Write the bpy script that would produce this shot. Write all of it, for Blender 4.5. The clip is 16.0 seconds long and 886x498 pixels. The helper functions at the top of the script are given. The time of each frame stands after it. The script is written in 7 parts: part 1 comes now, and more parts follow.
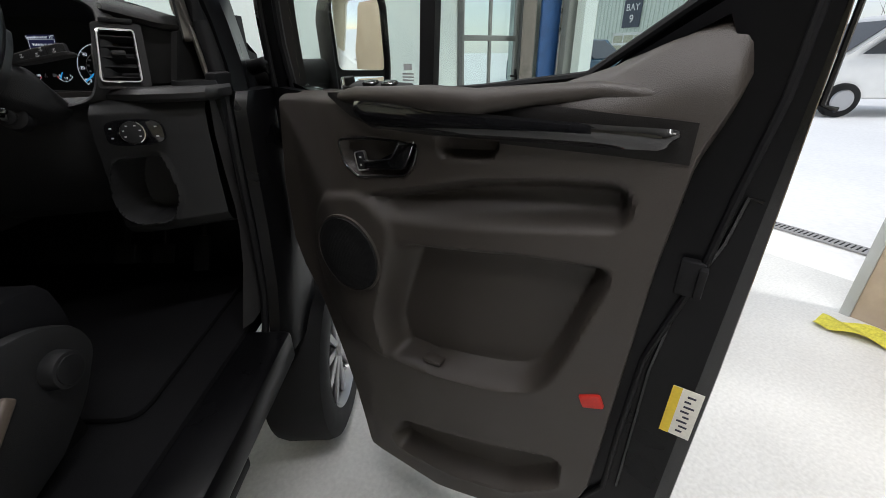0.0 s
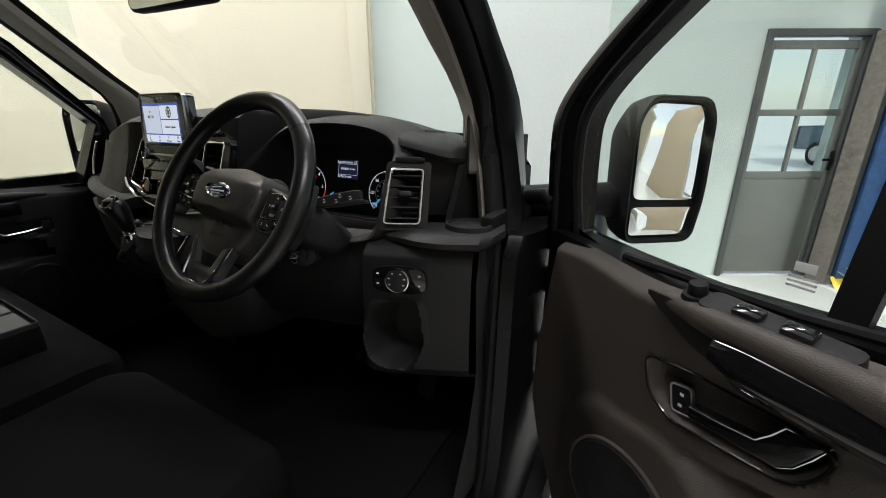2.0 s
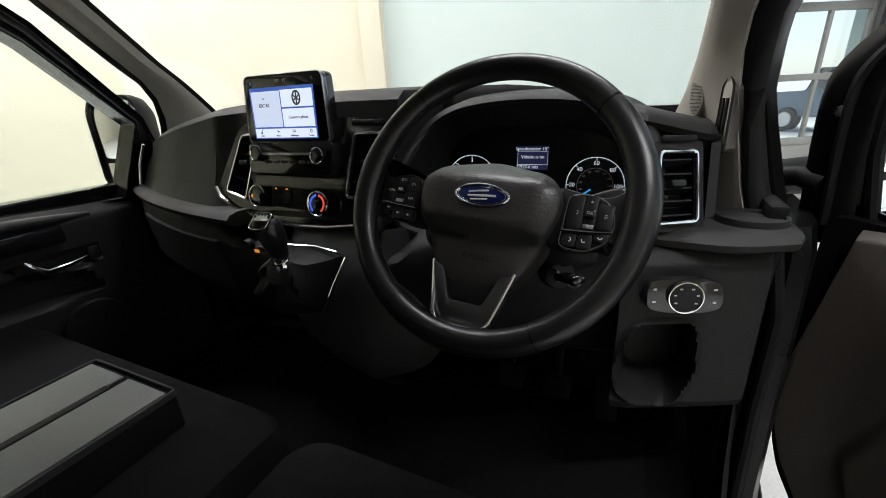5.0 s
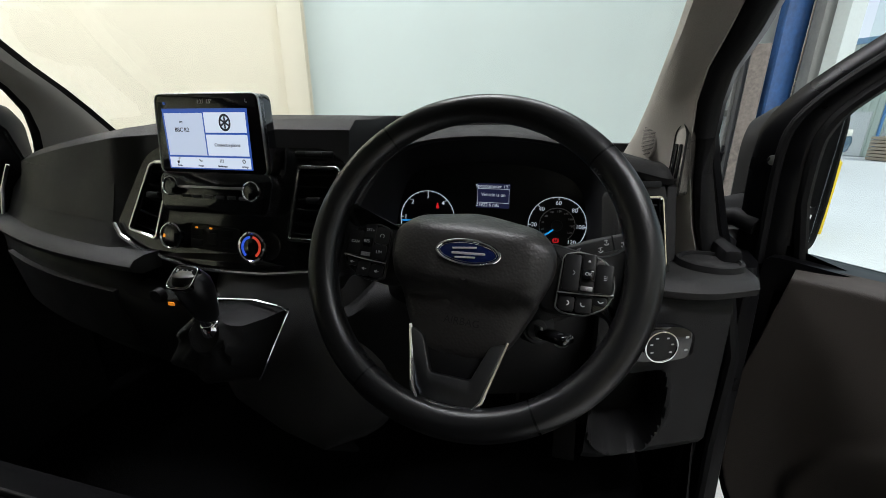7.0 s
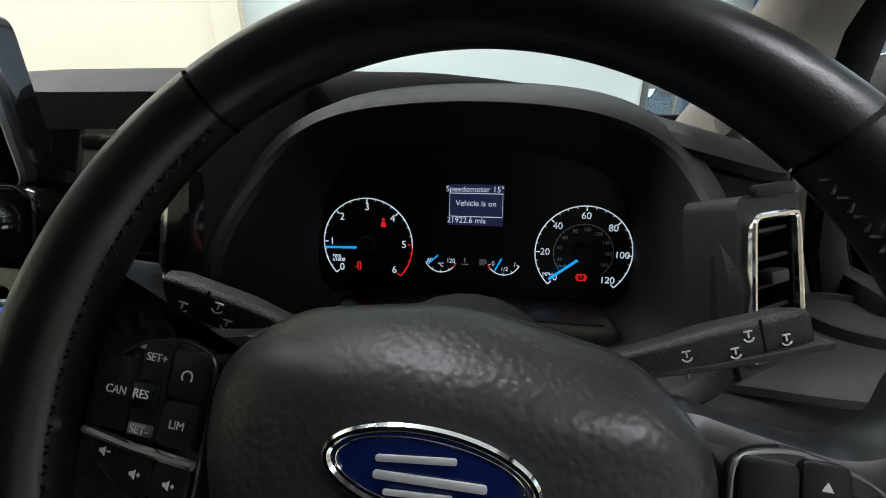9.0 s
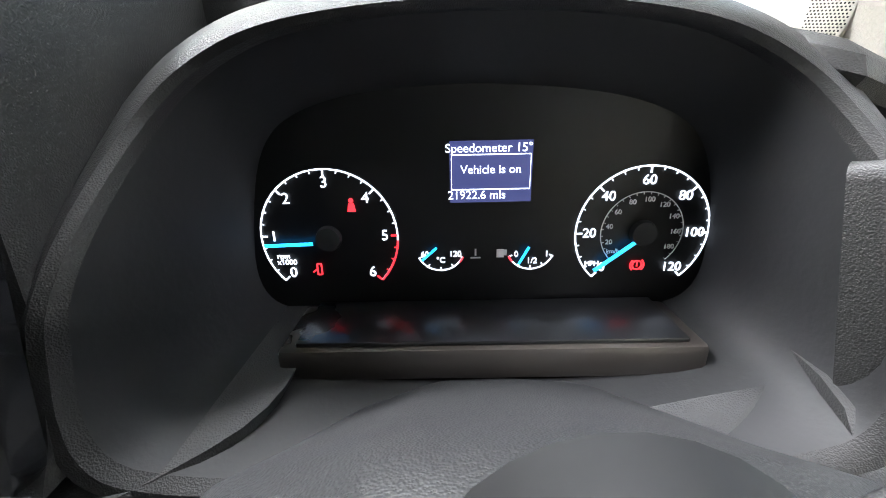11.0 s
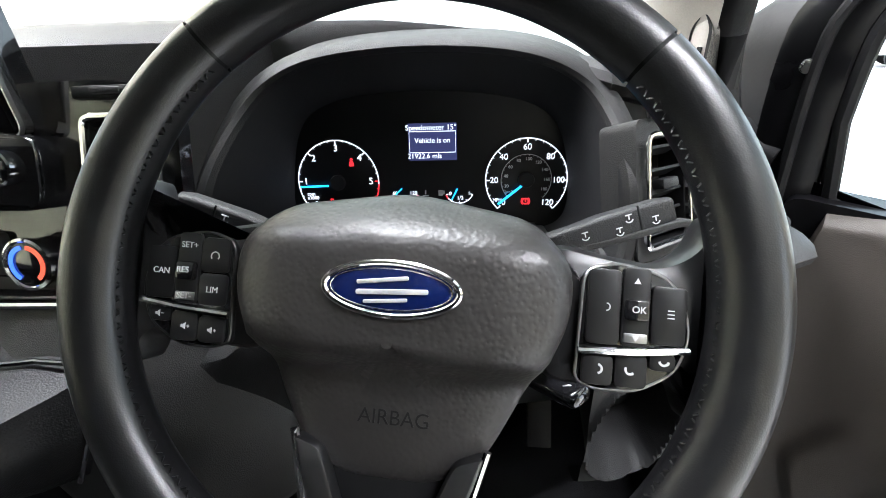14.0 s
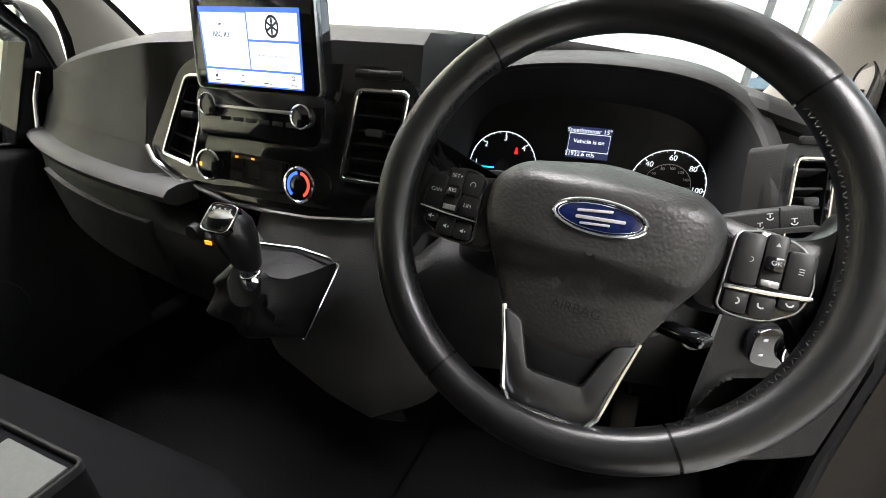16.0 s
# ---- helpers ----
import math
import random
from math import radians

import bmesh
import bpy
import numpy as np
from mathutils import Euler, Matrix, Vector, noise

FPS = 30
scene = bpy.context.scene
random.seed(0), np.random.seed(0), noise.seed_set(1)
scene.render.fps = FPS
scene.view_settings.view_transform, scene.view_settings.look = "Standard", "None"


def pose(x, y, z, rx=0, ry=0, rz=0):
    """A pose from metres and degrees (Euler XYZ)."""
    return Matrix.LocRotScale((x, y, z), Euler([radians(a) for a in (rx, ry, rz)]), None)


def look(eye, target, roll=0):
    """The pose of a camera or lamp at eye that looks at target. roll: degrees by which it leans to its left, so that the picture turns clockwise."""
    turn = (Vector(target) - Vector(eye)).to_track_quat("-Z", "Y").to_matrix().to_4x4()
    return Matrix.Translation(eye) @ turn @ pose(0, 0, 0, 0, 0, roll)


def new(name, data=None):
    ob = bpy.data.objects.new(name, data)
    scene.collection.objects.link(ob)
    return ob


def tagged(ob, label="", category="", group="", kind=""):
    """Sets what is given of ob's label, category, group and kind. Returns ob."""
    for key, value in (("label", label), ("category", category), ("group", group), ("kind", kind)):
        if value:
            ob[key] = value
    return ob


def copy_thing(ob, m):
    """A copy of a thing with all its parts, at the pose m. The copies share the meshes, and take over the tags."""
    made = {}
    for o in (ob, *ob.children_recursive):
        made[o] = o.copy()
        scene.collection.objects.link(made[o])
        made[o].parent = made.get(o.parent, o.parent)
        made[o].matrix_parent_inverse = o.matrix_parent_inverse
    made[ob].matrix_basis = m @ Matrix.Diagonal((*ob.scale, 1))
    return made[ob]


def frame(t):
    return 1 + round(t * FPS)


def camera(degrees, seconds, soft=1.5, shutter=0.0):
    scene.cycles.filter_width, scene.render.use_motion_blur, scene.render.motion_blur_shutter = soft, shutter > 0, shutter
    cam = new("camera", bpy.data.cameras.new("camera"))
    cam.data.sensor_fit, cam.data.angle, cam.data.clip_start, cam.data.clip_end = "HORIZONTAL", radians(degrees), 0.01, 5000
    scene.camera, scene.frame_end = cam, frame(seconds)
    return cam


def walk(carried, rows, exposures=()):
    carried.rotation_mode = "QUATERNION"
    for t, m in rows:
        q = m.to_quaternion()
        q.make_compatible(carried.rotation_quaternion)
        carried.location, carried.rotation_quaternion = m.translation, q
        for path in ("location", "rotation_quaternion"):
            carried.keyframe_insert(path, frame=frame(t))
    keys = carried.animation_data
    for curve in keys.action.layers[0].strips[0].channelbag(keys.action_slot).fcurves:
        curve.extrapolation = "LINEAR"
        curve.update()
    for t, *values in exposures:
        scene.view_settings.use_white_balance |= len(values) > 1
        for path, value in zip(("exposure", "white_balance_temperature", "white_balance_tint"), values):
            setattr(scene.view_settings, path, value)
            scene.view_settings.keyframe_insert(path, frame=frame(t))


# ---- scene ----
cam = camera(95.0, 16.0, 0.8)
PATH = [
    (0, (1.3650, -0.7620, 1.2200), (1.3765, 0.1384, 0.7850), -0.71),
    (0.5, (1.3180, -0.7420, 1.2820), (1.2802, 0.1643, 0.8611), 0.10),
    (1, (1.2470, -0.6400, 1.3250), (1.0774, 0.2691, 0.9446), 0.48),
    (1.5, (1.2050, -0.5000, 1.3600), (0.8705, 0.3834, 1.0319), 0.99),
    (2, (1.1500, -0.4350, 1.3790), (0.6759, 0.3860, 1.0608), -0.22),
    (2.5, (1.0246, -0.4099, 1.3860), (0.4963, 0.3687, 1.0475), 0.26),
    (3, (0.9163, -0.3890, 1.3836), (0.3352, 0.3372, 1.0163), 0.45),
    (3.2, (0.8826, -0.3819, 1.3882), (0.2877, 0.3295, 1.0139), 0.87),
    (5.3, (0.5949, -0.4945, 1.3670), (0.2304, 0.3674, 1.0146), -3.28),
    (5.5, (0.5738, -0.4954, 1.3698), (0.2393, 0.3773, 1.0142), -2.94),
    (6, (0.5204, -0.4984, 1.3834), (0.2578, 0.4006, 1.0330), -1.23),
    (6.5, (0.5183, -0.4964, 1.3886), (0.2800, 0.4137, 1.0498), -0.57),
    (7, (0.5341, -0.4301, 1.3983), (0.2986, 0.4872, 1.0772), -0.33),
    (7.5, (0.5363, -0.2995, 1.3938), (0.2856, 0.6127, 1.0695), -0.41),
    (8, (0.5176, -0.2308, 1.3897), (0.2782, 0.6762, 1.0432), 0.01),
    (8.5, (0.4971, -0.1767, 1.3750), (0.3026, 0.7350, 1.0133), 0.61),
    (9, (0.4797, -0.1126, 1.3686), (0.3136, 0.8027, 1.0016), -0.92),
    (9.2, (0.4801, -0.0930, 1.3595), (0.3139, 0.8249, 0.9991), -1.17),
    (11.3, (0.4093, 0.0380, 1.3478), (0.3785, 0.9021, 0.8455), -1.57),
    (11.5, (0.4098, 0.0371, 1.3477), (0.3763, 0.9018, 0.8466), -1.61),
    (12, (0.4141, 0.0254, 1.3531), (0.3780, 0.8934, 0.8579), -1.46),
    (12.5, (0.4320, -0.0400, 1.3570), (0.3682, 0.8470, 0.8996), -1.42),
    (13, (0.4500, -0.1028, 1.3569), (0.3564, 0.7838, 0.9041), -1.85),
    (13.5, (0.4768, -0.1479, 1.3643), (0.3894, 0.7373, 0.9075), -1.34),
    (14, (0.5027, -0.1893, 1.3651), (0.4056, 0.6914, 0.9016), -2.49),
    (14.5, (0.5081, -0.2251, 1.3628), (0.4120, 0.6525, 0.8932), -2.97),
    (15, (0.5032, -0.2672, 1.3624), (0.3621, 0.6077, 0.8991), -1.37),
    (15.5, (0.4754, -0.3166, 1.3702), (0.2737, 0.5536, 0.9208), 1.06),
    (16, (0.4382, -0.3407, 1.3656), (0.1495, 0.5093, 0.9251), 2.72),
]
walk(cam, [(t, look(eye, target, roll)) for t, eye, target, roll in PATH], exposures=[(0, -0.2, 6250, 10), (3, -0.15, 6450, 10), (5.5, 0.2, 6250, 9), (7.0, -0.1, 6150, 8), (7.6, -0.25, 6100, 8), (8.5, -0.1, 6050, 8), (9.2, 0.35, 6050, 8), (11.5, 3.05, 6000, 8), (12.5, 2.75, 5950, 8), (14.0, 2.1, 6000, 9), (15.0, 1.85, 6250, 10), (16.0, 1.65, 6400, 10)])

# ---- world, daylight and lamps ----
world = bpy.data.worlds.new("sky")
scene.world = world
world.use_nodes = True
wn = world.node_tree.nodes
sky = wn.new("ShaderNodeTexSky")
sky.sky_type = "NISHITA"
sky.sun_disc = False
sky.sun_elevation = radians(38)
sky.sun_rotation = radians(120)
sky.dust_density = 0.8
wn["Background"].inputs["Strength"].default_value = 0.15
veil = wn.new("ShaderNodeMixRGB")                  # thin white overcast over the sky
veil.inputs["Fac"].default_value = 0.6
veil.inputs["Color2"].default_value = (7.0, 7.2, 7.5, 1)
world.node_tree.links.new(sky.outputs[0], veil.inputs["Color1"])
world.node_tree.links.new(veil.outputs[0], wn["Background"].inputs["Color"])

sun_data = bpy.data.lights.new("sun", "SUN")
sun_data.energy, sun_data.angle, sun_data.color = 2.4, radians(12), (1.0, 0.96, 0.9)
sun = new("sun", sun_data)
sun.matrix_world = look((6.8, -4, 6.2), (0, 0, 0))

# light of the ceiling strips, one lamp for each row
GZ = -0.20                                         # level of the workshop floor and the yard
G29 = Matrix.Translation((-1.285, 2.596, GZ)) @ pose(0, 0, 0, 0, 0, 30)
for sx, sy, watts in ((-2.6, -1.3, 235), (0.9, -1.6, 120), (-2.6, -5.2, 240), (1.2, -5.2, 130)):
    ld_ = bpy.data.lights.new("strip_lamp", "AREA")
    ld_.shape, ld_.size, ld_.size_y, ld_.energy, ld_.color = "RECTANGLE", 3.0, 0.3, watts, (1.0, 0.965, 0.965)
    lo_ = new("strip_lamp", ld_)
    lo_.matrix_world = G29 @ pose(sx, sy, 4.88)

# ---- materials ----
def mat(name, color, rough=0.5, metal=0.0, bump=0.0, scale=200.0, vary=0.12, stain=6.0, coat=0.0, emit=None, power=0.0, spec=0.5):
    """Procedural surface: a base colour varied at two scales, a fine relief, and a roughness that wanders a little."""
    m = bpy.data.materials.new(name)
    m.use_nodes = True
    n, l = m.node_tree.nodes, m.node_tree.links
    b = n["Principled BSDF"]
    b.inputs["Metallic"].default_value = metal
    b.inputs["Coat Weight"].default_value = coat
    b.inputs["Coat Roughness"].default_value = 0.05
    b.inputs["Specular IOR Level"].default_value = spec
    geo_n = n.new("ShaderNodeTexCoord")
    big, fine = n.new("ShaderNodeTexNoise"), n.new("ShaderNodeTexNoise")
    big.inputs["Scale"].default_value, big.inputs["Detail"].default_value = stain, 5.0
    fine.inputs["Scale"].default_value, fine.inputs["Detail"].default_value = scale, 3.0
    for k in (big, fine):
        l.new(geo_n.outputs["Object"], k.inputs["Vector"])
    add = n.new("ShaderNodeMath")
    add.operation = "ADD"
    l.new(big.outputs["Fac"], add.inputs[0])
    l.new(fine.outputs["Fac"], add.inputs[1])
    ramp = n.new("ShaderNodeMapRange")
    ramp.inputs["From Min"].default_value, ramp.inputs["From Max"].default_value = 0.6, 1.4
    ramp.inputs["To Min"].default_value, ramp.inputs["To Max"].default_value = 1 - vary, 1 + vary
    l.new(add.outputs[0], ramp.inputs["Value"])
    mul = n.new("ShaderNodeMix")
    mul.data_type, mul.blend_type = "RGBA", "MULTIPLY"
    mul.inputs["Factor"].default_value = 1.0
    mul.inputs["A"].default_value = (*color, 1)
    l.new(ramp.outputs[0], mul.inputs["B"])
    l.new(mul.outputs["Result"], b.inputs["Base Color"])
    rr = n.new("ShaderNodeMapRange")
    rr.inputs["From Min"].default_value, rr.inputs["From Max"].default_value = 0.3, 0.7
    rr.inputs["To Min"].default_value, rr.inputs["To Max"].default_value = max(rough * 0.85, 0.0), min(rough * 1.15, 1.0)
    l.new(big.outputs["Fac"], rr.inputs["Value"])
    l.new(rr.outputs[0], b.inputs["Roughness"])
    if bump:
        bp = n.new("ShaderNodeBump")
        bp.inputs["Strength"].default_value, bp.inputs["Distance"].default_value = bump, 0.002
        l.new(fine.outputs["Fac"], bp.inputs["Height"])
        l.new(bp.outputs[0], b.inputs["Normal"])
    if emit:
        b.inputs["Emission Color"].default_value = (*emit, 1)
        b.inputs["Emission Strength"].default_value = power
    return m


def grained(name, color, rough, cell=900.0, depth=0.35, spec=0.28):
    """Moulded plastic or hide: rounded cells pressed into the skin."""
    m = mat(name, color, rough, scale=cell * 0.5, vary=0.08, spec=spec)
    n, l = m.node_tree.nodes, m.node_tree.links
    v = n.new("ShaderNodeTexVoronoi")
    v.feature = "SMOOTH_F1"
    v.inputs["Scale"].default_value = cell
    l.new(n["Texture Coordinate"].outputs["Object"], v.inputs["Vector"])
    bp = n.new("ShaderNodeBump")
    bp.inputs["Strength"].default_value, bp.inputs["Distance"].default_value = depth, 0.0012
    l.new(v.outputs["Distance"], bp.inputs["Height"])
    l.new(bp.outputs[0], n["Principled BSDF"].inputs["Normal"])
    return m


def glass(name, tint=(0.93, 0.97, 0.95), gloss=0.02):
    m = bpy.data.materials.new(name)
    m.use_nodes = True
    n, l = m.node_tree.nodes, m.node_tree.links
    n.remove(n["Principled BSDF"])
    t, g, mix, fr = n.new("ShaderNodeBsdfTransparent"), n.new("ShaderNodeBsdfGlossy"), n.new("ShaderNodeMixShader"), n.new("ShaderNodeLayerWeight")
    t.inputs["Color"].default_value = (*tint, 1)
    g.inputs["Roughness"].default_value = gloss
    pw, sc = n.new("ShaderNodeMath"), n.new("ShaderNodeMath")
    pw.operation, pw.inputs[1].default_value = "POWER", 4.0
    sc.operation, sc.inputs[1].default_value, sc.inputs[2].default_value = "MULTIPLY_ADD", 0.7, 0.035
    fr.inputs["Blend"].default_value = 0.5
    l.new(fr.outputs["Facing"], pw.inputs[0])
    l.new(pw.outputs[0], sc.inputs[0])
    l.new(sc.outputs[0], mix.inputs[0])
    l.new(t.outputs[0], mix.inputs[1])
    l.new(g.outputs[0], mix.inputs[2])
    l.new(mix.outputs[0], n["Material Output"].inputs["Surface"])
    return m


def woven(name, color, rough=0.9, scale=1400.0):
    m = mat(name, color, rough, bump=0.5, scale=scale, vary=0.25, spec=0.08)
    m.node_tree.nodes["Principled BSDF"].inputs["Sheen Weight"].default_value = 0.0
    return m


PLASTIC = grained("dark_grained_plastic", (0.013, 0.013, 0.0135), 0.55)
SOFT = grained("soft_dash_skin", (0.0115, 0.0112, 0.011), 0.55, 1100, spec=0.24)
GREY_PLASTIC = grained("grey_grained_plastic", (0.023, 0.0225, 0.0225), 0.55)
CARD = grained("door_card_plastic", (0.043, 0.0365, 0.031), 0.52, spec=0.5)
CARD_DARK = grained("dark_card_plastic", (0.012, 0.011, 0.0105), 0.55, spec=0.2)
LEATHER = grained("black_leather", (0.0065, 0.0065, 0.007), 0.31, 1300, 0.07, 0.5)
HIDE = grained("airbag_skin", (0.024, 0.0222, 0.0212), 0.40, 360, 0.26, 0.5)
GLOSS = mat("gloss_black", (0.008, 0.008, 0.009), 0.08, vary=0.05, coat=0.5)
MATT = mat("matt_black", (0.007, 0.007, 0.0075), 0.6, bump=0.1, spec=0.25)
DARK = mat("deep_black_plastic", (0.004, 0.004, 0.0045), 0.6, spec=0.2)
RUBBER = mat("black_rubber", (0.006, 0.006, 0.0065), 0.6, bump=0.15, scale=300, spec=0.2)
CHROME = mat("chrome", (0.85, 0.86, 0.88), 0.09, 1.0, vary=0.03)
SATIN = mat("satin_silver", (0.42, 0.42, 0.43), 0.32, 1.0, vary=0.06)
PAINT = mat("black_car_paint", (0.005, 0.005, 0.0055), 0.16, vary=0.1, coat=0.3, spec=0.35)
CLOTH = woven("black_seat_cloth", (0.006, 0.006, 0.0068))
CARPET = woven("black_floor_mat", (0.006, 0.006, 0.0065), 0.95, 500)
LINER = woven("grey_roof_lining", (0.30, 0.295, 0.28), 0.95, 900)
PILLAR = grained("light_grey_trim", (0.33, 0.31, 0.275), 0.6)
STEEL = mat("steel", (0.5, 0.5, 0.5), 0.3, 1.0, bump=0.1)
GLASS = glass("clear_glass")
MIRROR = mat("mirror_glass", (0.9, 0.92, 0.92), 0.02, 1.0, vary=0.01)
FLOORC = mat("painted_concrete_floor", (0.62, 0.62, 0.6), 0.55, bump=0.2, scale=60, vary=0.16, stain=2.0)
CREAM = mat("cream_wall_paint", (0.60, 0.56, 0.45), 0.85, bump=0.15, scale=40, vary=0.05, stain=1.2)
PALE = mat("pale_wall_paint", (0.50, 0.56, 0.54), 0.8, bump=0.15, scale=40, vary=0.05, stain=1.5)
WHITE = mat("white_paint", (0.78, 0.78, 0.76), 0.5, vary=0.06)
BLUE = mat("blue_steel_paint", (0.016, 0.058, 0.165), 0.45, bump=0.3, scale=25, vary=0.35, stain=9)
BEIGE = mat("beige_timber", (0.42, 0.34, 0.25), 0.7, bump=0.15, scale=30, vary=0.07)
DOORGREY = mat("dull_grey_door", (0.13, 0.135, 0.125), 0.5, bump=0.1, scale=60, vary=0.18)
GREYP = mat("grey_door_paint", (0.4, 0.42, 0.41), 0.5, vary=0.1)
YELLOW = mat("yellow_paint", (0.75, 0.52, 0.02), 0.5, vary=0.15)
RED = mat("red_plastic", (0.55, 0.03, 0.02), 0.35)
GREEN = mat("green_cladding", (0.62, 0.68, 0.60), 0.6, vary=0.08)
YARD_PALE = mat("bright_yard_concrete", (0.8, 0.8, 0.8), 0.8, bump=0.3, scale=20, vary=0.08, stain=0.6)
SLATE = mat("slate_sign", (0.05, 0.06, 0.08), 0.5)
CARBLUE = mat("dark_blue_car_paint", (0.03, 0.08, 0.13), 0.2, coat=0.6)
DARKGLASS = mat("dark_window_glass", (0.02, 0.025, 0.03), 0.05, vary=0.02)
LIT_WHITE = mat("lit_white_print", (0.7, 0.72, 0.75), 0.5, emit=(0.85, 0.9, 1.0), power=0.45)
PRINT = mat("white_print", (0.6, 0.6, 0.62), 0.5)
LIT_BLUE = mat("lit_blue_needle", (0.05, 0.4, 0.9), 0.4, emit=(0.03, 0.42, 1.0), power=0.6)
LIT_RED = mat("lit_red_sign", (0.5, 0.02, 0.02), 0.4, emit=(1.0, 0.02, 0.03), power=0.45)
AMBER = mat("lit_amber", (0.9, 0.3, 0.02), 0.4, emit=(1.0, 0.3, 0.02), power=0.6)
SCREEN = mat("lit_display", (0.1, 0.1, 0.1), 0.15, emit=(0.72, 0.80, 0.98), power=0.75, vary=0.02)
SCREEN2 = mat("lit_display_blue", (0.02, 0.05, 0.2), 0.15, emit=(0.08, 0.2, 0.85), power=0.4, vary=0.02)
SCREENW = mat("lit_display_white", (0.1, 0.1, 0.1), 0.15, emit=(0.80, 0.87, 1.0), power=0.85, vary=0.02)
LCD = mat("lit_cluster_display", (0.02, 0.02, 0.06), 0.2, emit=(0.035, 0.04, 0.11), power=0.30, vary=0.02)
INK = mat("dark_print", (0.02, 0.02, 0.04), 0.5)
LOGO_BLUE = mat("badge_blue", (0.005, 0.012, 0.075), 0.15, coat=0.8)
TAN = mat("tray_grey_top", (0.10, 0.105, 0.10), 0.6, bump=0.1)
STICKER = mat("white_sticker", (0.75, 0.73, 0.65), 0.4)
YSTICK = mat("yellow_sticker", (0.75, 0.55, 0.03), 0.4)

# ---- mesh tools ----
def part(name, bm, material, parent=None, label="", smooth=True, mods=None):
    me = bpy.data.meshes.new(name)
    if smooth:
        for f in bm.faces:
            f.smooth = True
    bm.normal_update()
    bm.to_mesh(me)
    bm.free()
    me.materials.append(material)
    if smooth:
        me.set_sharp_from_angle(angle=radians(38))
    ob = new(name, me)
    if parent:
        ob.parent = parent
    if label:
        ob["label"] = label
    return ob


def thing(name, label, category, group="", kind="", at=None):
    ob = new(name)
    ob.empty_display_size = 0.05
    if at is not None:
        ob.matrix_world = at
    return tagged(ob, label, category, group, kind)


def xform(bm, m):
    bmesh.ops.transform(bm, matrix=m, verts=bm.verts)
    return bm


def join(*bms):
    """One bmesh from several."""
    out = bmesh.new()
    for b in bms:
        me = bpy.data.meshes.new("t")
        b.to_mesh(me)
        b.free()
        out.from_mesh(me)
        bpy.data.meshes.remove(me)
    return out


def box(sx, sy, sz, at=(0, 0, 0), bevel=0.0, seg=2, rot=(0, 0, 0)):
    bm = bmesh.new()
    bmesh.ops.create_cube(bm, size=1.0)
    bmesh.ops.scale(bm, vec=(sx, sy, sz), verts=bm.verts)
    if bevel:
        bmesh.ops.bevel(bm, geom=bm.edges[:], offset=min(bevel, 0.49 * min(sx, sy, sz)), segments=seg, profile=0.5, affect="EDGES")
    return xform(bm, pose(*at, *rot))


def cyl(r1, r2, h, at=(0, 0, 0), rot=(0, 0, 0), seg=32, bevel=0.0):
    """A round piece on the z axis from 0 to h, capped."""
    bm = bmesh.new()
    bmesh.ops.create_cone(bm, cap_ends=True, segments=seg, radius1=r1, radius2=r2, depth=h)
    bmesh.ops.translate(bm, vec=(0, 0, h / 2), verts=bm.verts)
    if bevel:
        ed = [e for e in bm.edges if all(len(f.verts) > 4 or True for f in e.link_faces) and any(len(f.verts) > 4 for f in e.link_faces)]
        bmesh.ops.bevel(bm, geom=ed, offset=bevel, segments=2, profile=0.5, affect="EDGES")
    return xform(bm, pose(*at, *rot))


def rings(loops, closed=True, cap0=False, cap1=False):
    """A skin over loops of equally many points; closed: each loop runs round."""
    bm = bmesh.new()
    vs = [[bm.verts.new(p) for p in lp] for lp in loops]
    n = len(vs[0])
    for a, b in zip(vs, vs[1:]):
        for i in range(n if closed else n - 1):
            j = (i + 1) % n
            bm.faces.new((a[i], a[j], b[j], b[i]))
    if cap0:
        bm.faces.new(vs[0][::-1])
    if cap1:
        bm.faces.new(vs[-1])
    bmesh.ops.recalc_face_normals(bm, faces=bm.faces)
    return bm


def tube(path, radius, seg=10, closed=False, flat=1.0, up=(0, 0, 1)):
    """A round bar along a path of points; radius: a number, or one for each point."""
    pts = [Vector(p) for p in path]
    n = len(pts)
    rad = radius if isinstance(radius, (list, tuple)) else [radius] * n
    loops = []
    for i, p in enumerate(pts):
        a, b = (pts[i - 1], pts[(i + 1) % n]) if closed else (pts[max(i - 1, 0)], pts[min(i + 1, n - 1)])
        d = (b - a).normalized()
        s = d.cross(Vector(up))
        s = s.normalized() if s.length > 1e-4 else d.orthogonal().normalized()
        w = s.cross(d)
        loops.append([p + rad[i] * (math.cos(k) * s + flat * math.sin(k) * w) for k in (2 * math.pi * j / seg for j in range(seg))])
    if closed:
        loops.append(loops[0])
    bm = rings(loops, True, not closed, not closed)
    bmesh.ops.remove_doubles(bm, verts=bm.verts, dist=1e-6)
    return bm


def rounded(pts, r, seg=4):
    """A closed 2D outline with its corners rounded to radius r (or one radius per corner)."""
    out, n = [], len(pts)
    for i in range(n):
        p, a, b = Vector(pts[i]), Vector(pts[i - 1]), Vector(pts[(i + 1) % n])
        ri = r[i] if isinstance(r, (list, tuple)) else r
        da, db = a - p, b - p
        k = min(ri, 0.45 * da.length, 0.45 * db.length)
        p0, p1 = p + da.normalized() * k, p + db.normalized() * k
        for j in range(seg + 1):
            t = j / seg
            out.append((p0 * (1 - t) ** 2 + p * 2 * t * (1 - t) + p1 * t * t)[:])
    return out


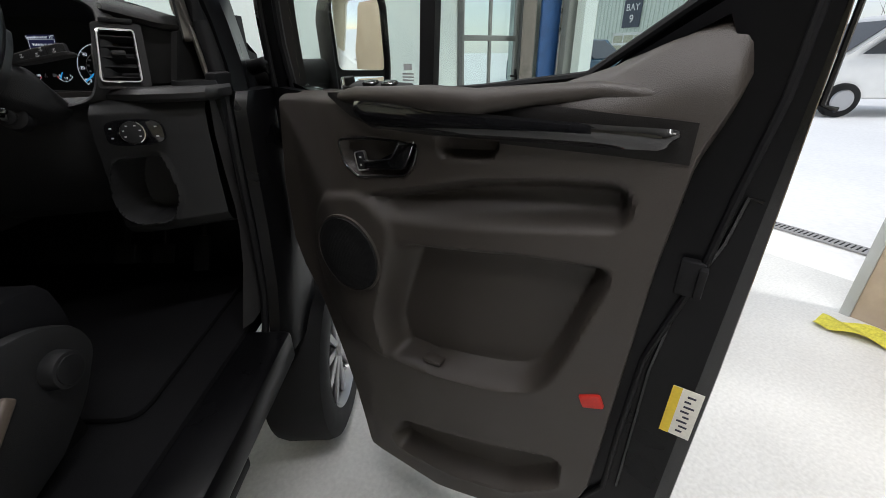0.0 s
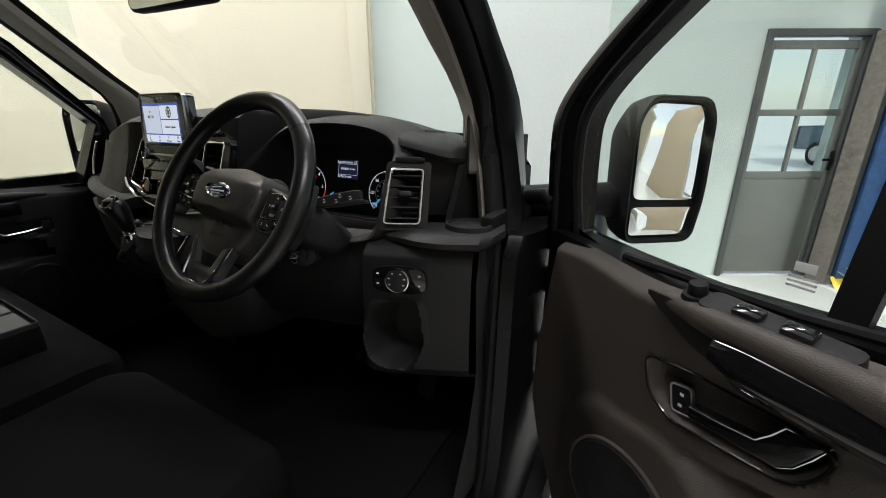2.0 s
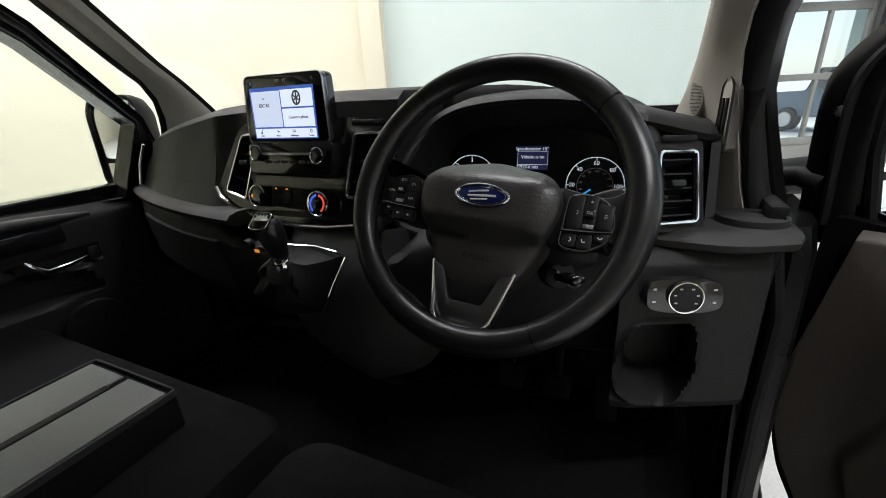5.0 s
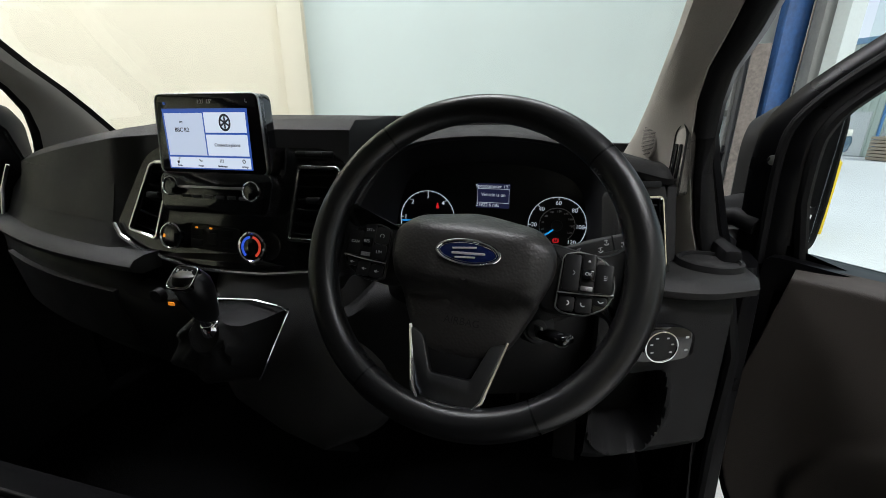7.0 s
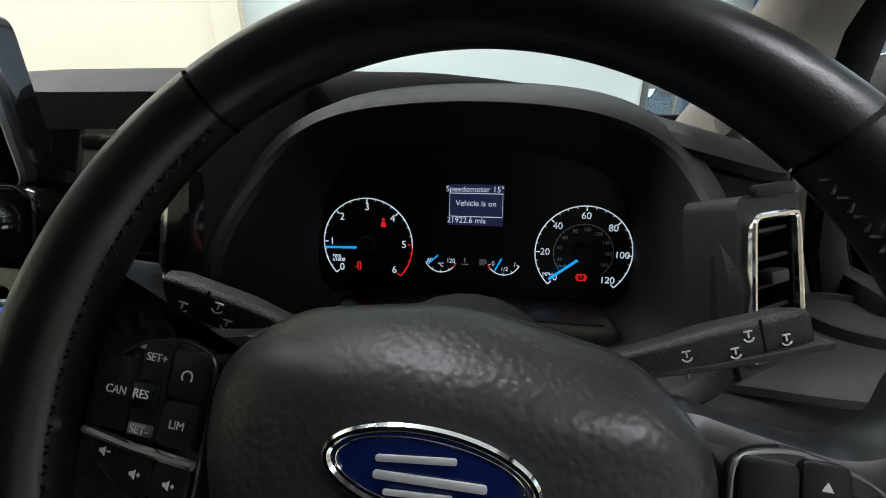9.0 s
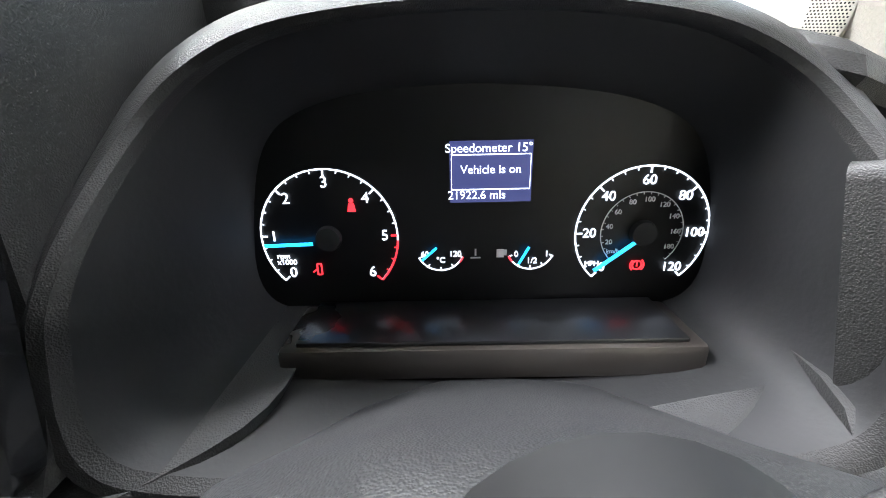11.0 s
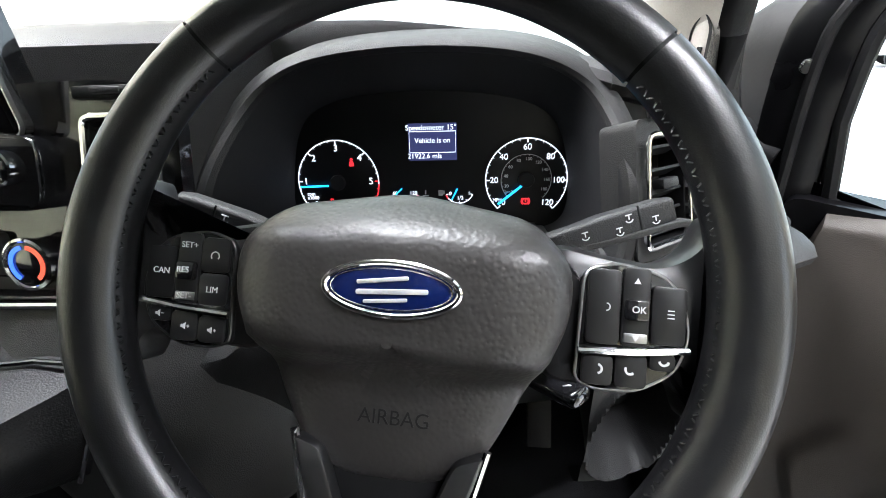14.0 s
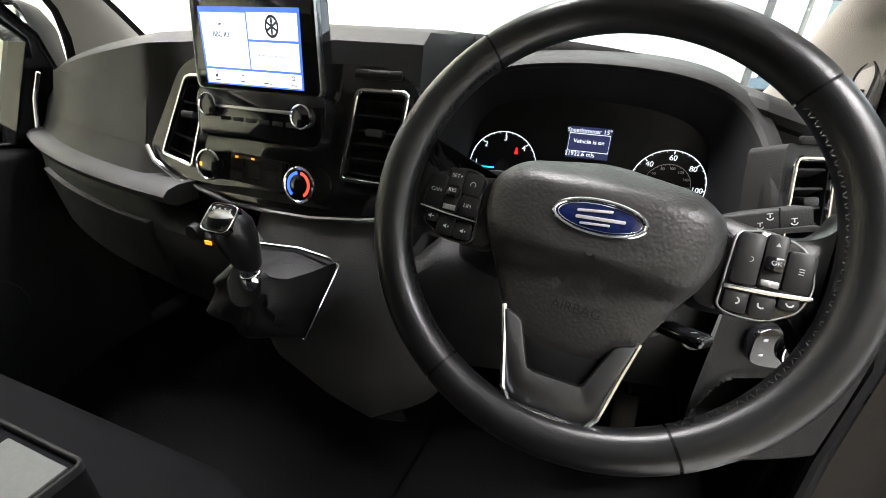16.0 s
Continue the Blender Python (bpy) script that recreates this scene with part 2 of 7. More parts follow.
def shrink(pts, d):
    """A 2D outline (counter-clockwise) moved inwards by d."""
    n, out = len(pts), []
    for i in range(n):
        a, b = Vector(pts[i - 1]), Vector(pts[(i + 1) % n])
        t = b - a
        t = t.normalized() if t.length > 1e-9 else Vector((1, 0))
        out.append((pts[i][0] - t[1] * d, pts[i][1] + t[0] * d))
    return out


def plate(pts, z0, z1, edge=0.0, dome=()):
    """A slab on a counter-clockwise outline, from z0 to z1, with a rounded upper edge; dome: further (inset, rise) rings."""
    loops = [[(x, y, z0) for x, y in pts]]
    if edge:
        loops.append([(x, y, z1 - edge) for x, y in pts])
        loops.append([(x, y, z1 - edge * 0.3) for x, y in shrink(pts, edge * 0.3)])
        loops.append([(x, y, z1) for x, y in shrink(pts, edge)])
    else:
        loops.append([(x, y, z1) for x, y in pts])
    cx, cy = sum(p[0] for p in pts) / len(pts), sum(p[1] for p in pts) / len(pts)
    for s, rise in dome:
        loops.append([(cx + (x - cx) * s, cy + (y - cy) * s, z1 + rise) for x, y in pts])
    return rings(loops, True, True, True)


def holed(outer, holes, z0, z1):
    """A slab on a counter-clockwise outline with holes through it."""
    bm = bmesh.new()
    loops = []
    for lp in [outer] + list(holes):
        vs = [bm.verts.new((x, y, z1)) for x, y in lp]
        loops.append(vs)
        for a, b in zip(vs, vs[1:] + vs[:1]):
            bm.edges.new((a, b))
    bmesh.ops.triangle_fill(bm, edges=bm.edges[:], use_beauty=True, use_dissolve=False)
    for vs in loops:
        lo = [bm.verts.new((v.co.x, v.co.y, z0)) for v in vs]
        n = len(vs)
        for i in range(n):
            j = (i + 1) % n
            bm.faces.new((vs[i], vs[j], lo[j], lo[i]))
    bmesh.ops.recalc_face_normals(bm, faces=bm.faces)
    return bm


def frame_ring(pts, width, z0, z1, edge=0.001):
    """A rim of the given width inside a counter-clockwise outline, from z0 to z1."""
    inn = shrink(pts, width)
    loops = [[(x, y, z0) for x, y in pts], [(x, y, z1 - edge) for x, y in pts], [(x, y, z1) for x, y in shrink(pts, edge)],
             [(x, y, z1) for x, y in shrink(pts, width - edge)], [(x, y, z1 - edge) for x, y in inn], [(x, y, z0) for x, y in inn]]
    loops.append(loops[0])
    bm = rings(loops)
    bmesh.ops.remove_doubles(bm, verts=bm.verts, dist=1e-6)
    return bm


def sheet(us, vs, fn):
    """A grid skin: fn(u, v) gives each point."""
    return rings([[fn(u, v) for v in vs] for u in us], closed=False)


def thick(bm, d):
    """Gives a skin a thickness d, away from its normals."""
    bmesh.ops.solidify(bm, geom=bm.faces[:], thickness=d)
    return bm


def sd(px, py, pts):
    """Signed distance to a closed 2D outline, negative inside, for arrays."""
    d2, inside = np.full(np.shape(px), 1e9), np.zeros(np.shape(px), bool)
    n = len(pts)
    for i in range(n):
        (ax, ay), (bx, by) = pts[i - 1], pts[i]
        ex, ey = bx - ax, by - ay
        t = np.clip(((px - ax) * ex + (py - ay) * ey) / (ex * ex + ey * ey + 1e-12), 0, 1)
        d2 = np.minimum(d2, (px - ax - t * ex) ** 2 + (py - ay - t * ey) ** 2)
        c = (ay > py) != (by > py)
        with np.errstate(divide="ignore", invalid="ignore"):
            inside ^= c & (px < ex * (py - ay) / (ey if abs(ey) > 1e-12 else 1e-12) + ax)
    return np.where(inside, -1, 1) * np.sqrt(d2)


def step(x, a, b):
    t = np.clip((x - a) / (b - a), 0, 1)
    return t * t * (3 - 2 * t)


def words(text, size, material, parent, m, name="lettering", depth=0.0004, align="CENTER", label=""):
    """Flat lettering in the built-in font, as a mesh; m: its pose in the parent's space."""
    c = bpy.data.curves.new("t", "FONT")
    c.body, c.size, c.extrude, c.align_x, c.align_y = text, size, depth, align, "CENTER"
    tmp = bpy.data.objects.new("t", c)
    me = bpy.data.meshes.new_from_object(tmp)
    bpy.data.objects.remove(tmp)
    bpy.data.curves.remove(c)
    me.materials.clear()
    me.materials.append(material)
    ob = new(name, me)
    ob.parent, ob.matrix_local = parent, m
    if label:
        ob["label"] = label
    return ob


def arc(cx, cy, r, a0, a1, n=24):
    return [(cx + r * math.cos(radians(a0 + (a1 - a0) * i / n)), cy + r * math.sin(radians(a0 + (a1 - a0) * i / n))) for i in range(n + 1)]


def strip(path, width, z0=0.0, z1=0.001):
    """A flat ribbon along a 2D path."""
    L, R = [], []
    n = len(path)
    for i in range(n):
        a, b = Vector(path[max(i - 1, 0)]), Vector(path[min(i + 1, n - 1)])
        t = (b - a).normalized()
        p = Vector(path[i])
        L.append((p + Vector((-t[1], t[0])) * width / 2)[:])
        R.append((p - Vector((-t[1], t[0])) * width / 2)[:])
    return rings([[(*a, z0), (*b, z0), (*b, z1), (*a, z1)] for a, b in zip(L, R)], True, True, True)


def basis(o, x, y, z):
    m = Matrix((x, y, z)).transposed().to_4x4()
    m.translation = o
    return m

# ---- garage: floor, walls, roof ----
ANG = radians(30)
WD = Vector((math.cos(ANG), math.sin(ANG), 0))     # along the end wall
WN = Vector((-math.sin(ANG), math.cos(ANG), 0))    # outwards through it
W0 = Vector((-1.285, 2.596, GZ))                     # foot of the pilaster's edge
END = basis(W0, WD, WN, Vector((0, 0, 1)))


def wall(name, m, sx, sy, sz, at, material, label):
    ob = part(name, box(sx, sy, sz, at), material, label=label, smooth=False)
    ob.matrix_world = m
    return tagged(ob, label, "wall", kind="structure")


ground = part("ground", sheet([-900, -60, -20, -8, -4, 0, 4, 8, 14, 25, 60, 900], [-900, -60, -20, -8, -3, 0, 3, 6, 10, 20, 60, 900], lambda x, y: (x, y, GZ - 0.012)), YARD_PALE, smooth=False)
tagged(ground, "very pale concrete yard", "ground", kind="structure")
g_floor = part("floor", box(13.6, 14.0, 0.3, (0, 0, -0.15)), FLOORC, smooth=False)
g_floor.matrix_world = END @ pose(-2.6, -7.0 + 0.0, 0)
tagged(g_floor, "white painted concrete workshop floor with scuffs", "floor", kind="structure")
# end wall: left bay, door lintel, right stub
DX0, DX1, DH = 3.35, 4.28, 2.24
wall("wall_end_left", END, DX0, 0.25, 5.0, (DX0 / 2, 0.125, 2.5), PALE, "pale green-white painted block wall")
wall("wall_end_cream", END, 9.4, 0.31, 5.0, (-4.7, 0.095, 2.5), CREAM, "cream painted plain workshop wall")
wall("wall_end_lintel", END, DX1 - DX0, 0.25, 5.0 - DH, ((DX0 + DX1) / 2, 0.125, (5.0 + DH) / 2), PALE, "pale painted wall over the doorway")
wall("wall_end_right", END, 0.44, 0.25, 5.0, (DX1 + 0.22, 0.125, 2.5), PALE, "pale painted wall stub beside the doorway")
pil = part("pilaster", box(0.16, 0.06, 5.0, (-0.1, -0.09, 2.5), 0.004), CREAM)
pil.matrix_world = END
tagged(pil, "cream painted square wall pilaster", "pilaster", kind="structure")
# side wall towards the yard: a stub, then the wide open vehicle door
SX = DX1 + 0.44
wall("wall_side_stub", END, 0.2, 0.78, 5.0, (SX + 0.1, -0.39 + 0.25, 2.5), PALE, "pale painted wall return beside the vehicle door")
wall("wall_side_head", END, 0.2, 8.2, 1.2, (SX + 0.1, -4.63, 4.4), PALE, "pale wall over the open vehicle door")
wall("wall_side_rear", END, 0.2, 5.3, 5.0, (SX + 0.1, -11.4, 2.5), CREAM, "cream painted side wall")
wall("wall_far", END, 0.25, 14.0, 5.0, (-9.5, -7, 2.5), CREAM, "cream painted far side wall")
wall("wall_back", END, 14, 0.25, 5.0, (-2.6, -14.1, 2.5), CREAM, "cream painted back wall")
roof = part("ceiling", box(14.6, 14.8, 0.2, (-2.6, -6.9, 5.1)), WHITE, smooth=False)
roof.matrix_world = END
tagged(roof, "white lined workshop ceiling", "ceiling", kind="structure")

# ceiling strip lamps
TUBE = mat("lit_tube", (0.9, 0.9, 0.85), 0.4, emit=(1.0, 0.9, 0.7), power=9.0, vary=0.0)


def strip_light():
    t = thing("strip_light", "white twin-tube fluorescent ceiling light, switched on", "ceiling light", "ceiling lights")
    part("housing", box(1.6, 0.16, 0.06, (0, 0, 0), 0.01), WHITE, t)
    for s in (-0.04, 0.04):
        part("tube", cyl(0.014, 0.014, 1.5, (-0.75, s, -0.045), (0, 90, 0), 12), TUBE, t, "glowing fluorescent tube")
    return t


first = strip_light()
first.matrix_world = END @ pose(-3.0, -1.2, 4.97)
for lx, ly in ((0.2, -1.2), (-6.0, -1.2), (-3.0, -5.0), (0.5, -5.5), (-6.0, -5.5)):
    copy_thing(first, END @ pose(lx, ly, 4.97))

# ---- things along the end wall ----
gdm = END @ pose(DX0, 0, 0) @ Matrix.Diagonal((1, 1, 1.12, 1))
gd = thing("personnel_door", "grey glazed steel door in its frame, leading outside", "door", at=gdm)
W_ = DX1 - DX0
part("frame", join(box(0.05, 0.10, 2.0, (0.025, 0.02, 1.0), 0.004), box(0.05, 0.10, 2.0, (W_ - 0.025, 0.02, 1.0), 0.004), box(W_ - 0.1, 0.10, 0.05, (W_ / 2, 0.02, 1.975), 0.004)), mat("dark_grey_frame", (0.06, 0.063, 0.063), 0.5), gd, "dark grey steel door frame")


def leaf(parent, x0, x1, m, handle):
    w = x1 - x0
    lf = part("door_leaf", xform(join(box(0.05, 0.04, 1.92, (x0 + 0.025, 0, 0.965), 0.003), box(0.05, 0.04, 1.92, (x1 - 0.025, 0, 0.965), 0.003), box(w - 0.1, 0.04, 0.06, (x0 + w / 2, 0, 1.895), 0.003),
              box(w - 0.1, 0.04, 0.05, (x0 + w / 2, 0, 1.40), 0.003), box(w - 0.1, 0.04, 0.06, (x0 + w / 2, 0, 0.90), 0.003), box(w - 0.1, 0.025, 0.84, (x0 + w / 2, 0, 0.45), 0.003),
              box(0.03, 0.035, 0.95, (x0 + w / 2, 0, 1.40), 0.003)), m), DOORGREY, parent, "grey painted door leaf")
    for i in range(2):
        for z0, z1 in ((0.93, 1.375), (1.425, 1.865)):
            px = x0 + 0.05 + (w - 0.1) * (0.25 + 0.5 * i)
            gp = part("pane", xform(box((w - 0.1) / 2 - 0.03, 0.006, z1 - z0, (px, 0, (z0 + z1) / 2)), m), GLASS, lf, "clear glass pane", smooth=False)
            gp.visible_shadow = False
    if handle:
        part("handle", xform(join(box(0.02, 0.02, 0.16, (x1 - 0.03, -0.035, 1.02), 0.004), box(0.10, 0.018, 0.02, (x1 - 0.07, -0.05, 1.03), 0.005)), m), DARK, lf, "black lever handle")


leaf(gd, 0.05, W_ - 0.05, pose(0, 0.03, 0), True)
wd = thing("open_cabinet_leaf", "weathered grey timber board standing by the doorway", "board", at=END @ pose(DX1 - 0.13, -0.14, 0, 0, 0, -38))
part("board", box(0.15, 0.03, 2.2, (0.075, 0, 1.1), 0.003), mat("weathered_timber", (0.13, 0.115, 0.10), 0.8, bump=0.5, scale=40, vary=0.4, stain=12), wd)
bp = thing("steel_post", "blue painted steel column with worn paint", "post", at=END @ pose(DX1 + 0.20, -0.16, 0))
part("flange", box(0.30, 0.03, 4.9, (0, -0.09, 2.45), 0.003), BLUE, bp)
part("web", box(0.02, 0.16, 4.9, (0, 0, 2.45), 0.002), BLUE, bp)
part("pipe", tube([(0.11, -0.14, 0.3), (0.11, -0.14, 1.0), (0.12, -0.14, 1.6), (0.12, -0.14, 4.8)], 0.018, 10), STEEL, bp, "grey steel pipe")
part("valve", join(cyl(0.035, 0.03, 0.07, (0.06, -0.14, 0.55), (90, 0, 0)), cyl(0.02, 0.02, 0.14, (0.06, -0.15, 0.45))), DARK, bp, "dark pipe valve")
for i, (x, m_, w, lab) in enumerate(((0.50, BEIGE, 0.16, "beige timber door jamb"), (0.68, DOORGREY, 0.14, "dark grey steel door track"))):
    ob = part("door_jamb" if i == 0 else "door_track", box(w, 0.10, 4.2, (0, 0, 2.1), 0.004), m_)
    ob.matrix_world = END @ pose(SX - 0.08 + 0.02 * i, -0.12 - 0.24 * i, 0)
    tagged(ob, lab, "jamb", kind="structure")
rr = thing("rag_heap", "leaflets and rags heaped at the foot of the post", "rubbish", at=END @ pose(SX - 0.22, -0.30, 0))
for i in range(4):
    part("sheet", xform(box(0.22, 0.16, 0.004, bevel=0.001), pose(0.05 * i - 0.1, 0.03 * i, 0.02 + 0.05 * i, 50 - 25 * i, 20 * i, 35 * i)), STICKER if i % 2 else YSTICK, rr)
# right jamb of the vehicle door, with a rag
rj = thing("timber_screen", "tall brown timber panel beside the vehicle door", "panel", at=pose(3.78, 1.20, GZ, 0, 0, -62))
part("panel", box(1.6, 0.05, 2.6, (0.82, 0, 1.3), 0.004), BEIGE, rj, "brown timber board")
part("edge_rail", box(0.05, 0.07, 2.6, (0, 0, 1.3), 0.004), GREYP, rj, "grey steel edge rail")
rg = thing("yellow_rag", "crumpled yellow cleaning rag on the floor", "rag", at=pose(3.66, 0.97, GZ, 0, 0, -60))
part("cloth", sheet([float(v) for v in np.linspace(-0.2, 0.24, 26)], [float(v) for v in np.linspace(-0.07, 0.08, 12)], lambda x, y: (x, y + 0.03 * math.sin(9 * x), 0.015 + 0.035 * abs(math.sin(14 * x + 20 * y)) * (1 - (x / 0.26) ** 2))), mat("yellow_cloth", (0.55, 0.5, 0.06), 0.9, bump=0.4, scale=80, vary=0.4), rg)
pot = thing("plant_pot", "small orange plastic pot on the floor", "pot", at=pose(3.86, 0.93, GZ))
part("pot_body", rings([[(r * math.cos(a), r * math.sin(a), z) for r, z in ((0.03, 0.0), (0.045, 0.09), (0.05, 0.09), (0.05, 0.115), (0.044, 0.115), (0.03, 0.01))] for a in np.linspace(0, 2 * math.pi, 25)], False), mat("orange_plastic", (0.6, 0.16, 0.04), 0.5), pot)

# ---- van body shell ----
van = thing("van_body", "black panel van cab with the driver's door opening clear", "van")


ZK = (1.14, 1.20, 1.294, 1.355, 1.41, 1.458, 1.506, 1.65, 1.80, 1.95)
P_GLASS = ((0.66, 0.62), (0.672, 0.58), (0.685, 0.511), (0.70, 0.45), (0.706, 0.398), (0.707, 0.345), (0.706, 0.283), (0.70, 0.12), (0.69, -0.05), (0.68, -0.22))
P_TRIM = ((0.805, 0.335), (0.79, 0.355), (0.774, 0.364), (0.764, 0.358), (0.756, 0.340), (0.753, 0.305), (0.757, 0.254), (0.755, 0.09), (0.75, -0.08), (0.74, -0.25))
P_SEAL = ((0.855, 0.345), (0.842, 0.37), (0.82, 0.388), (0.806, 0.390), (0.803, 0.378), (0.80, 0.346), (0.805, 0.287), (0.80, 0.125), (0.795, -0.05), (0.785, -0.22))
# body paint with its reflections cut down, so shut faces stay black
SHUT = mat("shut_face_dulled", (0.004, 0.004, 0.0045), 0.3, vary=0.08, spec=0.16)


def side(s, q, z):
    return (s * q[0] + (0.03 + 0.14 * max(z - 1.3, 0) if s < 0 else 0), q[1], z)


for s in (1, -1):
    trim_l, skin_l, seal_l = [], [], []
    for z, (gx_, gy_), (tx_, ty_), (sx_, sy_) in zip(ZK, P_GLASS, P_TRIM, P_SEAL):
        mx_, my_ = (gx_ + tx_) / 2 - 0.006, (gy_ + ty_) / 2 - 0.006
        trim_l.append([side(s, q, z) for q in ((gx_ - 0.002, gy_ + 0.03), (gx_, gy_), (mx_ * 0.5 + gx_ * 0.5, my_ * 0.5 + gy_ * 0.5), (mx_, my_), (tx_ - 0.010, ty_ + 0.010), (tx_, ty_), (tx_ + 0.02, ty_ + 0.04), (gx_ + 0.06, gy_ + 0.05))])
        skin_l.append([side(s, q, z) for q in ((tx_ + 0.012, ty_ + 0.035), (sx_, sy_), (sx_ + 0.022, sy_ + 0.035), (gx_ + 0.12, gy_ + 0.06), (gx_ + 0.03, gy_ + 0.075))])
        seal_l.append(Vector(side(s, ((tx_ + sx_) / 2, (ty_ + sy_) / 2), z)))
    part("windscreen_pillar", rings(trim_l, True, True, True), PILLAR, van, "light grey moulded pillar trim")
    part("pillar_skin", rings(skin_l, True, True, True), SHUT, van, "black painted outer pillar")
    part("pillar_seal", tube(seal_l, 0.021, 10, False, 0.75), RUBBER, van, "black rubber door seal")
# tweeter cover and air slot on the driver's pillar
PN = Vector((-0.838, -0.545, 0.0))
TW = basis(Vector((0.7155, 0.424, 1.348)) + 0.003 * PN, Vector((0.545, -0.838, 0.0)), Vector((0, 0, 1)), PN)
ov = [(0.017 * math.cos(a), 0.036 * math.sin(a)) for a in np.linspace(0, 2 * math.pi, 41)[:-1]]
tw = part("tweeter_cover", xform(plate(ov, -0.02, 0.003, 0.003, ((0.6, 0.001), (0.2, 0.0015))), TW @ pose(0, 0, -0.002)), PILLAR, van, "pale pierced tweeter cover")
part("tweeter_holes", join(*[xform(cyl(0.0007, 0.0007, 0.0006, seg=6), TW @ pose(0.0026 * i + 0.0013 * (j % 2), 0.0024 * j, 0.0022)) for i in range(-5, 6) for j in range(-13, 14) if (0.0026 * i / 0.0145) ** 2 + (0.0024 * j / 0.033) ** 2 < 1]), MATT, tw)
SLM = basis(Vector((0.7525, 0.366, 1.312)) + 0.003 * PN, Vector((0.545, -0.838, 0.0)), Vector((0, 0, 1)), PN)
so_ = rounded([(-0.014, -0.062), (0.014, -0.058), (0.012, 0.050), (0.002, 0.068), (-0.012, 0.052)], 0.008, 4)
sl_ = part("air_slot", xform(plate(so_, -0.05, -0.001, 0.002), SLM), PILLAR, van, "pale demister outlet")
part("slot_rim", xform(frame_ring(so_, 0.0018, -0.03, 0.001, 0.0006), SLM), PLASTIC, sl_)
for k in range(2):
    part("slot_mouth", xform(box(0.0055, 0.062, 0.003, (-0.0055 + 0.009 * k, 0.0, 0.0), 0.001), SLM), DARK, sl_)
# roof, header, bulkhead: close the cab from above and behind to darken it
part("roof", box(1.75, 1.7, 0.03, (-0.04, -0.85, 1.98), 0.01), LINER, van, "pale grey cloth roof lining")
part("header", box(1.6, 0.14, 0.10, (-0.04, 0.05, 1.95), 0.04, 3), LINER, van, "pale windscreen header lining")
part("roof_skin", box(1.86, 2.0, 0.02, (-0.04, -0.9, 2.01)), PAINT, van)
# added out of view, blocks light from the rear
part("bulkhead", box(1.80, 0.05, 1.5, (-0.04, -1.35, 1.25), 0.01), GREY_PLASTIC, van, "unseen grey bulkhead behind the seats, added to keep the cab dark")
part("cab_floor", box(1.72, 2.05, 0.05, (-0.04, -0.33, 0.50), 0.01), CARPET, van, "black rubber cab floor")
part("firewall", box(1.66, 0.04, 0.95, (-0.04, 0.62, 0.85)), MATT, van, "black felt firewall")
part("sill", box(0.16, 1.5, 0.10, (0.86, -0.55, 0.46), 0.02), SHUT, van, "black painted door sill")
part("step_well", box(0.22, 0.7, 0.05, (0.80, -0.45, 0.36), 0.01), DARK, van, "black plastic entry step")
part("b_pillar", box(0.14, 0.16, 1.6, (0.90, -1.30, 1.2), 0.03), PAINT, van, "black painted door pillar")
part("b_pillar", box(0.14, 0.16, 1.6, (-0.98, -1.30, 1.2), 0.03), PAINT, van, "black painted door pillar")
for s, x in ((1, 0.835), (-1, 0.875)):
    part("kick_panel", box(0.03, 0.44, 0.85, (s * x, 0.50, 0.76), 0.01), DARK, van, "black footwell side panel")
part("lower_side", box(0.06, 1.7, 0.35, (-0.90, -0.4, 0.40), 0.01), PAINT, van, "black painted lower body side")
# hinge pillar on the driver's side
hp = [(0.84, 0.32), (0.868, 0.285), (0.895, 0.295), (0.912, 0.33), (0.925, 0.42), (0.93, 0.54), (0.84, 0.54)]
part("hinge_pillar", rings([[(x, y - dy, z) for x, y in hp] for z, dy in ((0.40, 0.12), (0.5, 0.07), (0.62, 0.03), (0.8, 0.01), (1.0, 0.0), (1.10, -0.01), (1.14, -0.04))], True, True, True), SHUT, van, "black painted hinge pillar")
seal_path = [(0.862, 0.10, 0.36), (0.862, 0.18, 0.46), (0.862, 0.24, 0.6), (0.862, 0.262, 0.82), (0.862, 0.268, 1.0), (0.845, 0.318, 1.14)]
part("door_seal", tube(seal_path, 0.010, 8), RUBBER, van, "black rubber door seal")
# bonnet and wing
part("bonnet", sheet(np.linspace(-0.9, 0.88, 13), np.linspace(0.76, 1.55, 8), lambda x, y: (x, y, 1.16 - 0.22 * (y - 0.76) ** 1.5 - 0.05 * (x + 0.02) ** 2)), PAINT, van, "black painted bonnet")
part("wing", box(0.06, 0.9, 0.5, (0.93, 1.1, 0.85), 0.03), PAINT, van, "black painted front wing")
ws = sheet(np.linspace(-0.88, 0.76, 9), np.linspace(0, 1, 6), lambda x, v: (x * (1 - 0.06 * v), 0.77 - 0.70 * v - 0.05 * (x + 0.05) ** 2, 1.245 + 0.70 * v))
pane = part("windscreen", ws, GLASS, van, "clear laminated windscreen")
pane.visible_shadow = False
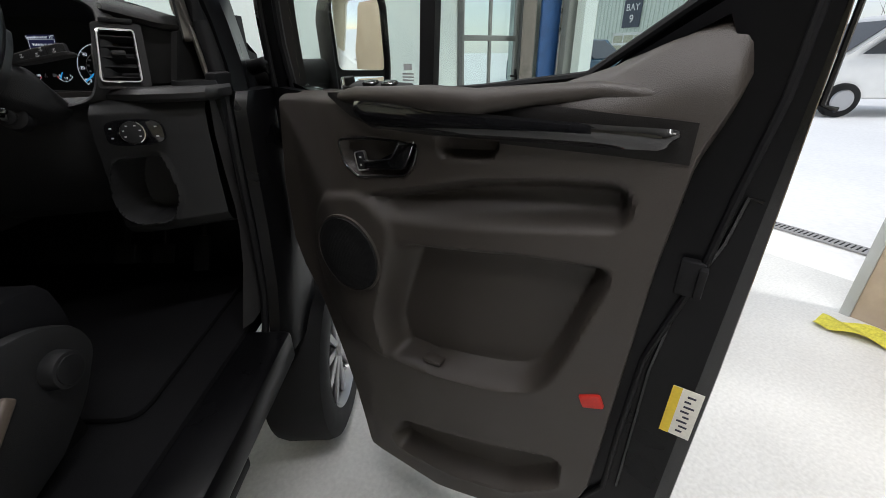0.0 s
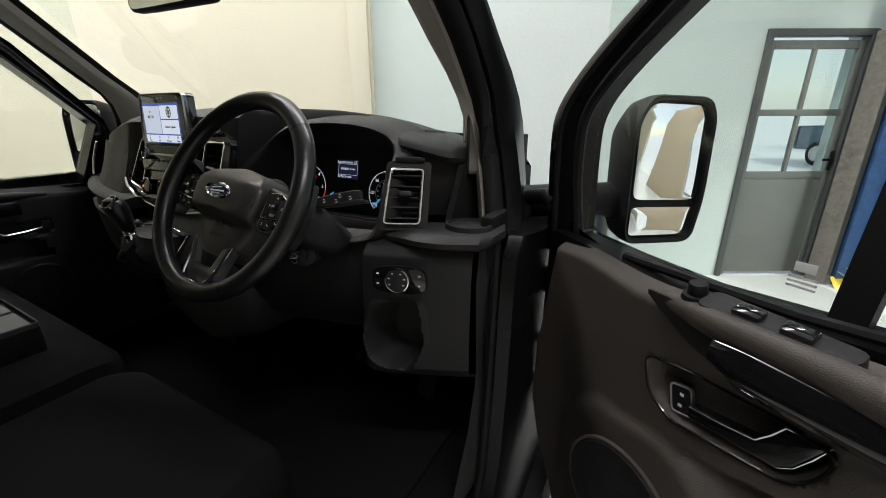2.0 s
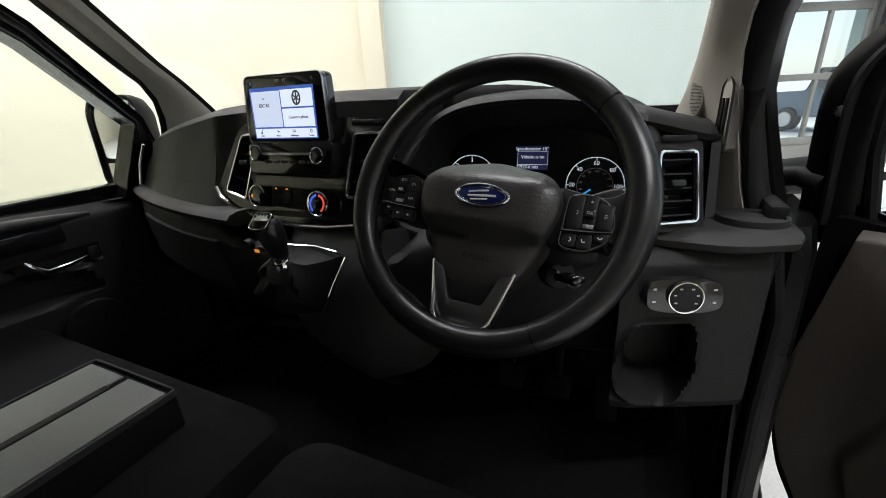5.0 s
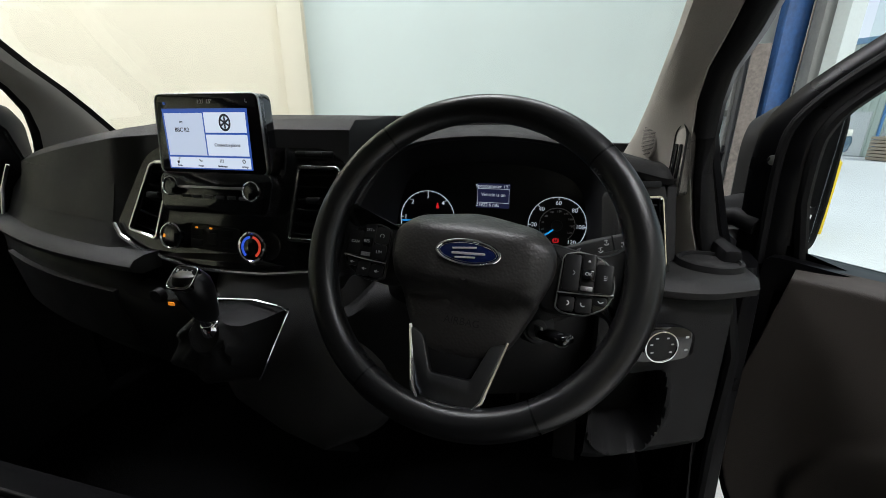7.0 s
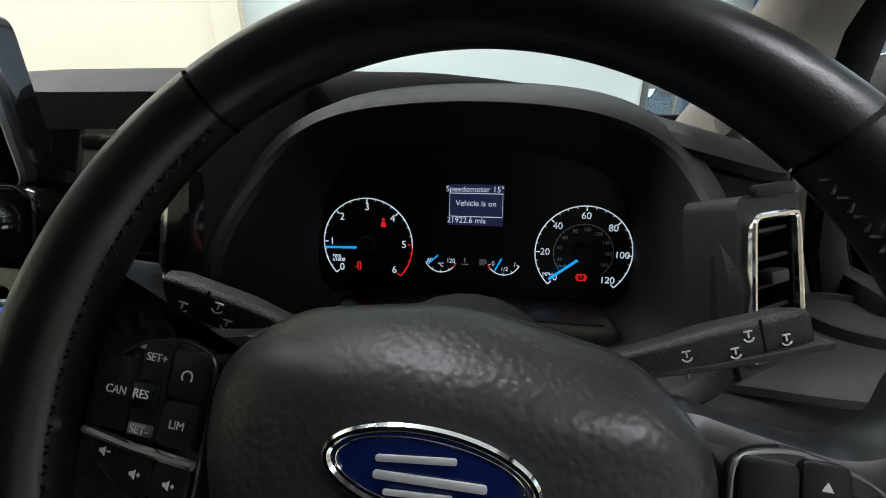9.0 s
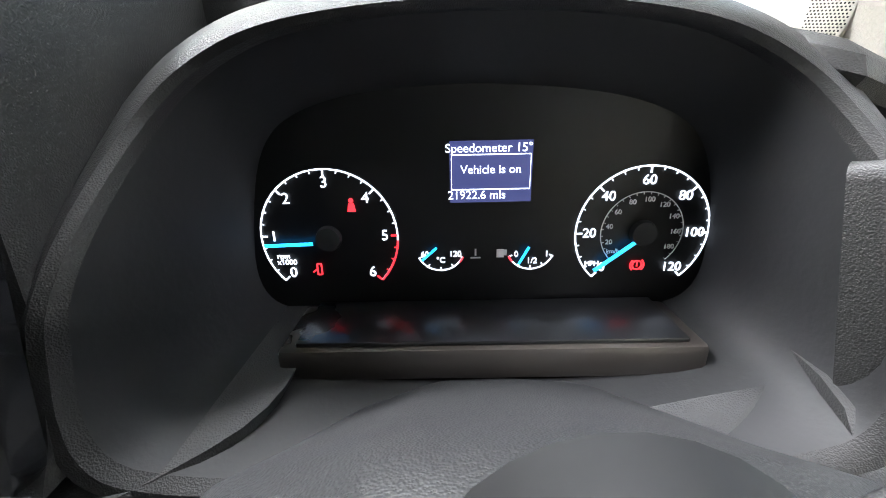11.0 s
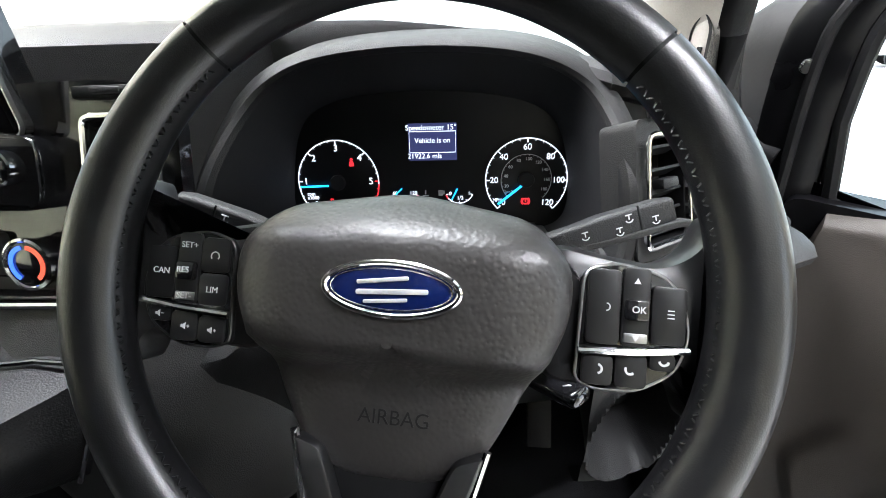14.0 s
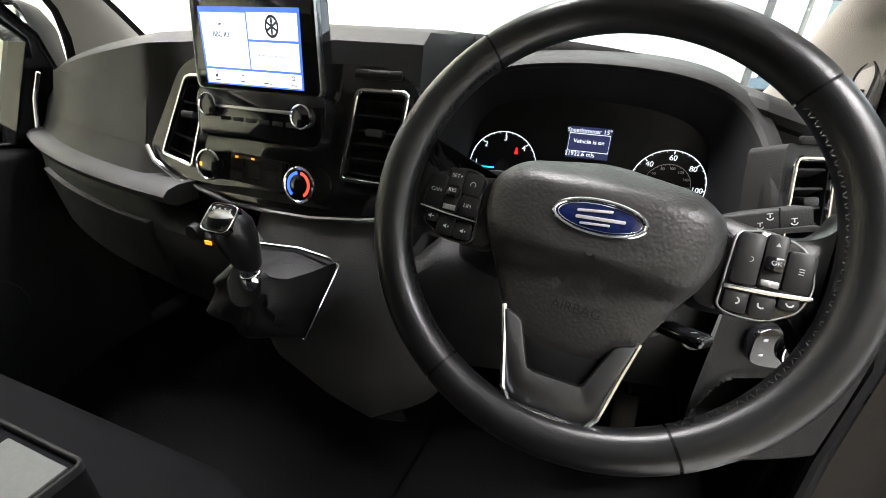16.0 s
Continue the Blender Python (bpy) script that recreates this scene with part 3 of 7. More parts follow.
# front wheel, half hidden by the wing
tyre = thing("front_wheel", "black road tyre on a silver alloy wheel", "wheel", at=pose(0.765, 0.56, 0.145, 0, 90, 0) @ Matrix.Scale(1.03, 4))
prof = [(0.20, 0.0), (0.30, -0.002), (0.325, 0.012), (0.332, 0.04), (0.332, 0.17), (0.322, 0.2), (0.29, 0.212), (0.225, 0.205), (0.215, 0.19)]
part("tyre", rings([[(r * math.cos(a), r * math.sin(a), z) for r, z in prof] for a in np.linspace(0, 2 * math.pi, 49)], False), RUBBER, tyre)
part("rim", rings([[(r * math.cos(a), r * math.sin(a), z) for r, z in ((0.222, 0.205), (0.216, 0.198), (0.205, 0.15), (0.19, 0.1))] for a in np.linspace(0, 2 * math.pi, 49)], False), SATIN, tyre, "silver alloy rim")
for i in range(10):
    part("spoke", xform(box(0.19, 0.032, 0.02, (0.115, 0, 0.175), 0.006), pose(0, 0, 0, 0, 0, 36 * i)), SATIN, tyre, "silver alloy spoke")
part("hub_cap", cyl(0.035, 0.03, 0.02, (0, 0, 0.178)), SATIN, tyre)

# ---- dashboard ----
dash = thing("dashboard", "dark grained plastic van dashboard with chrome-rimmed vents", "dashboard")
BX0, BX1 = 0.228, 0.632       # the instrument binnacle


def yf(x):
    """Front line of the dash ledge across the cab."""
    return 0.062 + 0.165 * (abs(x + 0.02) / 0.75) ** 2.0


def mid(x):
    return float(step(x, -0.26, -0.21) * (1 - step(x, 0.25, 0.30)))


def dash_top(x):
    """Height of the dash top across the cab: highest in the middle, falling towards both pillars."""
    if x < 0:
        return float(np.interp(-x, (0.0, 0.25, 0.45, 0.65, 0.80), (1.392, 1.376, 1.350, 1.322, 1.300)))
    return float(np.interp(x, (0.0, 0.20, 0.38, 0.46, 0.54, 0.60, 0.66, 0.72, 0.80), (1.392, 1.390, 1.384, 1.375, 1.361, 1.346, 1.329, 1.312, 1.300)))


def dash_section(x):
    f = yf(x) + 0.03 * mid(x)
    top = dash_top(x)
    return [(0.80, 1.235), (0.74, 1.282), (0.62, top - 0.035), (0.48, top - 0.006), (0.40, top), (f + 0.19, top + 0.002), (f + 0.125, top - 0.004), (f + 0.100, top - 0.020), (f + 0.094, top - 0.05),
            (f + 0.068, 1.22), (f + 0.045, 1.17), (f + 0.030, 1.150)]


def upper(x):
    pts = dash_section(x)
    w = float(step(x, BX0 - 0.016, BX0 + 0.004) * (1 - step(x, BX1 - 0.004, BX1 + 0.016)))
    out = []
    for i, (y, z) in enumerate(pts):
        if i >= 4:
            y = y * (1 - w) + max(y, 0.352 + 0.004 * (11 - i)) * w
        out.append((x, y, z))
    return out


xs = sorted(set([round(float(v), 4) for v in np.linspace(-0.80, 0.62, 58)] + [BX0 - 0.016, BX0 - 0.006, BX0 + 0.004]))


def end_top(x):
    """Rolled top edge of the dash beside the instruments, over the side vent."""
    t = dash_top(x) - 0.003
    y = 0.272 + 0.055 * max(x - 0.62, 0) / 0.12 + 1.2 * max(0.635 - x, 0)
    c = 0.0 if x < 0.735 else (x - 0.735) * 1.2
    return [(x, 0.80, 1.222), (x, 0.74, 1.256), (x, 0.62, t - 0.022), (x, 0.45, t - 0.002 - c), (x, y + 0.06, t + 0.002 - c), (x, y + 0.022 + c, t - 0.001 - c), (x, y + 0.006 + c, t - 0.008 - c), (x, y + c, t - 0.018), (x, y + 0.006 + c, t - 0.028), (x, y + 0.03, t - 0.034), (x, y + 0.03, 1.16 if x > 0.65 else t - 0.036)]


part("dash_end_top", rings([end_top(float(v)) for v in np.linspace(0.585, 0.752, 24)], False), SOFT, dash, "dark soft rolled dash top over the side vent")
part("dash_end_wall", xform(plate([(0.27, 1.13), (0.80, 1.13), (0.80, 1.222), (0.62, 1.262), (0.45, 1.280), (0.375, 1.284), (0.345, 1.272)], 0, 0.014), Matrix(((0, 0, 1, 0.738), (1, 0, 0, 0), (0, 1, 0, 0), (0, 0, 0, 1)))), SOFT, dash)
part("upper_dash", rings([upper(x) for x in xs], False), SOFT, dash, "dark soft grained upper dash")


def lower(x):
    f = yf(x) - 0.02 * float(step(x, 0.5, 0.7))
    m = float(step(x, -0.235, -0.19) * (1 - step(x, 0.235, 0.27)))
    return [(x, f + 0.055, 1.140 - 0.040 * m), (x, f + 0.03, 1.128 - 0.036 * m), (x, f + 0.016, 1.11 - 0.030 * m), (x, f + 0.012, 1.06), (x, f + 0.03, 0.98), (x, f + 0.07, 0.90), (x, f + 0.14, 0.85), (x, 0.55, 0.82)]


lo_x = [float(v) for v in np.linspace(-0.80, 0.625, 50)]
part("lower_dash", rings([lower(x) for x in lo_x], False), PLASTIC, dash, "dark grained lower dash")
# driver's lower panel with an open pocket
pk = rounded([(0.632, 0.885), (0.660, 0.862), (0.722, 0.856), (0.748, 0.918), (0.742, 0.985), (0.734, 1.018), (0.652, 1.016), (0.634, 0.972), (0.624, 0.924)], 0.02, 3)


def low_right(x, z):
    f = yf(x) - 0.055 * float(step(x, 0.5, 0.66))
    y = f + float(np.interp(z, (0.82, 0.835, 0.86, 0.95, 1.06, 1.11, 1.128, 1.14), (0.06, 0.022, 0.006, 0.006, 0.010, 0.016, 0.03, 0.055)))
    d = float(sd(np.array(x), np.array(z), pk))
    rim = -0.007 * math.exp(-(d / 0.005) ** 2)
    return (x, y + rim + 0.09 * float(step(-d, 0.0, 0.012)), z)


part("pocket_panel", sheet([float(v) for v in np.linspace(0.625, 0.83, 56)], [float(v) for v in np.linspace(0.822, 1.139, 84)], low_right), PLASTIC, dash, "dark grained side panel with an open pocket")
cheek = [[(0.83, yf(0.83) - 0.006 + b, z) if k == 0 else ((0.845, yf(0.845) + 0.02 + b, z) if k == 1 else (0.85, 0.5, z)) for k in range(3)] for z, b in ((1.14, 0.0), (1.05, -0.015), (0.95, -0.012), (0.86, -0.005), (0.80, -0.01), (0.70, -0.04), (0.55, -0.12))]
part("end_cheek", rings(cheek, False), GREY_PLASTIC, dash, "grey end trim of the dash")


def ledge(x):
    f = yf(x) - 0.07 * float(step(x, 0.60, 0.80))
    k = 0.06 + 0.07 * float(step(x, 0.60, 0.80))
    return [(x, f + k, 1.158), (x, f + 0.03, 1.160), (x, f + 0.01, 1.156), (x, f, 1.147), (x, f + 0.004, 1.136), (x, f + 0.02, 1.128), (x, f + k, 1.128)]


part("ledge", rings([ledge(float(x)) for x in np.linspace(-0.80, -0.15, 28)], True, True, True), GREY_PLASTIC, dash, "grey rounded dash ledge")
part("ledge", rings([ledge(float(x)) for x in np.linspace(0.625, 0.85, 16)] + [[(0.862, 0.285 + 0.6 * (y - 0.285), 1.144 + 0.5 * (z - 1.144)) for _, y, z in ledge(0.85)]], True, True, True), GREY_PLASTIC, dash, "grey rounded dash ledge")

# binnacle: slanted rim, cowl round it, funnel to the dial plate
RIM = [(0.226, 1.150), (0.234, 1.235), (0.255, 1.288), (0.295, 1.313), (0.345, 1.325), (0.43, 1.331), (0.52, 1.327), (0.575, 1.313), (0.612, 1.288), (0.630, 1.235), (0.632, 1.150), (0.585, 1.128), (0.50, 1.120), (0.43, 1.118), (0.36, 1.120), (0.275, 1.128)]
rim2 = [(0.43 + (x - 0.43) * 1.08, z + 0.14 * max(z - 1.15, 0) * (1 - 0.9 * (x - 0.43))) for x, z in RIM[::-1]]
for _ in range(3):
    rim2 = [q for a, b in zip(rim2, rim2[1:] + rim2[:1]) for q in ((a[0] * 0.75 + b[0] * 0.25, a[1] * 0.75 + b[1] * 0.25), (a[0] * 0.25 + b[0] * 0.75, a[1] * 0.25 + b[1] * 0.75))]


def rim_y(z):
    return 0.165 + 0.03 * float(step(z, 1.12, 1.25)) + 0.095 * float(step(z, 1.22, 1.335))


def inset(k, y_of, grow=0.0):
    cx, cz = 0.43, 1.225
    return [(cx + (x - cx) * k, y_of(z) + 0.10 * min(x - cx, 0.0), cz + (z - cz) * k + grow) for x, z in rim2]


face_y = lambda z: 0.326 + 0.16 * (z - 1.19)
loops = [inset(1.16, lambda z: rim_y(z) + 0.10), inset(1.10, lambda z: rim_y(z) + 0.02), inset(1.05, lambda z: rim_y(z) + 0.004), inset(1.02, rim_y), inset(0.99, lambda z: rim_y(z) + 0.003),
         inset(0.97, lambda z: rim_y(z) + 0.012)]
part("binnacle_rim", rings(loops), SOFT, dash, "dark grained instrument cowl")
deep = [[(0.43 + (x - 0.43) * a, (rim_y(z) + 0.10 * min(x - 0.43, 0.0)) * (1 - t) + (0.352) * t + 0.012 * (1 - t), 1.225 + (z - 1.225) * a * (1 - 0.1 * t) - 0.025 * t) for x, z in rim2] for a, t in ((0.97, 0.0), (0.93, 0.25), (0.88, 0.55), (0.83, 0.85), (0.82, 1.0))]
part("binnacle_well", rings(deep, True, False, True), MATT, dash, "matt black instrument well")

# gloss black centre fascia
FP = Vector((-0.022, 0.140, 1.213))
FY, FZ = Vector((0, 0.26, 0.9656)), Vector((0, -0.9656, 0.26))
FM = basis(FP, Vector((1, 0, 0)), FY, FZ)
fascia = thing("centre_console", "gloss black centre console with climate controls and vents", "console", at=FM)
fo = rounded([(-0.232, -0.018), (-0.16, -0.055), (-0.05, -0.078), (0.10, -0.078), (0.236, -0.055), (0.247, 0.11), (0.20, 0.135), (-0.13, 0.135), (-0.165, 0.115)], 0.02, 4)
VL = [(-0.196, -0.022), (-0.128, -0.038), (-0.093, 0.108), (-0.146, 0.106)]
VR = [(0.140, -0.020), (0.222, -0.020), (0.236, 0.106), (0.156, 0.106)]
part("fascia", holed(fo, [shrink(rounded(VL, 0.012, 4), 0.003), shrink(rounded(VR, 0.012, 4), 0.003)], -0.02, -0.004), GLOSS, fascia, "gloss black fascia")
strip_pts = [(-0.228, -0.012), (-0.212, -0.034), (-0.165, -0.056), (-0.11, -0.069), (-0.05, -0.079), (0.03, -0.082), (0.10, -0.080), (0.18, -0.070), (0.25, -0.056)]
part("chrome_strip", tube([(x, y, 0.003) for x, y in strip_pts], 0.0042, 8), CHROME, fascia, "bright chrome lower strip")


def vent(parent, name, quad, m=None, slats=5, depth=0.03, radius=0.012, width=0.006, tab=0.55, slat_mat=MATT):
    """A louvred outlet: chrome rim, dark throat, blades and a thumb tab, on a four-cornered outline."""
    e = part(name, plate(rounded(quad, radius, 3), -depth, -depth + 0.003), DARK, parent, "black vent throat")
    if m is not None:
        e.matrix_local = m
    q = rounded(quad, radius, 4)
    part("vent_rim", frame_ring(q, width, -0.01, 0.005, 0.0015), CHROME, e, "chrome vent rim")
    part("vent_wall", frame_ring(shrink(q, width * 0.8), 0.002, -depth, 0.0, 0.0005), DARK, e)
    (ax, ay), (bx, by), (cx, cy), (dx, dy) = quad      # bl, br, tr, tl
    for i in range(slats):
        t = (i + 0.6) / (slats + 0.2)
        xl, yl, xr, yr = ax + (dx - ax) * t, ay + (dy - ay) * t, bx + (cx - bx) * t, by + (cy - by) * t
        xl, xr = xl + width * 0.9, xr - width * 0.9
        w = [(xl, yl, -0.004), (xr, yr, -0.004), (xr, yr - 0.007, -0.020), (xl, yl - 0.007, -0.020)]
        part("blade", thick(rings([[w[0], w[1]], [w[3], w[2]]], False), 0.003), slat_mat, e)
    t = tab
    mx, my = (ax + bx) / 2 * (1 - t) + (cx + dx) / 2 * t, (ay + by) / 2 * (1 - t) + (cy + dy) / 2 * t
    part("thumb_tab", box(0.026, 0.011, 0.014, (mx, my, -0.001), 0.003), PLASTIC, e)
    return e


vent(fascia, "left_vent", VL)
vent(fascia, "right_vent", VR, slats=6)
part("pad_slot", box(0.07, 0.012, 0.006, (0.185, 0.124, -0.002), 0.004), DARK, fascia, "small black slot switch")
part("slot_tab", box(0.03, 0.006, 0.008, (0.186, 0.125, 0.0), 0.002), PLASTIC, fascia)


def knob(parent, x, y, r, h, ringmat=CHROME, name="rotary_knob", z=0.0):
    k = part(name, cyl(r * 0.92, r * 0.86, h, (x, y, z), seg=36, bevel=0.001), GLOSS, parent, "black rotary knob")
    part("knob_rim", rings([[(x + q * r * math.cos(a), y + q * r * math.sin(a), z + h + dz) for q, dz in ((0.90, -0.004), (1.0, -0.003), (1.0, 0.001), (0.9, 0.002), (0.84, 0.0005))] for a in np.linspace(0, 2 * math.pi, 41)], False), ringmat, k, "chrome knob ring")
    return k


# radio block under the display
rb = rounded([(-0.098, 0.018), (0.118, 0.018), (0.125, 0.088), (-0.105, 0.088)], 0.02, 4)
part("radio_block", plate(rb, -0.004, 0.020, 0.004), GLOSS, fascia, "gloss black radio block")
part("radio_bar", box(0.142, 0.0045, 0.004, (0.008, 0.062, 0.021), 0.001), SATIN, fascia, "satin metal bar")
for i in range(6):
    part("radio_key", box(0.017, 0.006, 0.003, (-0.045 + 0.023 * i, 0.046, 0.020), 0.001), PLASTIC, fascia)
knob(fascia, -0.072, 0.062, 0.0165, 0.014, z=0.014)
knob(fascia, 0.090, 0.058, 0.0165, 0.014, z=0.014)
# climate controls
part("climate_panel", plate(rounded([(-0.052, -0.045), (0.045, -0.05), (0.045, -0.006), (-0.052, -0.002)], 0.006), -0.004, 0.004, 0.002), PLASTIC, fascia)
for i in range(3):
    for j in range(2):
        part("climate_key", box(0.024, 0.013, 0.004, (-0.036 + 0.031 * i, -0.016 - 0.019 * j, 0.0045), 0.0015), MATT, fascia)
part("defrost_key", box(0.020, 0.020, 0.004, (-0.004, -0.026, 0.0065), 0.002), PLASTIC, fascia)
for x in (-0.036, -0.006):
    part("indicator", box(0.005, 0.003, 0.001, (x, -0.008, 0.0072)), AMBER, fascia, "amber indicator lamp")
knob(fascia, -0.082, -0.026, 0.024, 0.016)
part("fan_mark", box(0.004, 0.006, 0.001, (-0.096, -0.026, 0.0166)), AMBER, fascia, "amber mark")
tk = knob(fascia, 0.085, -0.034, 0.026, 0.017)
part("cold_arc", xform(strip(arc(0, 0, 0.017, 100, 235), 0.004), pose(0.085, -0.034, 0.0172)), mat("lit_cold_blue", (0.05, 0.1, 0.7), 0.4, emit=(0.05, 0.15, 1.0), power=0.5), tk, "blue cold arc")
part("hot_arc", xform(strip(arc(0, 0, 0.017, 80, -55), 0.004), pose(0.085, -0.034, 0.0172)), mat("lit_hot_red", (0.7, 0.05, 0.03), 0.4, emit=(1.0, 0.1, 0.05), power=0.35), tk, "red warm arc")

# display
SM = basis(Vector((-0.014, 0.150, 1.367)), Vector((1, 0, 0)), Vector((0, 0.06, 0.9982)), Vector((0, -0.9982, 0.06))) @ Matrix.Diagonal((0.95, 1.03, 1, 1))
tv = thing("touchscreen", "lit colour touchscreen in a gloss black housing", "touchscreen", at=SM)
so = rounded([(-0.116, -0.066), (0.112, -0.066), (0.106, 0.060), (-0.106, 0.060)], 0.014, 5)
part("housing", plate(so, -0.030, 0.0, 0.004), GLOSS, tv, "gloss black screen housing")
part("housing_edge", frame_ring(so, 0.0016, -0.012, 0.0006, 0.0004), SATIN, tv, "thin metal edge")
L0, L1, B0, B1 = -0.093, 0.083, -0.058, 0.037


def scr(name, x0, x1, y0, y1, m, z=0.0004):
    part(name, box(x1 - x0, y1 - y0, 0.0006, ((x0 + x1) / 2, (y0 + y1) / 2, z)), m, tv, smooth=False)


scr("backlight", L0, L1, B0, B1, SCREEN2)
scr("radio_tile", L0 + 0.004, -0.008, -0.036, 0.030, SCREEN, 0.0009)
scr("wheel_tile", -0.005, L1 - 0.004, 0.000, 0.031, SCREENW, 0.0009)
scr("phone_tile", -0.005, L1 - 0.004, -0.036, -0.003, SCREENW, 0.0009)
scr("menu_bar", L0 + 0.003, L1 - 0.003, -0.056, -0.039, SCREENW, 0.0009)
words("BBC R2", 0.0095, INK, tv, pose(-0.054, 0.004, 0.0014))
words("FM", 0.005, INK, tv, pose(-0.054, 0.016, 0.0014))
words("Connect a phone", 0.0075, INK, tv, pose(0.037, -0.019, 0.0014))
words("1:21  15°", 0.0085, PRINT, tv, pose(0.0, 0.047, 0.0008))
for i, t in enumerate(("Audio", "Phone", "Mobile apps", "Settings")):
    words(t, 0.0042, INK, tv, pose(-0.07 + 0.046 * i, -0.0525, 0.0014))
part("note_icon", join(cyl(0.0022, 0.0022, 0.0006, (-0.0725, -0.047, 0.001), seg=12), box(0.0009, 0.007, 0.0006, (-0.0705, -0.044, 0.001)), box(0.004, 0.0012, 0.0006, (-0.0688, -0.0408, 0.001))), INK, tv)
part("phone_icon", xform(strip(arc(0, 0, 0.004, 200, 300, 8), 0.0016, 0, 0.0006), pose(-0.022, -0.041, 0.001)), INK, tv)
part("apps_icon", join(*[box(0.0017, 0.0017, 0.0006, (0.018 + 0.003 * (i % 3), -0.0455 + 0.003 * (i // 3), 0.0012)) for i in range(6)]), INK, tv)
part("gear_icon", xform(strip(arc(0, 0, 0.0026, 0, 360, 16), 0.0013, 0, 0.0006), pose(0.067, -0.044, 0.001)), INK, tv)
part("tyre_icon", xform(strip(arc(0, 0, 0.011, 0, 360, 28), 0.0032, 0, 0.0006), pose(0.037, 0.0155, 0.001) @ Matrix.Diagonal((0.92, 1.05, 1, 1))), INK, tv, "dark wheel picture")
for i in range(6):
    part("tyre_spoke", xform(box(0.010, 0.0028, 0.0006, (0.0045, 0, 0)), pose(0.037, 0.0155, 0.0013, 0, 0, 60 * i + 30)), INK, tv)
part("home_icon", box(0.004, 0.004, 0.0004, (-0.086, 0.045, 0.0006)), SCREEN2, tv)
part("radio_icon", xform(strip(arc(0, 0, 0.0025, 120, 300, 8), 0.0014, 0, 0.0004), pose(0.084, 0.048, 0.0006)), PRINT, tv)

# driver's side vent, top slot and cup holder
def plane_of(bl, br, tl):
    bl, br, tl = Vector(bl), Vector(br), Vector(tl)
    x = (br - bl).normalized()
    z = x.cross(tl - bl).normalized()
    return basis(bl, x, z.cross(x), z)


VM = plane_of((0.659, 0.174, 1.170), (0.724, 0.222, 1.166), (0.663, 0.224, 1.276))
side = thing("side_vent", "chrome-rimmed side air vent at the dash end", "air vent", at=VM)
VS = [(0.0, 0.0), (0.077, 0.0), (0.085, 0.114), (0.016, 0.114)]
pod = rounded([(-0.006, -0.010), (0.090, -0.010), (0.099, 0.128), (0.010, 0.128)], 0.010, 4)
part("surround", holed(pod, [shrink(rounded(VS, 0.012, 4), 0.003)], -0.045, -0.003), SOFT, side, "dark grained vent surround")
vent(side, "outlet", VS, slats=5, width=0.0055)
part("top_slot", box(0.06, 0.010, 0.006, (0.055, 0.131, 0.0), 0.003), DARK, side, "small slot switch")
cup = thing("cup_holder", "black round dash cup holder", "cup holder", at=pose(0.800, 0.276, 1.152))
part("shelf", rings([[((0.053 + e) * math.cos(a), (0.049 + e) * math.sin(a), z + 0.010) for a in np.linspace(0, 2 * math.pi, 49)[:-1]] for e, z in ((-0.012, -0.036), (-0.003, -0.030), (0.0, -0.016), (-0.002, -0.004), (-0.012, 0.002))], True, True, True), GREY_PLASTIC, cup, "grey moulded shelf end")
cp = [(0.030, 0.003), (0.038, 0.004), (0.0405, 0.008), (0.043, 0.017), (0.048, 0.017), (0.050, 0.008), (0.051, 0.0)]
part("bowl", rings([[(r * math.cos(a), r * 0.9 * math.sin(a), z) for r, z in cp] for a in np.linspace(0, 2 * math.pi, 41)], False), PLASTIC, cup)
part("bowl_floor", cyl(0.0405, 0.0405, 0.0015, (0, 0, 0.003)), DARK, cup)

# light switch
LM = plane_of((0.657, 0.137, 1.044), (0.765, 0.171, 1.044), (0.657, 0.143, 1.100))
lights = thing("light_switch", "round headlamp switch on a black oval panel", "switch", at=LM @ pose(0, 0, 0.004))
part("panel", plate(rounded([(0.002, 0.006), (0.03, 0.0), (0.085, 0.0), (0.112, 0.008), (0.110, 0.046), (0.082, 0.056), (0.03, 0.056), (0.002, 0.048)], 0.014, 4), -0.012, 0.002, 0.002), GLOSS, lights, "gloss black switch panel")
ld = part("dial", cyl(0.0235, 0.022, 0.010, (0.055, 0.028, 0.001), seg=40, bevel=0.001), PLASTIC, lights, "black rotary dial")
part("dial_ring", rings([[(0.055 + r * math.cos(a), 0.028 + r * math.sin(a), z) for r, z in ((0.0230, 0.008), (0.0247, 0.009), (0.0247, 0.0112), (0.0230, 0.0115))] for a in np.linspace(0, 2 * math.pi, 41)], False), CHROME, ld, "chrome dial ring")
for a in (210, 165, 120, 60, 15, -30):
    part("dial_mark", box(0.004, 0.0022, 0.0004, (0.055 + 0.016 * math.cos(radians(a)), 0.028 + 0.016 * math.sin(radians(a)), 0.0113)), PRINT, ld)
for x, y in ((0.014, 0.018), (0.014, 0.038), (0.098, 0.018), (0.098, 0.038)):
    part("key_mark", box(0.005, 0.003, 0.0005, (x, y, 0.0022)), PRINT, lights)

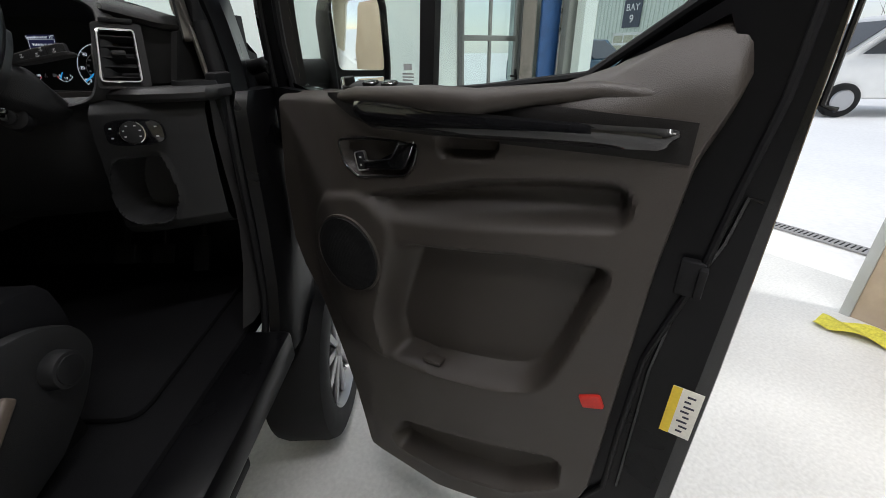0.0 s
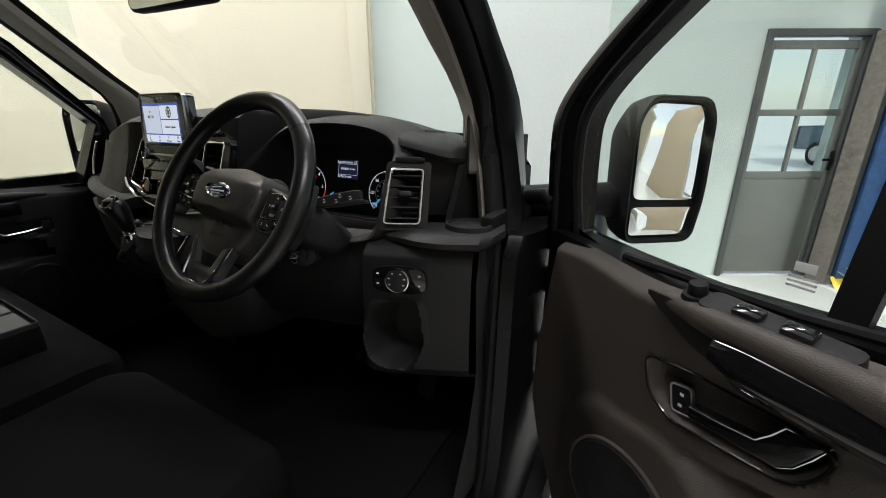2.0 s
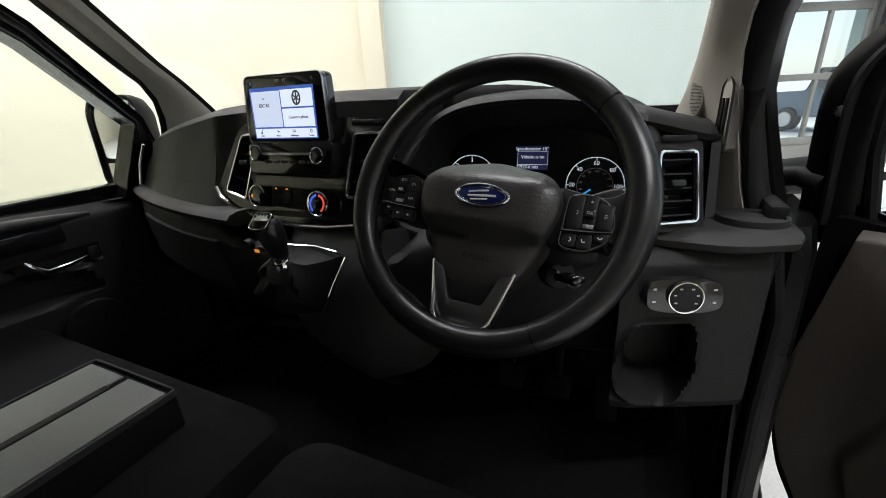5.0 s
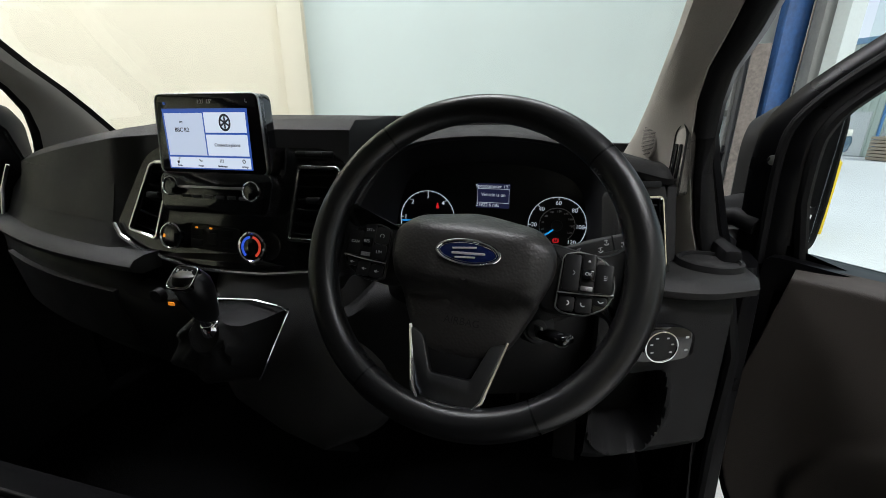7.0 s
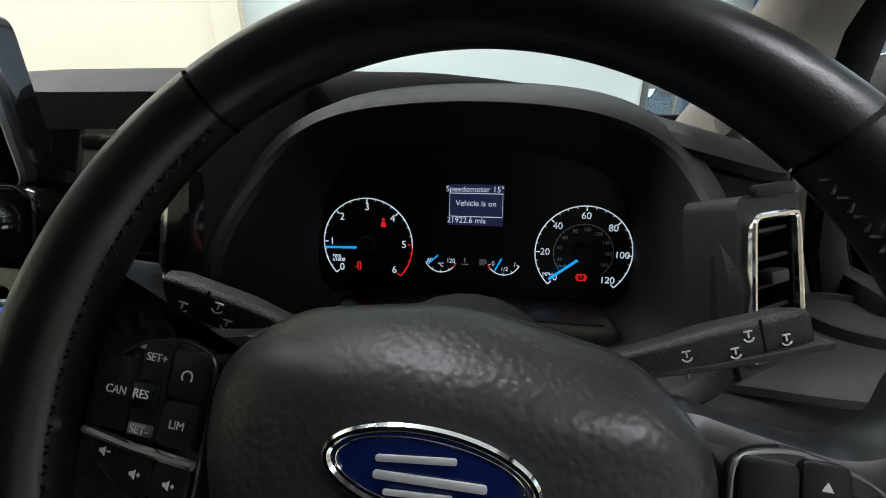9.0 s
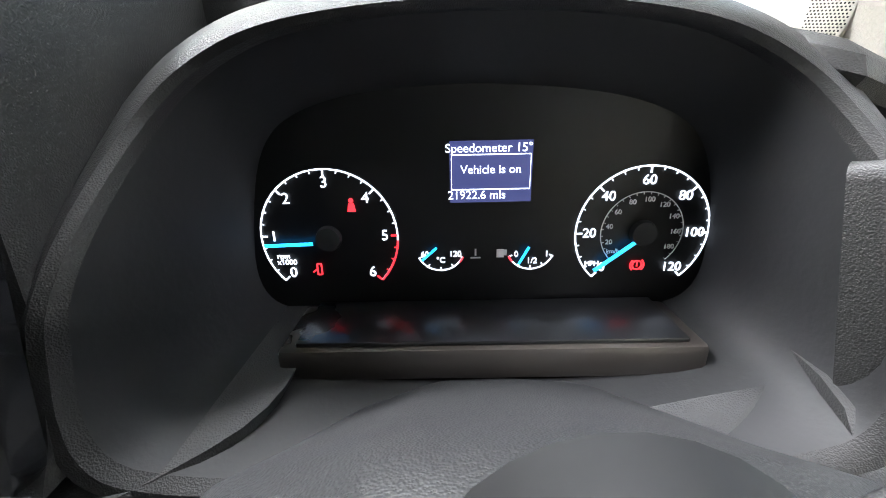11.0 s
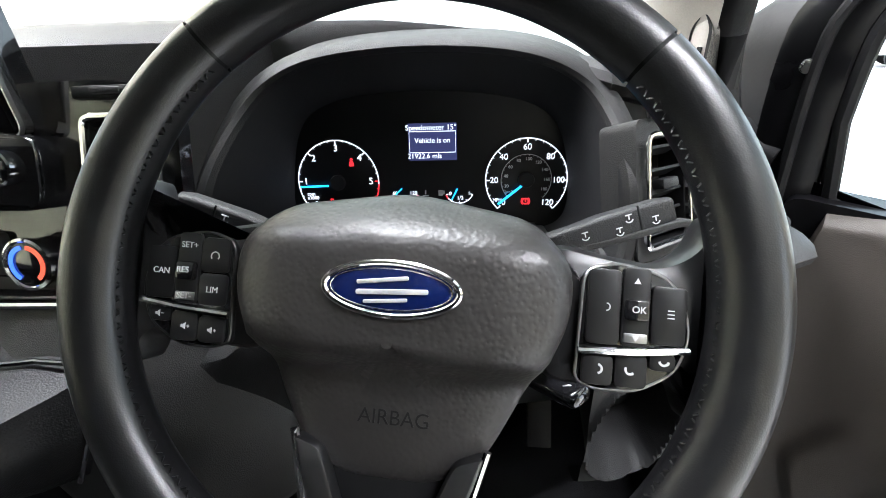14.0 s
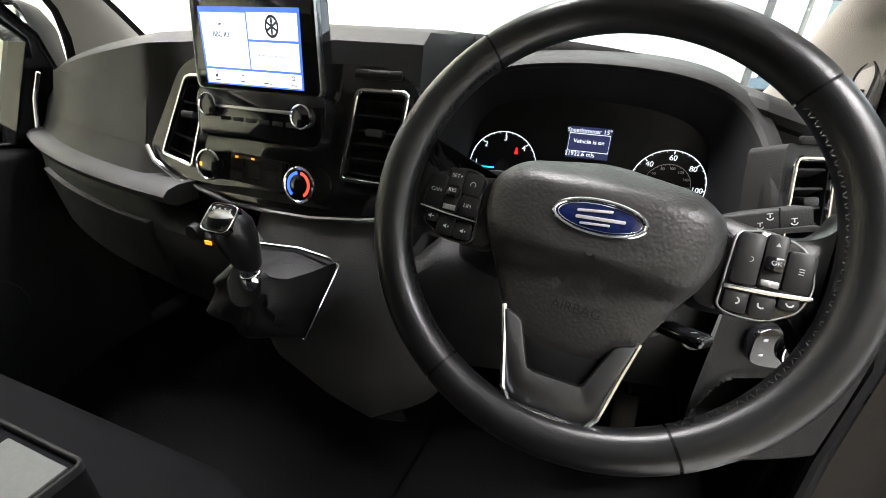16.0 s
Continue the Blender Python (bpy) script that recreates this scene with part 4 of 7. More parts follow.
# centre console pod under the fascia
secs = []
for z, x0, x1, y in ((1.138, -0.06, 0.30, 0.13), (1.11, -0.05, 0.285, 0.098), (1.05, -0.045, 0.285, 0.062), (0.99, -0.03, 0.295, 0.040), (0.93, 0.0, 0.30, 0.034), (0.885, 0.07, 0.295, 0.036), (0.85, 0.14, 0.28, 0.05), (0.825, 0.20, 0.26, 0.08)):
    o = rounded([(x0, 0.42), (x0, y + 0.04), (x0 + 0.06, y), (x1 - 0.08, y), (x1, y + 0.07), (x1, 0.42)], 0.04, 4)
    secs.append([(a, b, z) for a, b in o])
part("console_pod", rings(secs, True, True, True), GREY_PLASTIC, dash, "grey moulded console pod")
part("socket", cyl(0.014, 0.012, 0.012, (-0.117, yf(-0.117) + 0.02, 1.092), (90, 0, 0)), PLASTIC, dash, "round power socket")
part("hazard_key", box(0.03, 0.010, 0.012, (-0.06, yf(-0.06) + 0.008, 1.092), 0.003), PLASTIC, dash)
part("warning_lamp", box(0.012, 0.002, 0.006, (-0.075, yf(-0.07) + 0.002, 1.088)), AMBER, dash, "lit amber warning lamp")
part("glovebox_lid", thick(sheet([float(v) for v in np.linspace(-0.70, -0.26, 12)], [0.0, 0.25, 0.5, 0.75, 1.0], lambda x, t: (x, yf(x) + 0.050 + 0.038 * t, 1.172 + 0.118 * t)), 0.012), SOFT, dash, "dark grained upper glovebox lid")
part("glovebox_lid", thick(sheet([float(v) for v in np.linspace(-0.70, -0.22, 12)], [0.0, 0.5, 1.0], lambda x, t: (x, yf(x) + 0.030 - 0.016 * t, 0.965 + 0.125 * t)), 0.010), PLASTIC, dash, "dark grained lower glovebox lid")
part("end_vent_rim", tube([(-0.735, 0.235, 1.17), (-0.725, 0.245, 1.23), (-0.70, 0.256, 1.285)], 0.004, 8), CHROME, dash, "chrome passenger vent rim")

# gear lever
lever = thing("gear_lever", "six-speed gear lever with a black leather gaiter", "gear lever", at=pose(-0.010, -0.020, 0.014))
gb = [Vector((0.050, 0.066, 1.106)), Vector((0.11, 0.084, 1.102)), Vector((0.158, 0.098, 1.086)), Vector((0.152, 0.066, 1.04)), Vector((0.132, 0.048, 0.985)), Vector((0.05, 0.045, 0.965)), Vector((-0.02, 0.05, 1.0)), Vector((0.005, 0.055, 1.06))]
ct = Vector((0.098, 0.004, 1.092))
gl = []
for k, (t, pinch) in enumerate(((0.0, 1), (0.25, 1.0), (0.5, 0.9), (0.72, 1.0), (0.9, 1.0), (1.0, 1.0))):
    ringp = []
    for i in range(48):
        s = i / 6
        a, b = gb[int(s) % 8], gb[(int(s) + 1) % 8]
        p = a.lerp(b, s - int(s))
        q = ct + Vector((0.024 * math.cos(-2 * math.pi * i / 48 + 2.2), -0.006 + 0.012 * math.sin(-2 * math.pi * i / 48 + 2.2), 0.022 * math.sin(-2 * math.pi * i / 48 + 2.2)))
        fold = 0.006 * math.sin(i * 2 * math.pi / 8 + k) * math.sin(math.pi * t)
        w = p.lerp(q, t)
        ringp.append((w.x, w.y - 0.030 * math.sin(math.pi * min(t, 0.9)) + fold, w.z))
    gl.append(ringp)
part("gaiter", rings(gl, True, True, True), grained("gaiter_leather", (0.006, 0.006, 0.0065), 0.5, 700, 0.3, 0.22), lever, "creased black leather gaiter")
part("gaiter_trim", tube([p + Vector((0.003, -0.012, 0.005)) for p in (gb[0], gb[1], Vector((0.148, 0.091, 1.093)), gb[2] + Vector((0.002, 0, -0.004)), gb[3], gb[4])], 0.0024, 8), CHROME, lever, "chrome gaiter trim")
KM = look((0.103, 0.0, 1.105), (0.101, 0.02, 1.02)) 
part("collar", xform(cyl(0.0155, 0.012, 0.018, seg=28, bevel=0.002), pose(0.104, 0.0, 1.092, 16, 0, 0)), CHROME, lever, "polished chrome collar")
part("shaft", xform(cyl(0.010, 0.010, 0.03), pose(0.104, -0.005, 1.107, 16, 0, 0)), CHROME, lever)
kn = [(0.011, 0.0), (0.016, 0.008), (0.021, 0.03), (0.024, 0.05), (0.0235, 0.066), (0.018, 0.076), (0.008, 0.0805)]
kbm = rings([[(r * 1.0 * math.cos(a), r * 0.92 * math.sin(a) - 0.22 * z, z) for a in np.linspace(0, 2 * math.pi, 33)[:-1]] for r, z in kn], True, True, True)
kob = part("knob", xform(kbm, pose(0.104, -0.004, 1.112)), LEATHER, lever, "black leather gear knob")
kt = pose(0.103, -0.027, 1.183, 42, 0, 0)
part("shift_plate", xform(plate(rounded([(-0.017, -0.015), (0.017, -0.015), (0.017, 0.015), (-0.017, 0.015)], 0.009), 0, 0.004, 0.0015), kt), GLOSS, kob, "gloss black shift pattern plate")
part("knob_trim", xform(frame_ring(rounded([(-0.019, -0.017), (0.019, -0.017), (0.019, 0.017), (-0.019, 0.017)], 0.010), 0.0018, -0.003, 0.0042, 0.0005), kt), CHROME, kob, "chrome knob trim")
for s, x, y in (("R", -0.011, 0.0085), ("1", -0.004, 0.0085), ("3", 0.003, 0.0085), ("5", 0.010, 0.0085), ("2", -0.004, -0.0085), ("4", 0.003, -0.0085), ("6", 0.010, -0.0085)):
    words(s, 0.006, PRINT, kob, kt @ pose(x, y, 0.0045))
part("gate_lines", xform(join(box(0.021, 0.0008, 0.0004, (0, 0, 0.0045)), *[box(0.0008, 0.008, 0.0004, (x, 0, 0.0045)) for x in (-0.004, 0.003, 0.010)]), kt), PRINT, kob)

# steering column shroud, ignition and stalks
col = thing("steering_column", "black plastic steering column shroud with stalks and ignition lock", "steering column")
cs = []
for y, w, z0, z1 in ((0.048, 0.082, 1.15, 1.232), (0.085, 0.128, 1.12, 1.239), (0.12, 0.142, 1.10, 1.224), (0.16, 0.135, 1.09, 1.187), (0.24, 0.11, 1.07, 1.125)):
    cs.append([(0.446 + a, y, b) for a, b in rounded([(-w, z0 + 0.02), (-w * 0.7, z0), (w * 0.7, z0), (w, z0 + 0.02), (w, z1 - 0.045), (w * 0.86, z1 - 0.022), (w * 0.45, z1 - 0.003), (0, z1), (-w * 0.45, z1 - 0.003), (-w * 0.86, z1 - 0.022), (-w, z1 - 0.045)], 0.012, 3)])
part("shroud", rings(cs, True, True, True), PLASTIC, col)
part("ignition_ring", xform(cyl(0.026, 0.023, 0.03, seg=32, bevel=0.003), pose(0.527, 0.105, 1.108, 74, 0, 25)), PLASTIC, col, "black ignition surround")
ig = part("ignition_lock", xform(cyl(0.015, 0.014, 0.012, seg=28, bevel=0.001), pose(0.5315, 0.080, 1.115, 74, 0, 25)), PLASTIC, col, "black ignition lock")
part("key_blade", xform(box(0.004, 0.016, 0.022, (0, 0, 0.012), 0.001), pose(0.533, 0.074, 1.116, 74, 0, 25)), STEEL, ig)
part("key_fob", xform(box(0.022, 0.012, 0.050, (0, 0, 0.040), 0.005, 3), pose(0.534, 0.070, 1.117, 74, 0, 40)), GLOSS, ig, "black key fob")
part("key_loop", xform(tube([(0.009 * math.cos(a), 0, 0.009 * math.sin(a)) for a in np.linspace(0, 2 * math.pi, 17)[:-1]], 0.0012, 6, True), pose(0.566, 0.032, 1.128)), STEEL, ig, "steel key ring")
for s, tip in ((-1, Vector((0.285, 0.064, 1.266))), (1, Vector((0.652, 0.128, 1.236)))):
    a0 = Vector((0.450 + s * 0.060, 0.094, 1.205))
    along = (tip - a0).normalized()
    face = Vector((0, -1, 0.28))
    face = (face - along * face.dot(along)).normalized()
    rise = face.cross(along) if s < 0 else along.cross(face)
    L = (tip - a0).length
    SM = basis(a0, along, rise, face)
    paddle = [(0.0, 0.007, 0.006), (0.45, 0.0095, 0.008), (0.62, 0.0115, 0.009), (0.93, 0.0115, 0.008), (1.0, 0.0095, 0.006)]
    sk = part("stalk", xform(rings([[(L * k, p, q) for p, q in rounded([(-h, -d), (h * 0.8, -d), (h, d * 0.2), (h * 0.9, d), (-h * 0.8, d), (-h, d * 0.5)], 0.003, 3)] for k, h, d in paddle], True, True, True), SM), PLASTIC, col, "black plastic stalk with white symbols")
    top = [(0.30, 0.0075, 0.002, 0.007), (0.62, 0.0105, 0.003, 0.0105), (0.98, 0.0115, 0.0033, 0.012), (1.07, 0.014, 0.003, 0.008), (1.09, 0.015, 0.002, 0.004)]
    part("stalk_lip", xform(rings([[(L * k, c + p, q) for p, q in rounded([(-h, -d), (h, -d * 0.8), (h, d * 0.7), (-h, d)], h * 0.7, 3)] for k, c, h, d in top], True, True, True), SM), GREY_PLASTIC, sk, "raised grip edge of the stalk")
    part("stalk_collar", xform(box(0.0016, 0.022, 0.0012, (L * 0.80, -0.001, 0.0083), 0.0004), SM), DARK, sk)
    for i in range(4):
        sym = join(xform(strip(arc(0, 0, 0.0030, 20, 160, 8), 0.0009, 0, 0.0005), pose(0, 0.001, 0)), box(0.005, 0.0009, 0.0005, (0, -0.002, 0.0002)), box(0.0009, 0.0035, 0.0005, (0, 0, 0.0002)))
        part("symbol", xform(sym, SM @ pose(L * (0.50, 0.68, 0.74, 0.88)[i], (-0.001, 0.003, -0.005, 0.002)[i], (0.0082, 0.0092, 0.0092, 0.0088)[i])), PRINT, sk)

# ---- instrument cluster ----
CM = basis(Vector((0.434, 0.322, 1.202)), Vector((1, 0.03, 0)).normalized(), Vector((0, 0.17, 0.985)), Vector((0.03, -0.985, 0.17)).normalized()) @ Matrix.Scale(1.17, 4)
clus = thing("instrument_cluster", "lit instrument cluster with two white dials and a small display", "instrument cluster", at=CM)
co = [(x * 1.16, y * 1.16) for x, y in rounded([(-0.150, -0.042), (-0.13, -0.056), (0.135, -0.056), (0.155, -0.042), (0.168, 0.02), (0.12, 0.085), (0.06, 0.098), (-0.06, 0.098), (-0.12, 0.085), (-0.165, 0.02)], 0.03, 5)]
part("dial_plate", plate(co, -0.012, 0.0, 0.002), mat("dial_black", (0.003, 0.003, 0.0035), 0.45, vary=0.05, spec=0.25), clus, "black dial plate")
LIP = mat("lip_plastic", (0.020, 0.017, 0.015), 0.3, vary=0.06, spec=0.5)
part("lower_lip", box(0.256, 0.022, 0.06, (0.0, -0.066, 0.030), 0.004), LIP, clus, "dark lower cowl lip")
part("lip_shelf", box(0.234, 0.003, 0.054, (0.0, -0.0535, 0.029), 0.001), mat("satin_black_shelf", (0.006, 0.006, 0.0065), 0.3, vary=0.05, spec=0.5), clus, "satin black shelf under the dials")


def dial(name, cx, cy, r, a0, a1, n, labels, lab_r, size, minor, red_from=None):
    d = part(name, xform(strip(arc(0, 0, r, a0, a1, 56), 0.0011, 0.0004, 0.0008), pose(cx, cy, 0)), LIT_WHITE, clus, "white lit dial scale")
    for i in range(n * minor + 1):
        a = radians(a0 + (a1 - a0) * i / (n * minor))
        big = i % minor == 0
        ln = 0.0045 if big else 0.0022
        part("tick", xform(box(ln, 0.0012 if big else 0.0007, 0.0005, (r - ln / 2, 0, 0.001)), pose(cx, cy, 0, 0, 0, math.degrees(a))), LIT_RED if red_from is not None and i / minor > red_from else LIT_WHITE, d)
    for i, s in enumerate(labels):
        a = radians(a0 + (a1 - a0) * i / (len(labels) - 1))
        if s:
            words(s, size, LIT_WHITE, d, pose(cx + lab_r * math.cos(a), cy + lab_r * math.sin(a), 0.0008))
    return d


tach = dial("tachometer", -0.1055, -0.004, 0.0465, 222, -43, 6, list("0123456"), 0.0378, 0.0105, 4, 4.9)
part("red_band", xform(strip(arc(0, 0, 0.0466, 222 - 265 * 5.1 / 6, -43, 14), 0.0013, 0.0009, 0.0012), pose(-0.1055, -0.004, 0)), LIT_RED, tach, "red engine speed band")
words("rpm", 0.0055, LIT_WHITE, tach, pose(-0.139, -0.017, 0.0008))
words("x1000", 0.0055, LIT_WHITE, tach, pose(-0.137, -0.0215, 0.0008))
part("needle", xform(box(0.033, 0.0022, 0.001, (0.0275, 0, 0.004)), pose(-0.1055, -0.007, 0, 0, 0, 181.5)), LIT_BLUE, tach, "lit blue needle")
part("needle_cap", cyl(0.009, 0.008, 0.004, (-0.1055, -0.004, 0.002), seg=28), MATT, tach)
spd = dial("speedometer", 0.106, -0.004, 0.0445, 226, -47, 6, ["0", "20", "40", "60", "80", "100", "120"], 0.0352, 0.0092, 4)
sub = xform(strip(arc(0, 0, 0.0275, 226, -47, 40), 0.0006, 0.0004, 0.0008), pose(0.106, -0.004, 0))
inn = part("inner_scale", sub, PRINT, spd, "small inner scale")
for i in range(28):
    part("tick", xform(box(0.0016, 0.0004, 0.0005, (0.0267, 0, 0.0008)), pose(0.106, -0.004, 0, 0, 0, 226 - 273 * i / 27)), PRINT, spd)
for i, s in enumerate(("", "20", "40", "60", "80", "100", "120", "140", "160", "180")):
    a = radians(226 - 273 * i * 20 / 193)
    if s:
        words(s, 0.0048, PRINT, spd, pose(0.106 + 0.0225 * math.cos(a), -0.004 + 0.0225 * math.sin(a), 0.0008))
words("MPH", 0.005, LIT_WHITE, spd, pose(0.0745, -0.0265, 0.0008))
words("km/h", 0.0045, PRINT, spd, pose(0.088, -0.0175, 0.0008))
part("needle", xform(box(0.034, 0.0024, 0.001, (0.022, 0, 0.004)), pose(0.106, -0.0065, 0, 0, 0, 218)), LIT_BLUE, spd, "lit blue needle")
part("needle_cap", cyl(0.009, 0.008, 0.004, (0.106, -0.004, 0.002), seg=28), MATT, spd)


def small_gauge(name, cx, lab, ang, redside):
    g = part(name, xform(strip(arc(0, 0.006, 0.0165, 205, 335, 18), 0.001, 0.0004, 0.0008), pose(cx, -0.019, 0)), LIT_WHITE, clus, "small white gauge")
    for a in (205, 237, 270, 302, 335):
        part("tick", xform(box(0.003, 0.0008, 0.0004, (0.0155, 0, 0.001)), pose(cx, -0.013, 0, 0, 0, a)), LIT_WHITE, g)
    a = 212 if redside < 0 else 328
    part("red_mark", xform(strip(arc(0, 0.006, 0.0166, a - 8, a + 8, 4), 0.0013, 0.001, 0.0013), pose(cx, -0.019, 0)), LIT_RED, g)
    for s, x, y in lab:
        words(s, 0.0058, LIT_WHITE, g, pose(cx + x, -0.019 + y, 0.0008))
    part("needle", xform(box(0.014, 0.0015, 0.001, (0.010, 0, 0.003)), pose(cx - 0.0005, -0.010, 0, 0, 0, ang)), LIT_BLUE, g, "lit blue needle")


small_gauge("temperature_gauge", -0.030, (("60", -0.011, 0.0015), ("120", 0.010, 0.0015), ("°C", 0.0, -0.003)), 222, 1)
small_gauge("fuel_gauge", 0.032, (("0", -0.010, 0.0005), ("1", 0.011, 0.0005), ("1/2", 0.001, -0.0045)), 242, -1)
part("thermometer_icon", join(box(0.0012, 0.005, 0.0005, (-0.006, -0.0165, 0.0006)), box(0.007, 0.001, 0.0005, (-0.006, -0.0205, 0.0006))), PRINT, clus)
part("pump_icon", join(box(0.005, 0.006, 0.0005, (0.011, -0.0175, 0.0006)), box(0.002, 0.004, 0.0005, (0.0145, -0.017, 0.0006))), PRINT, clus)
lcd = part("display", box(0.053, 0.0395, 0.0006, (0.0035, 0.0385, 0.0006)), LCD, clus, "small lit blue display", smooth=False)
words("Speedometer", 0.0078, LIT_WHITE, lcd, pose(-0.0045, 0.0535, 0.0012))
words("15°", 0.0078, LIT_WHITE, lcd, pose(0.0245, 0.0535, 0.0012))
words("Vehicle is on", 0.0076, LIT_WHITE, lcd, pose(0.0035, 0.0400, 0.0012))
words("21922.6 mls", 0.0078, LIT_WHITE, lcd, pose(-0.0055, 0.0235, 0.0012))
part("message_frame", xform(frame_ring([(-0.0255, -0.0115), (0.0255, -0.0115), (0.0255, 0.0115), (-0.0255, 0.0115)], 0.0008, 0, 0.0005, 0.0001), pose(0.0035, 0.0385, 0.001)), LIT_WHITE, lcd)


def lamp_icon(cx, cy, kind):
    if kind == "belt":
        b = join(cyl(0.0016, 0.0016, 0.0006, (cx, cy + 0.0035, 0.0006), seg=12), xform(plate([(-0.0028, -0.004), (0.0028, -0.004), (0.0018, 0.0015), (-0.0018, 0.0015)], 0, 0.0006), pose(cx, cy, 0.0006)))
    elif kind == "door":
        b = join(xform(frame_ring(rounded([(-0.002, -0.0045), (0.002, -0.0045), (0.002, 0.0045), (-0.002, 0.0045)], 0.0012), 0.001, 0, 0.0006, 0.0001), pose(cx, cy, 0.0006)), xform(box(0.004, 0.001, 0.0006), pose(cx - 0.003, cy - 0.001, 0.0008, 0, 0, 30)))
    else:
        b = join(xform(strip(arc(0, 0, 0.0032, 0, 360, 20), 0.001, 0, 0.0006), pose(cx, cy, 0.0006)), box(0.0009, 0.003, 0.0006, (cx, cy + 0.0005, 0.0008)), xform(strip(arc(0, 0, 0.0047, 130, 230, 8), 0.0009, 0, 0.0006), pose(cx, cy, 0.0006)), xform(strip(arc(0, 0, 0.0047, -50, 50, 8), 0.0009, 0, 0.0006), pose(cx, cy, 0.0006)))
    part("warning_lamp", b, LIT_RED, clus, "lit red warning lamp")


lamp_icon(-0.0885, 0.018, "belt")
lamp_icon(-0.115, -0.027, "door")
lamp_icon(0.106, -0.028, "brake")

# ---- steering wheel ----
TILT = radians(30.5)
WM = basis(Vector((0.4567, -0.0040, 1.2458)), Vector((1, 0, 0)), Vector((0, math.sin(TILT), math.cos(TILT))), Vector((0, -math.cos(TILT), math.sin(TILT)))) @ pose(0, 0, 0, 0, 0, -4.0) @ Matrix.Scale(1.03, 4)
wheel = thing("steering_wheel", "black stitched leather steering wheel with satin silver trim", "steering wheel", at=WM)
RR = 0.176


def rim_arc(a0, a1, n, r=0.0165):
    out = []
    for i in range(n + 1):
        a = radians(a0 + (a1 - a0) * i / n)
        fat = 1.0 + 0.10 * math.exp(-((math.degrees(a) % 180 - 90) / 26) ** 2)
        sec = []
        for k in range(18):
            q = 2 * math.pi * k / 18
            rr = r * fat * (1.0 if math.sin(q) > 0 else 1.06)
            rad = RR + rr * math.cos(q) * 0.98
            sec.append((rad * math.sin(a), rad * math.cos(a), rr * math.sin(q) * 0.9))
        out.append(sec)
    return rings(out)


# four leather lengths with open seams between
for a0, a1 in ((-44, 44), (44, 149), (149, 211), (211, 316)):
    part("rim", rim_arc(a0 + 0.35, a1 - 0.35, 44), LEATHER, wheel, "black leather rim length")
part("rim_core", rings([[((RR + 0.0150 * math.cos(q)) * math.sin(a), (RR + 0.0150 * math.cos(q)) * math.cos(a), 0.0135 * math.sin(q)) for q in np.linspace(0, 2 * math.pi, 13)[:-1]] for a in np.linspace(0, 2 * math.pi, 73)]), DARK, wheel)
# cross stitching on the inside of the grip lengths
for a0, a1 in ((46, 147), (213, 314)):
    n = 74
    bms = []
    for i in range(n):
        a = radians(a0 + (a1 - a0) * (i + 0.5) / n)
        r = RR - 0.0164
        bms.append(xform(box(0.0008, 0.0044, 0.0009), pose(r * math.sin(a), r * math.cos(a), 0.0045, 0, 0, -math.degrees(a) + (30 if i % 2 else -30))))
    tagged(part("stitching", join(*bms), LEATHER, wheel, "black cross stitching"), kind="stuff")
# airbag cover: broad upper pad over a lower apron
air = [(-0.030, -0.114), (0.030, -0.114), (0.054, -0.096), (0.076, -0.052), (0.0925, -0.010), (0.092, 0.016), (0.072, 0.041), (0.0, 0.054), (-0.072, 0.041), (-0.092, 0.016), (-0.0925, -0.010), (-0.076, -0.052), (-0.054, -0.096)]
air = rounded(air, 0.02, 5)


def cover(k):
    return [(x * k, (y + 0.028) * k - 0.028) for x, y in air]


def hgt(x, y, k):
    """The pad stands proud above the crease and falls back below it."""
    return 0.009 * (1 - k ** 4) - 0.024 * float(step(-y, 0.031, 0.054)) - 0.022 * float(step(y, 0.016, 0.054)) - 0.004 * float(step(abs(x), 0.06, 0.094))


PROUD = 0.013                 # how far the pad stands out of the wheel's plane
lp = []
for k, drop in ((1.0, -0.05), (1.0, -0.018), (0.994, -0.008), (0.98, -0.003), (0.95, -0.0005), (0.86, 0.0), (0.79, 0.0), (0.72, 0.0), (0.64, 0.0), (0.56, 0.0), (0.46, 0.0), (0.35, 0.0), (0.18, 0.0), (0.04, 0.0)):
    lp.append([(x, y, drop + hgt(x, y, k) - 0.006 + PROUD) for x, y in cover(k)])
cov = part("airbag_cover", rings(lp, True, False, True), HIDE, wheel, "black grained airbag cover")
words("AIRBAG", 0.0115, MATT, cov, pose(0.002, -0.074, -0.0222 + PROUD, 0, 0, 0), depth=0.0007, label="embossed lettering")
el = [(0.0355 * math.cos(a), 0.0146 * math.sin(a)) for a in np.linspace(0, 2 * math.pi, 49)[:-1]]
bd = part("badge", xform(plate(el, -0.006, 0.001, 0.001, ((0.6, 0.0008), (0.2, 0.0012))), pose(0, -0.002, 0.003 + PROUD)), LOGO_BLUE, cov, "blue oval badge")
part("badge_rim", xform(frame_ring(el, 0.0032, -0.006, 0.0028, 0.001), pose(0, -0.002, 0.003 + PROUD)), CHROME, bd, "chrome badge rim")
part("badge_lip", xform(frame_ring([(x * 0.87, y * 0.72) for x, y in el], 0.0007, -0.002, 0.0022, 0.0002), pose(0, -0.002, 0.003 + PROUD)), CHROME, bd, "thin inner chrome line")
SILVER = mat("silver_print", (0.62, 0.63, 0.66), 0.35, metal=0.4)
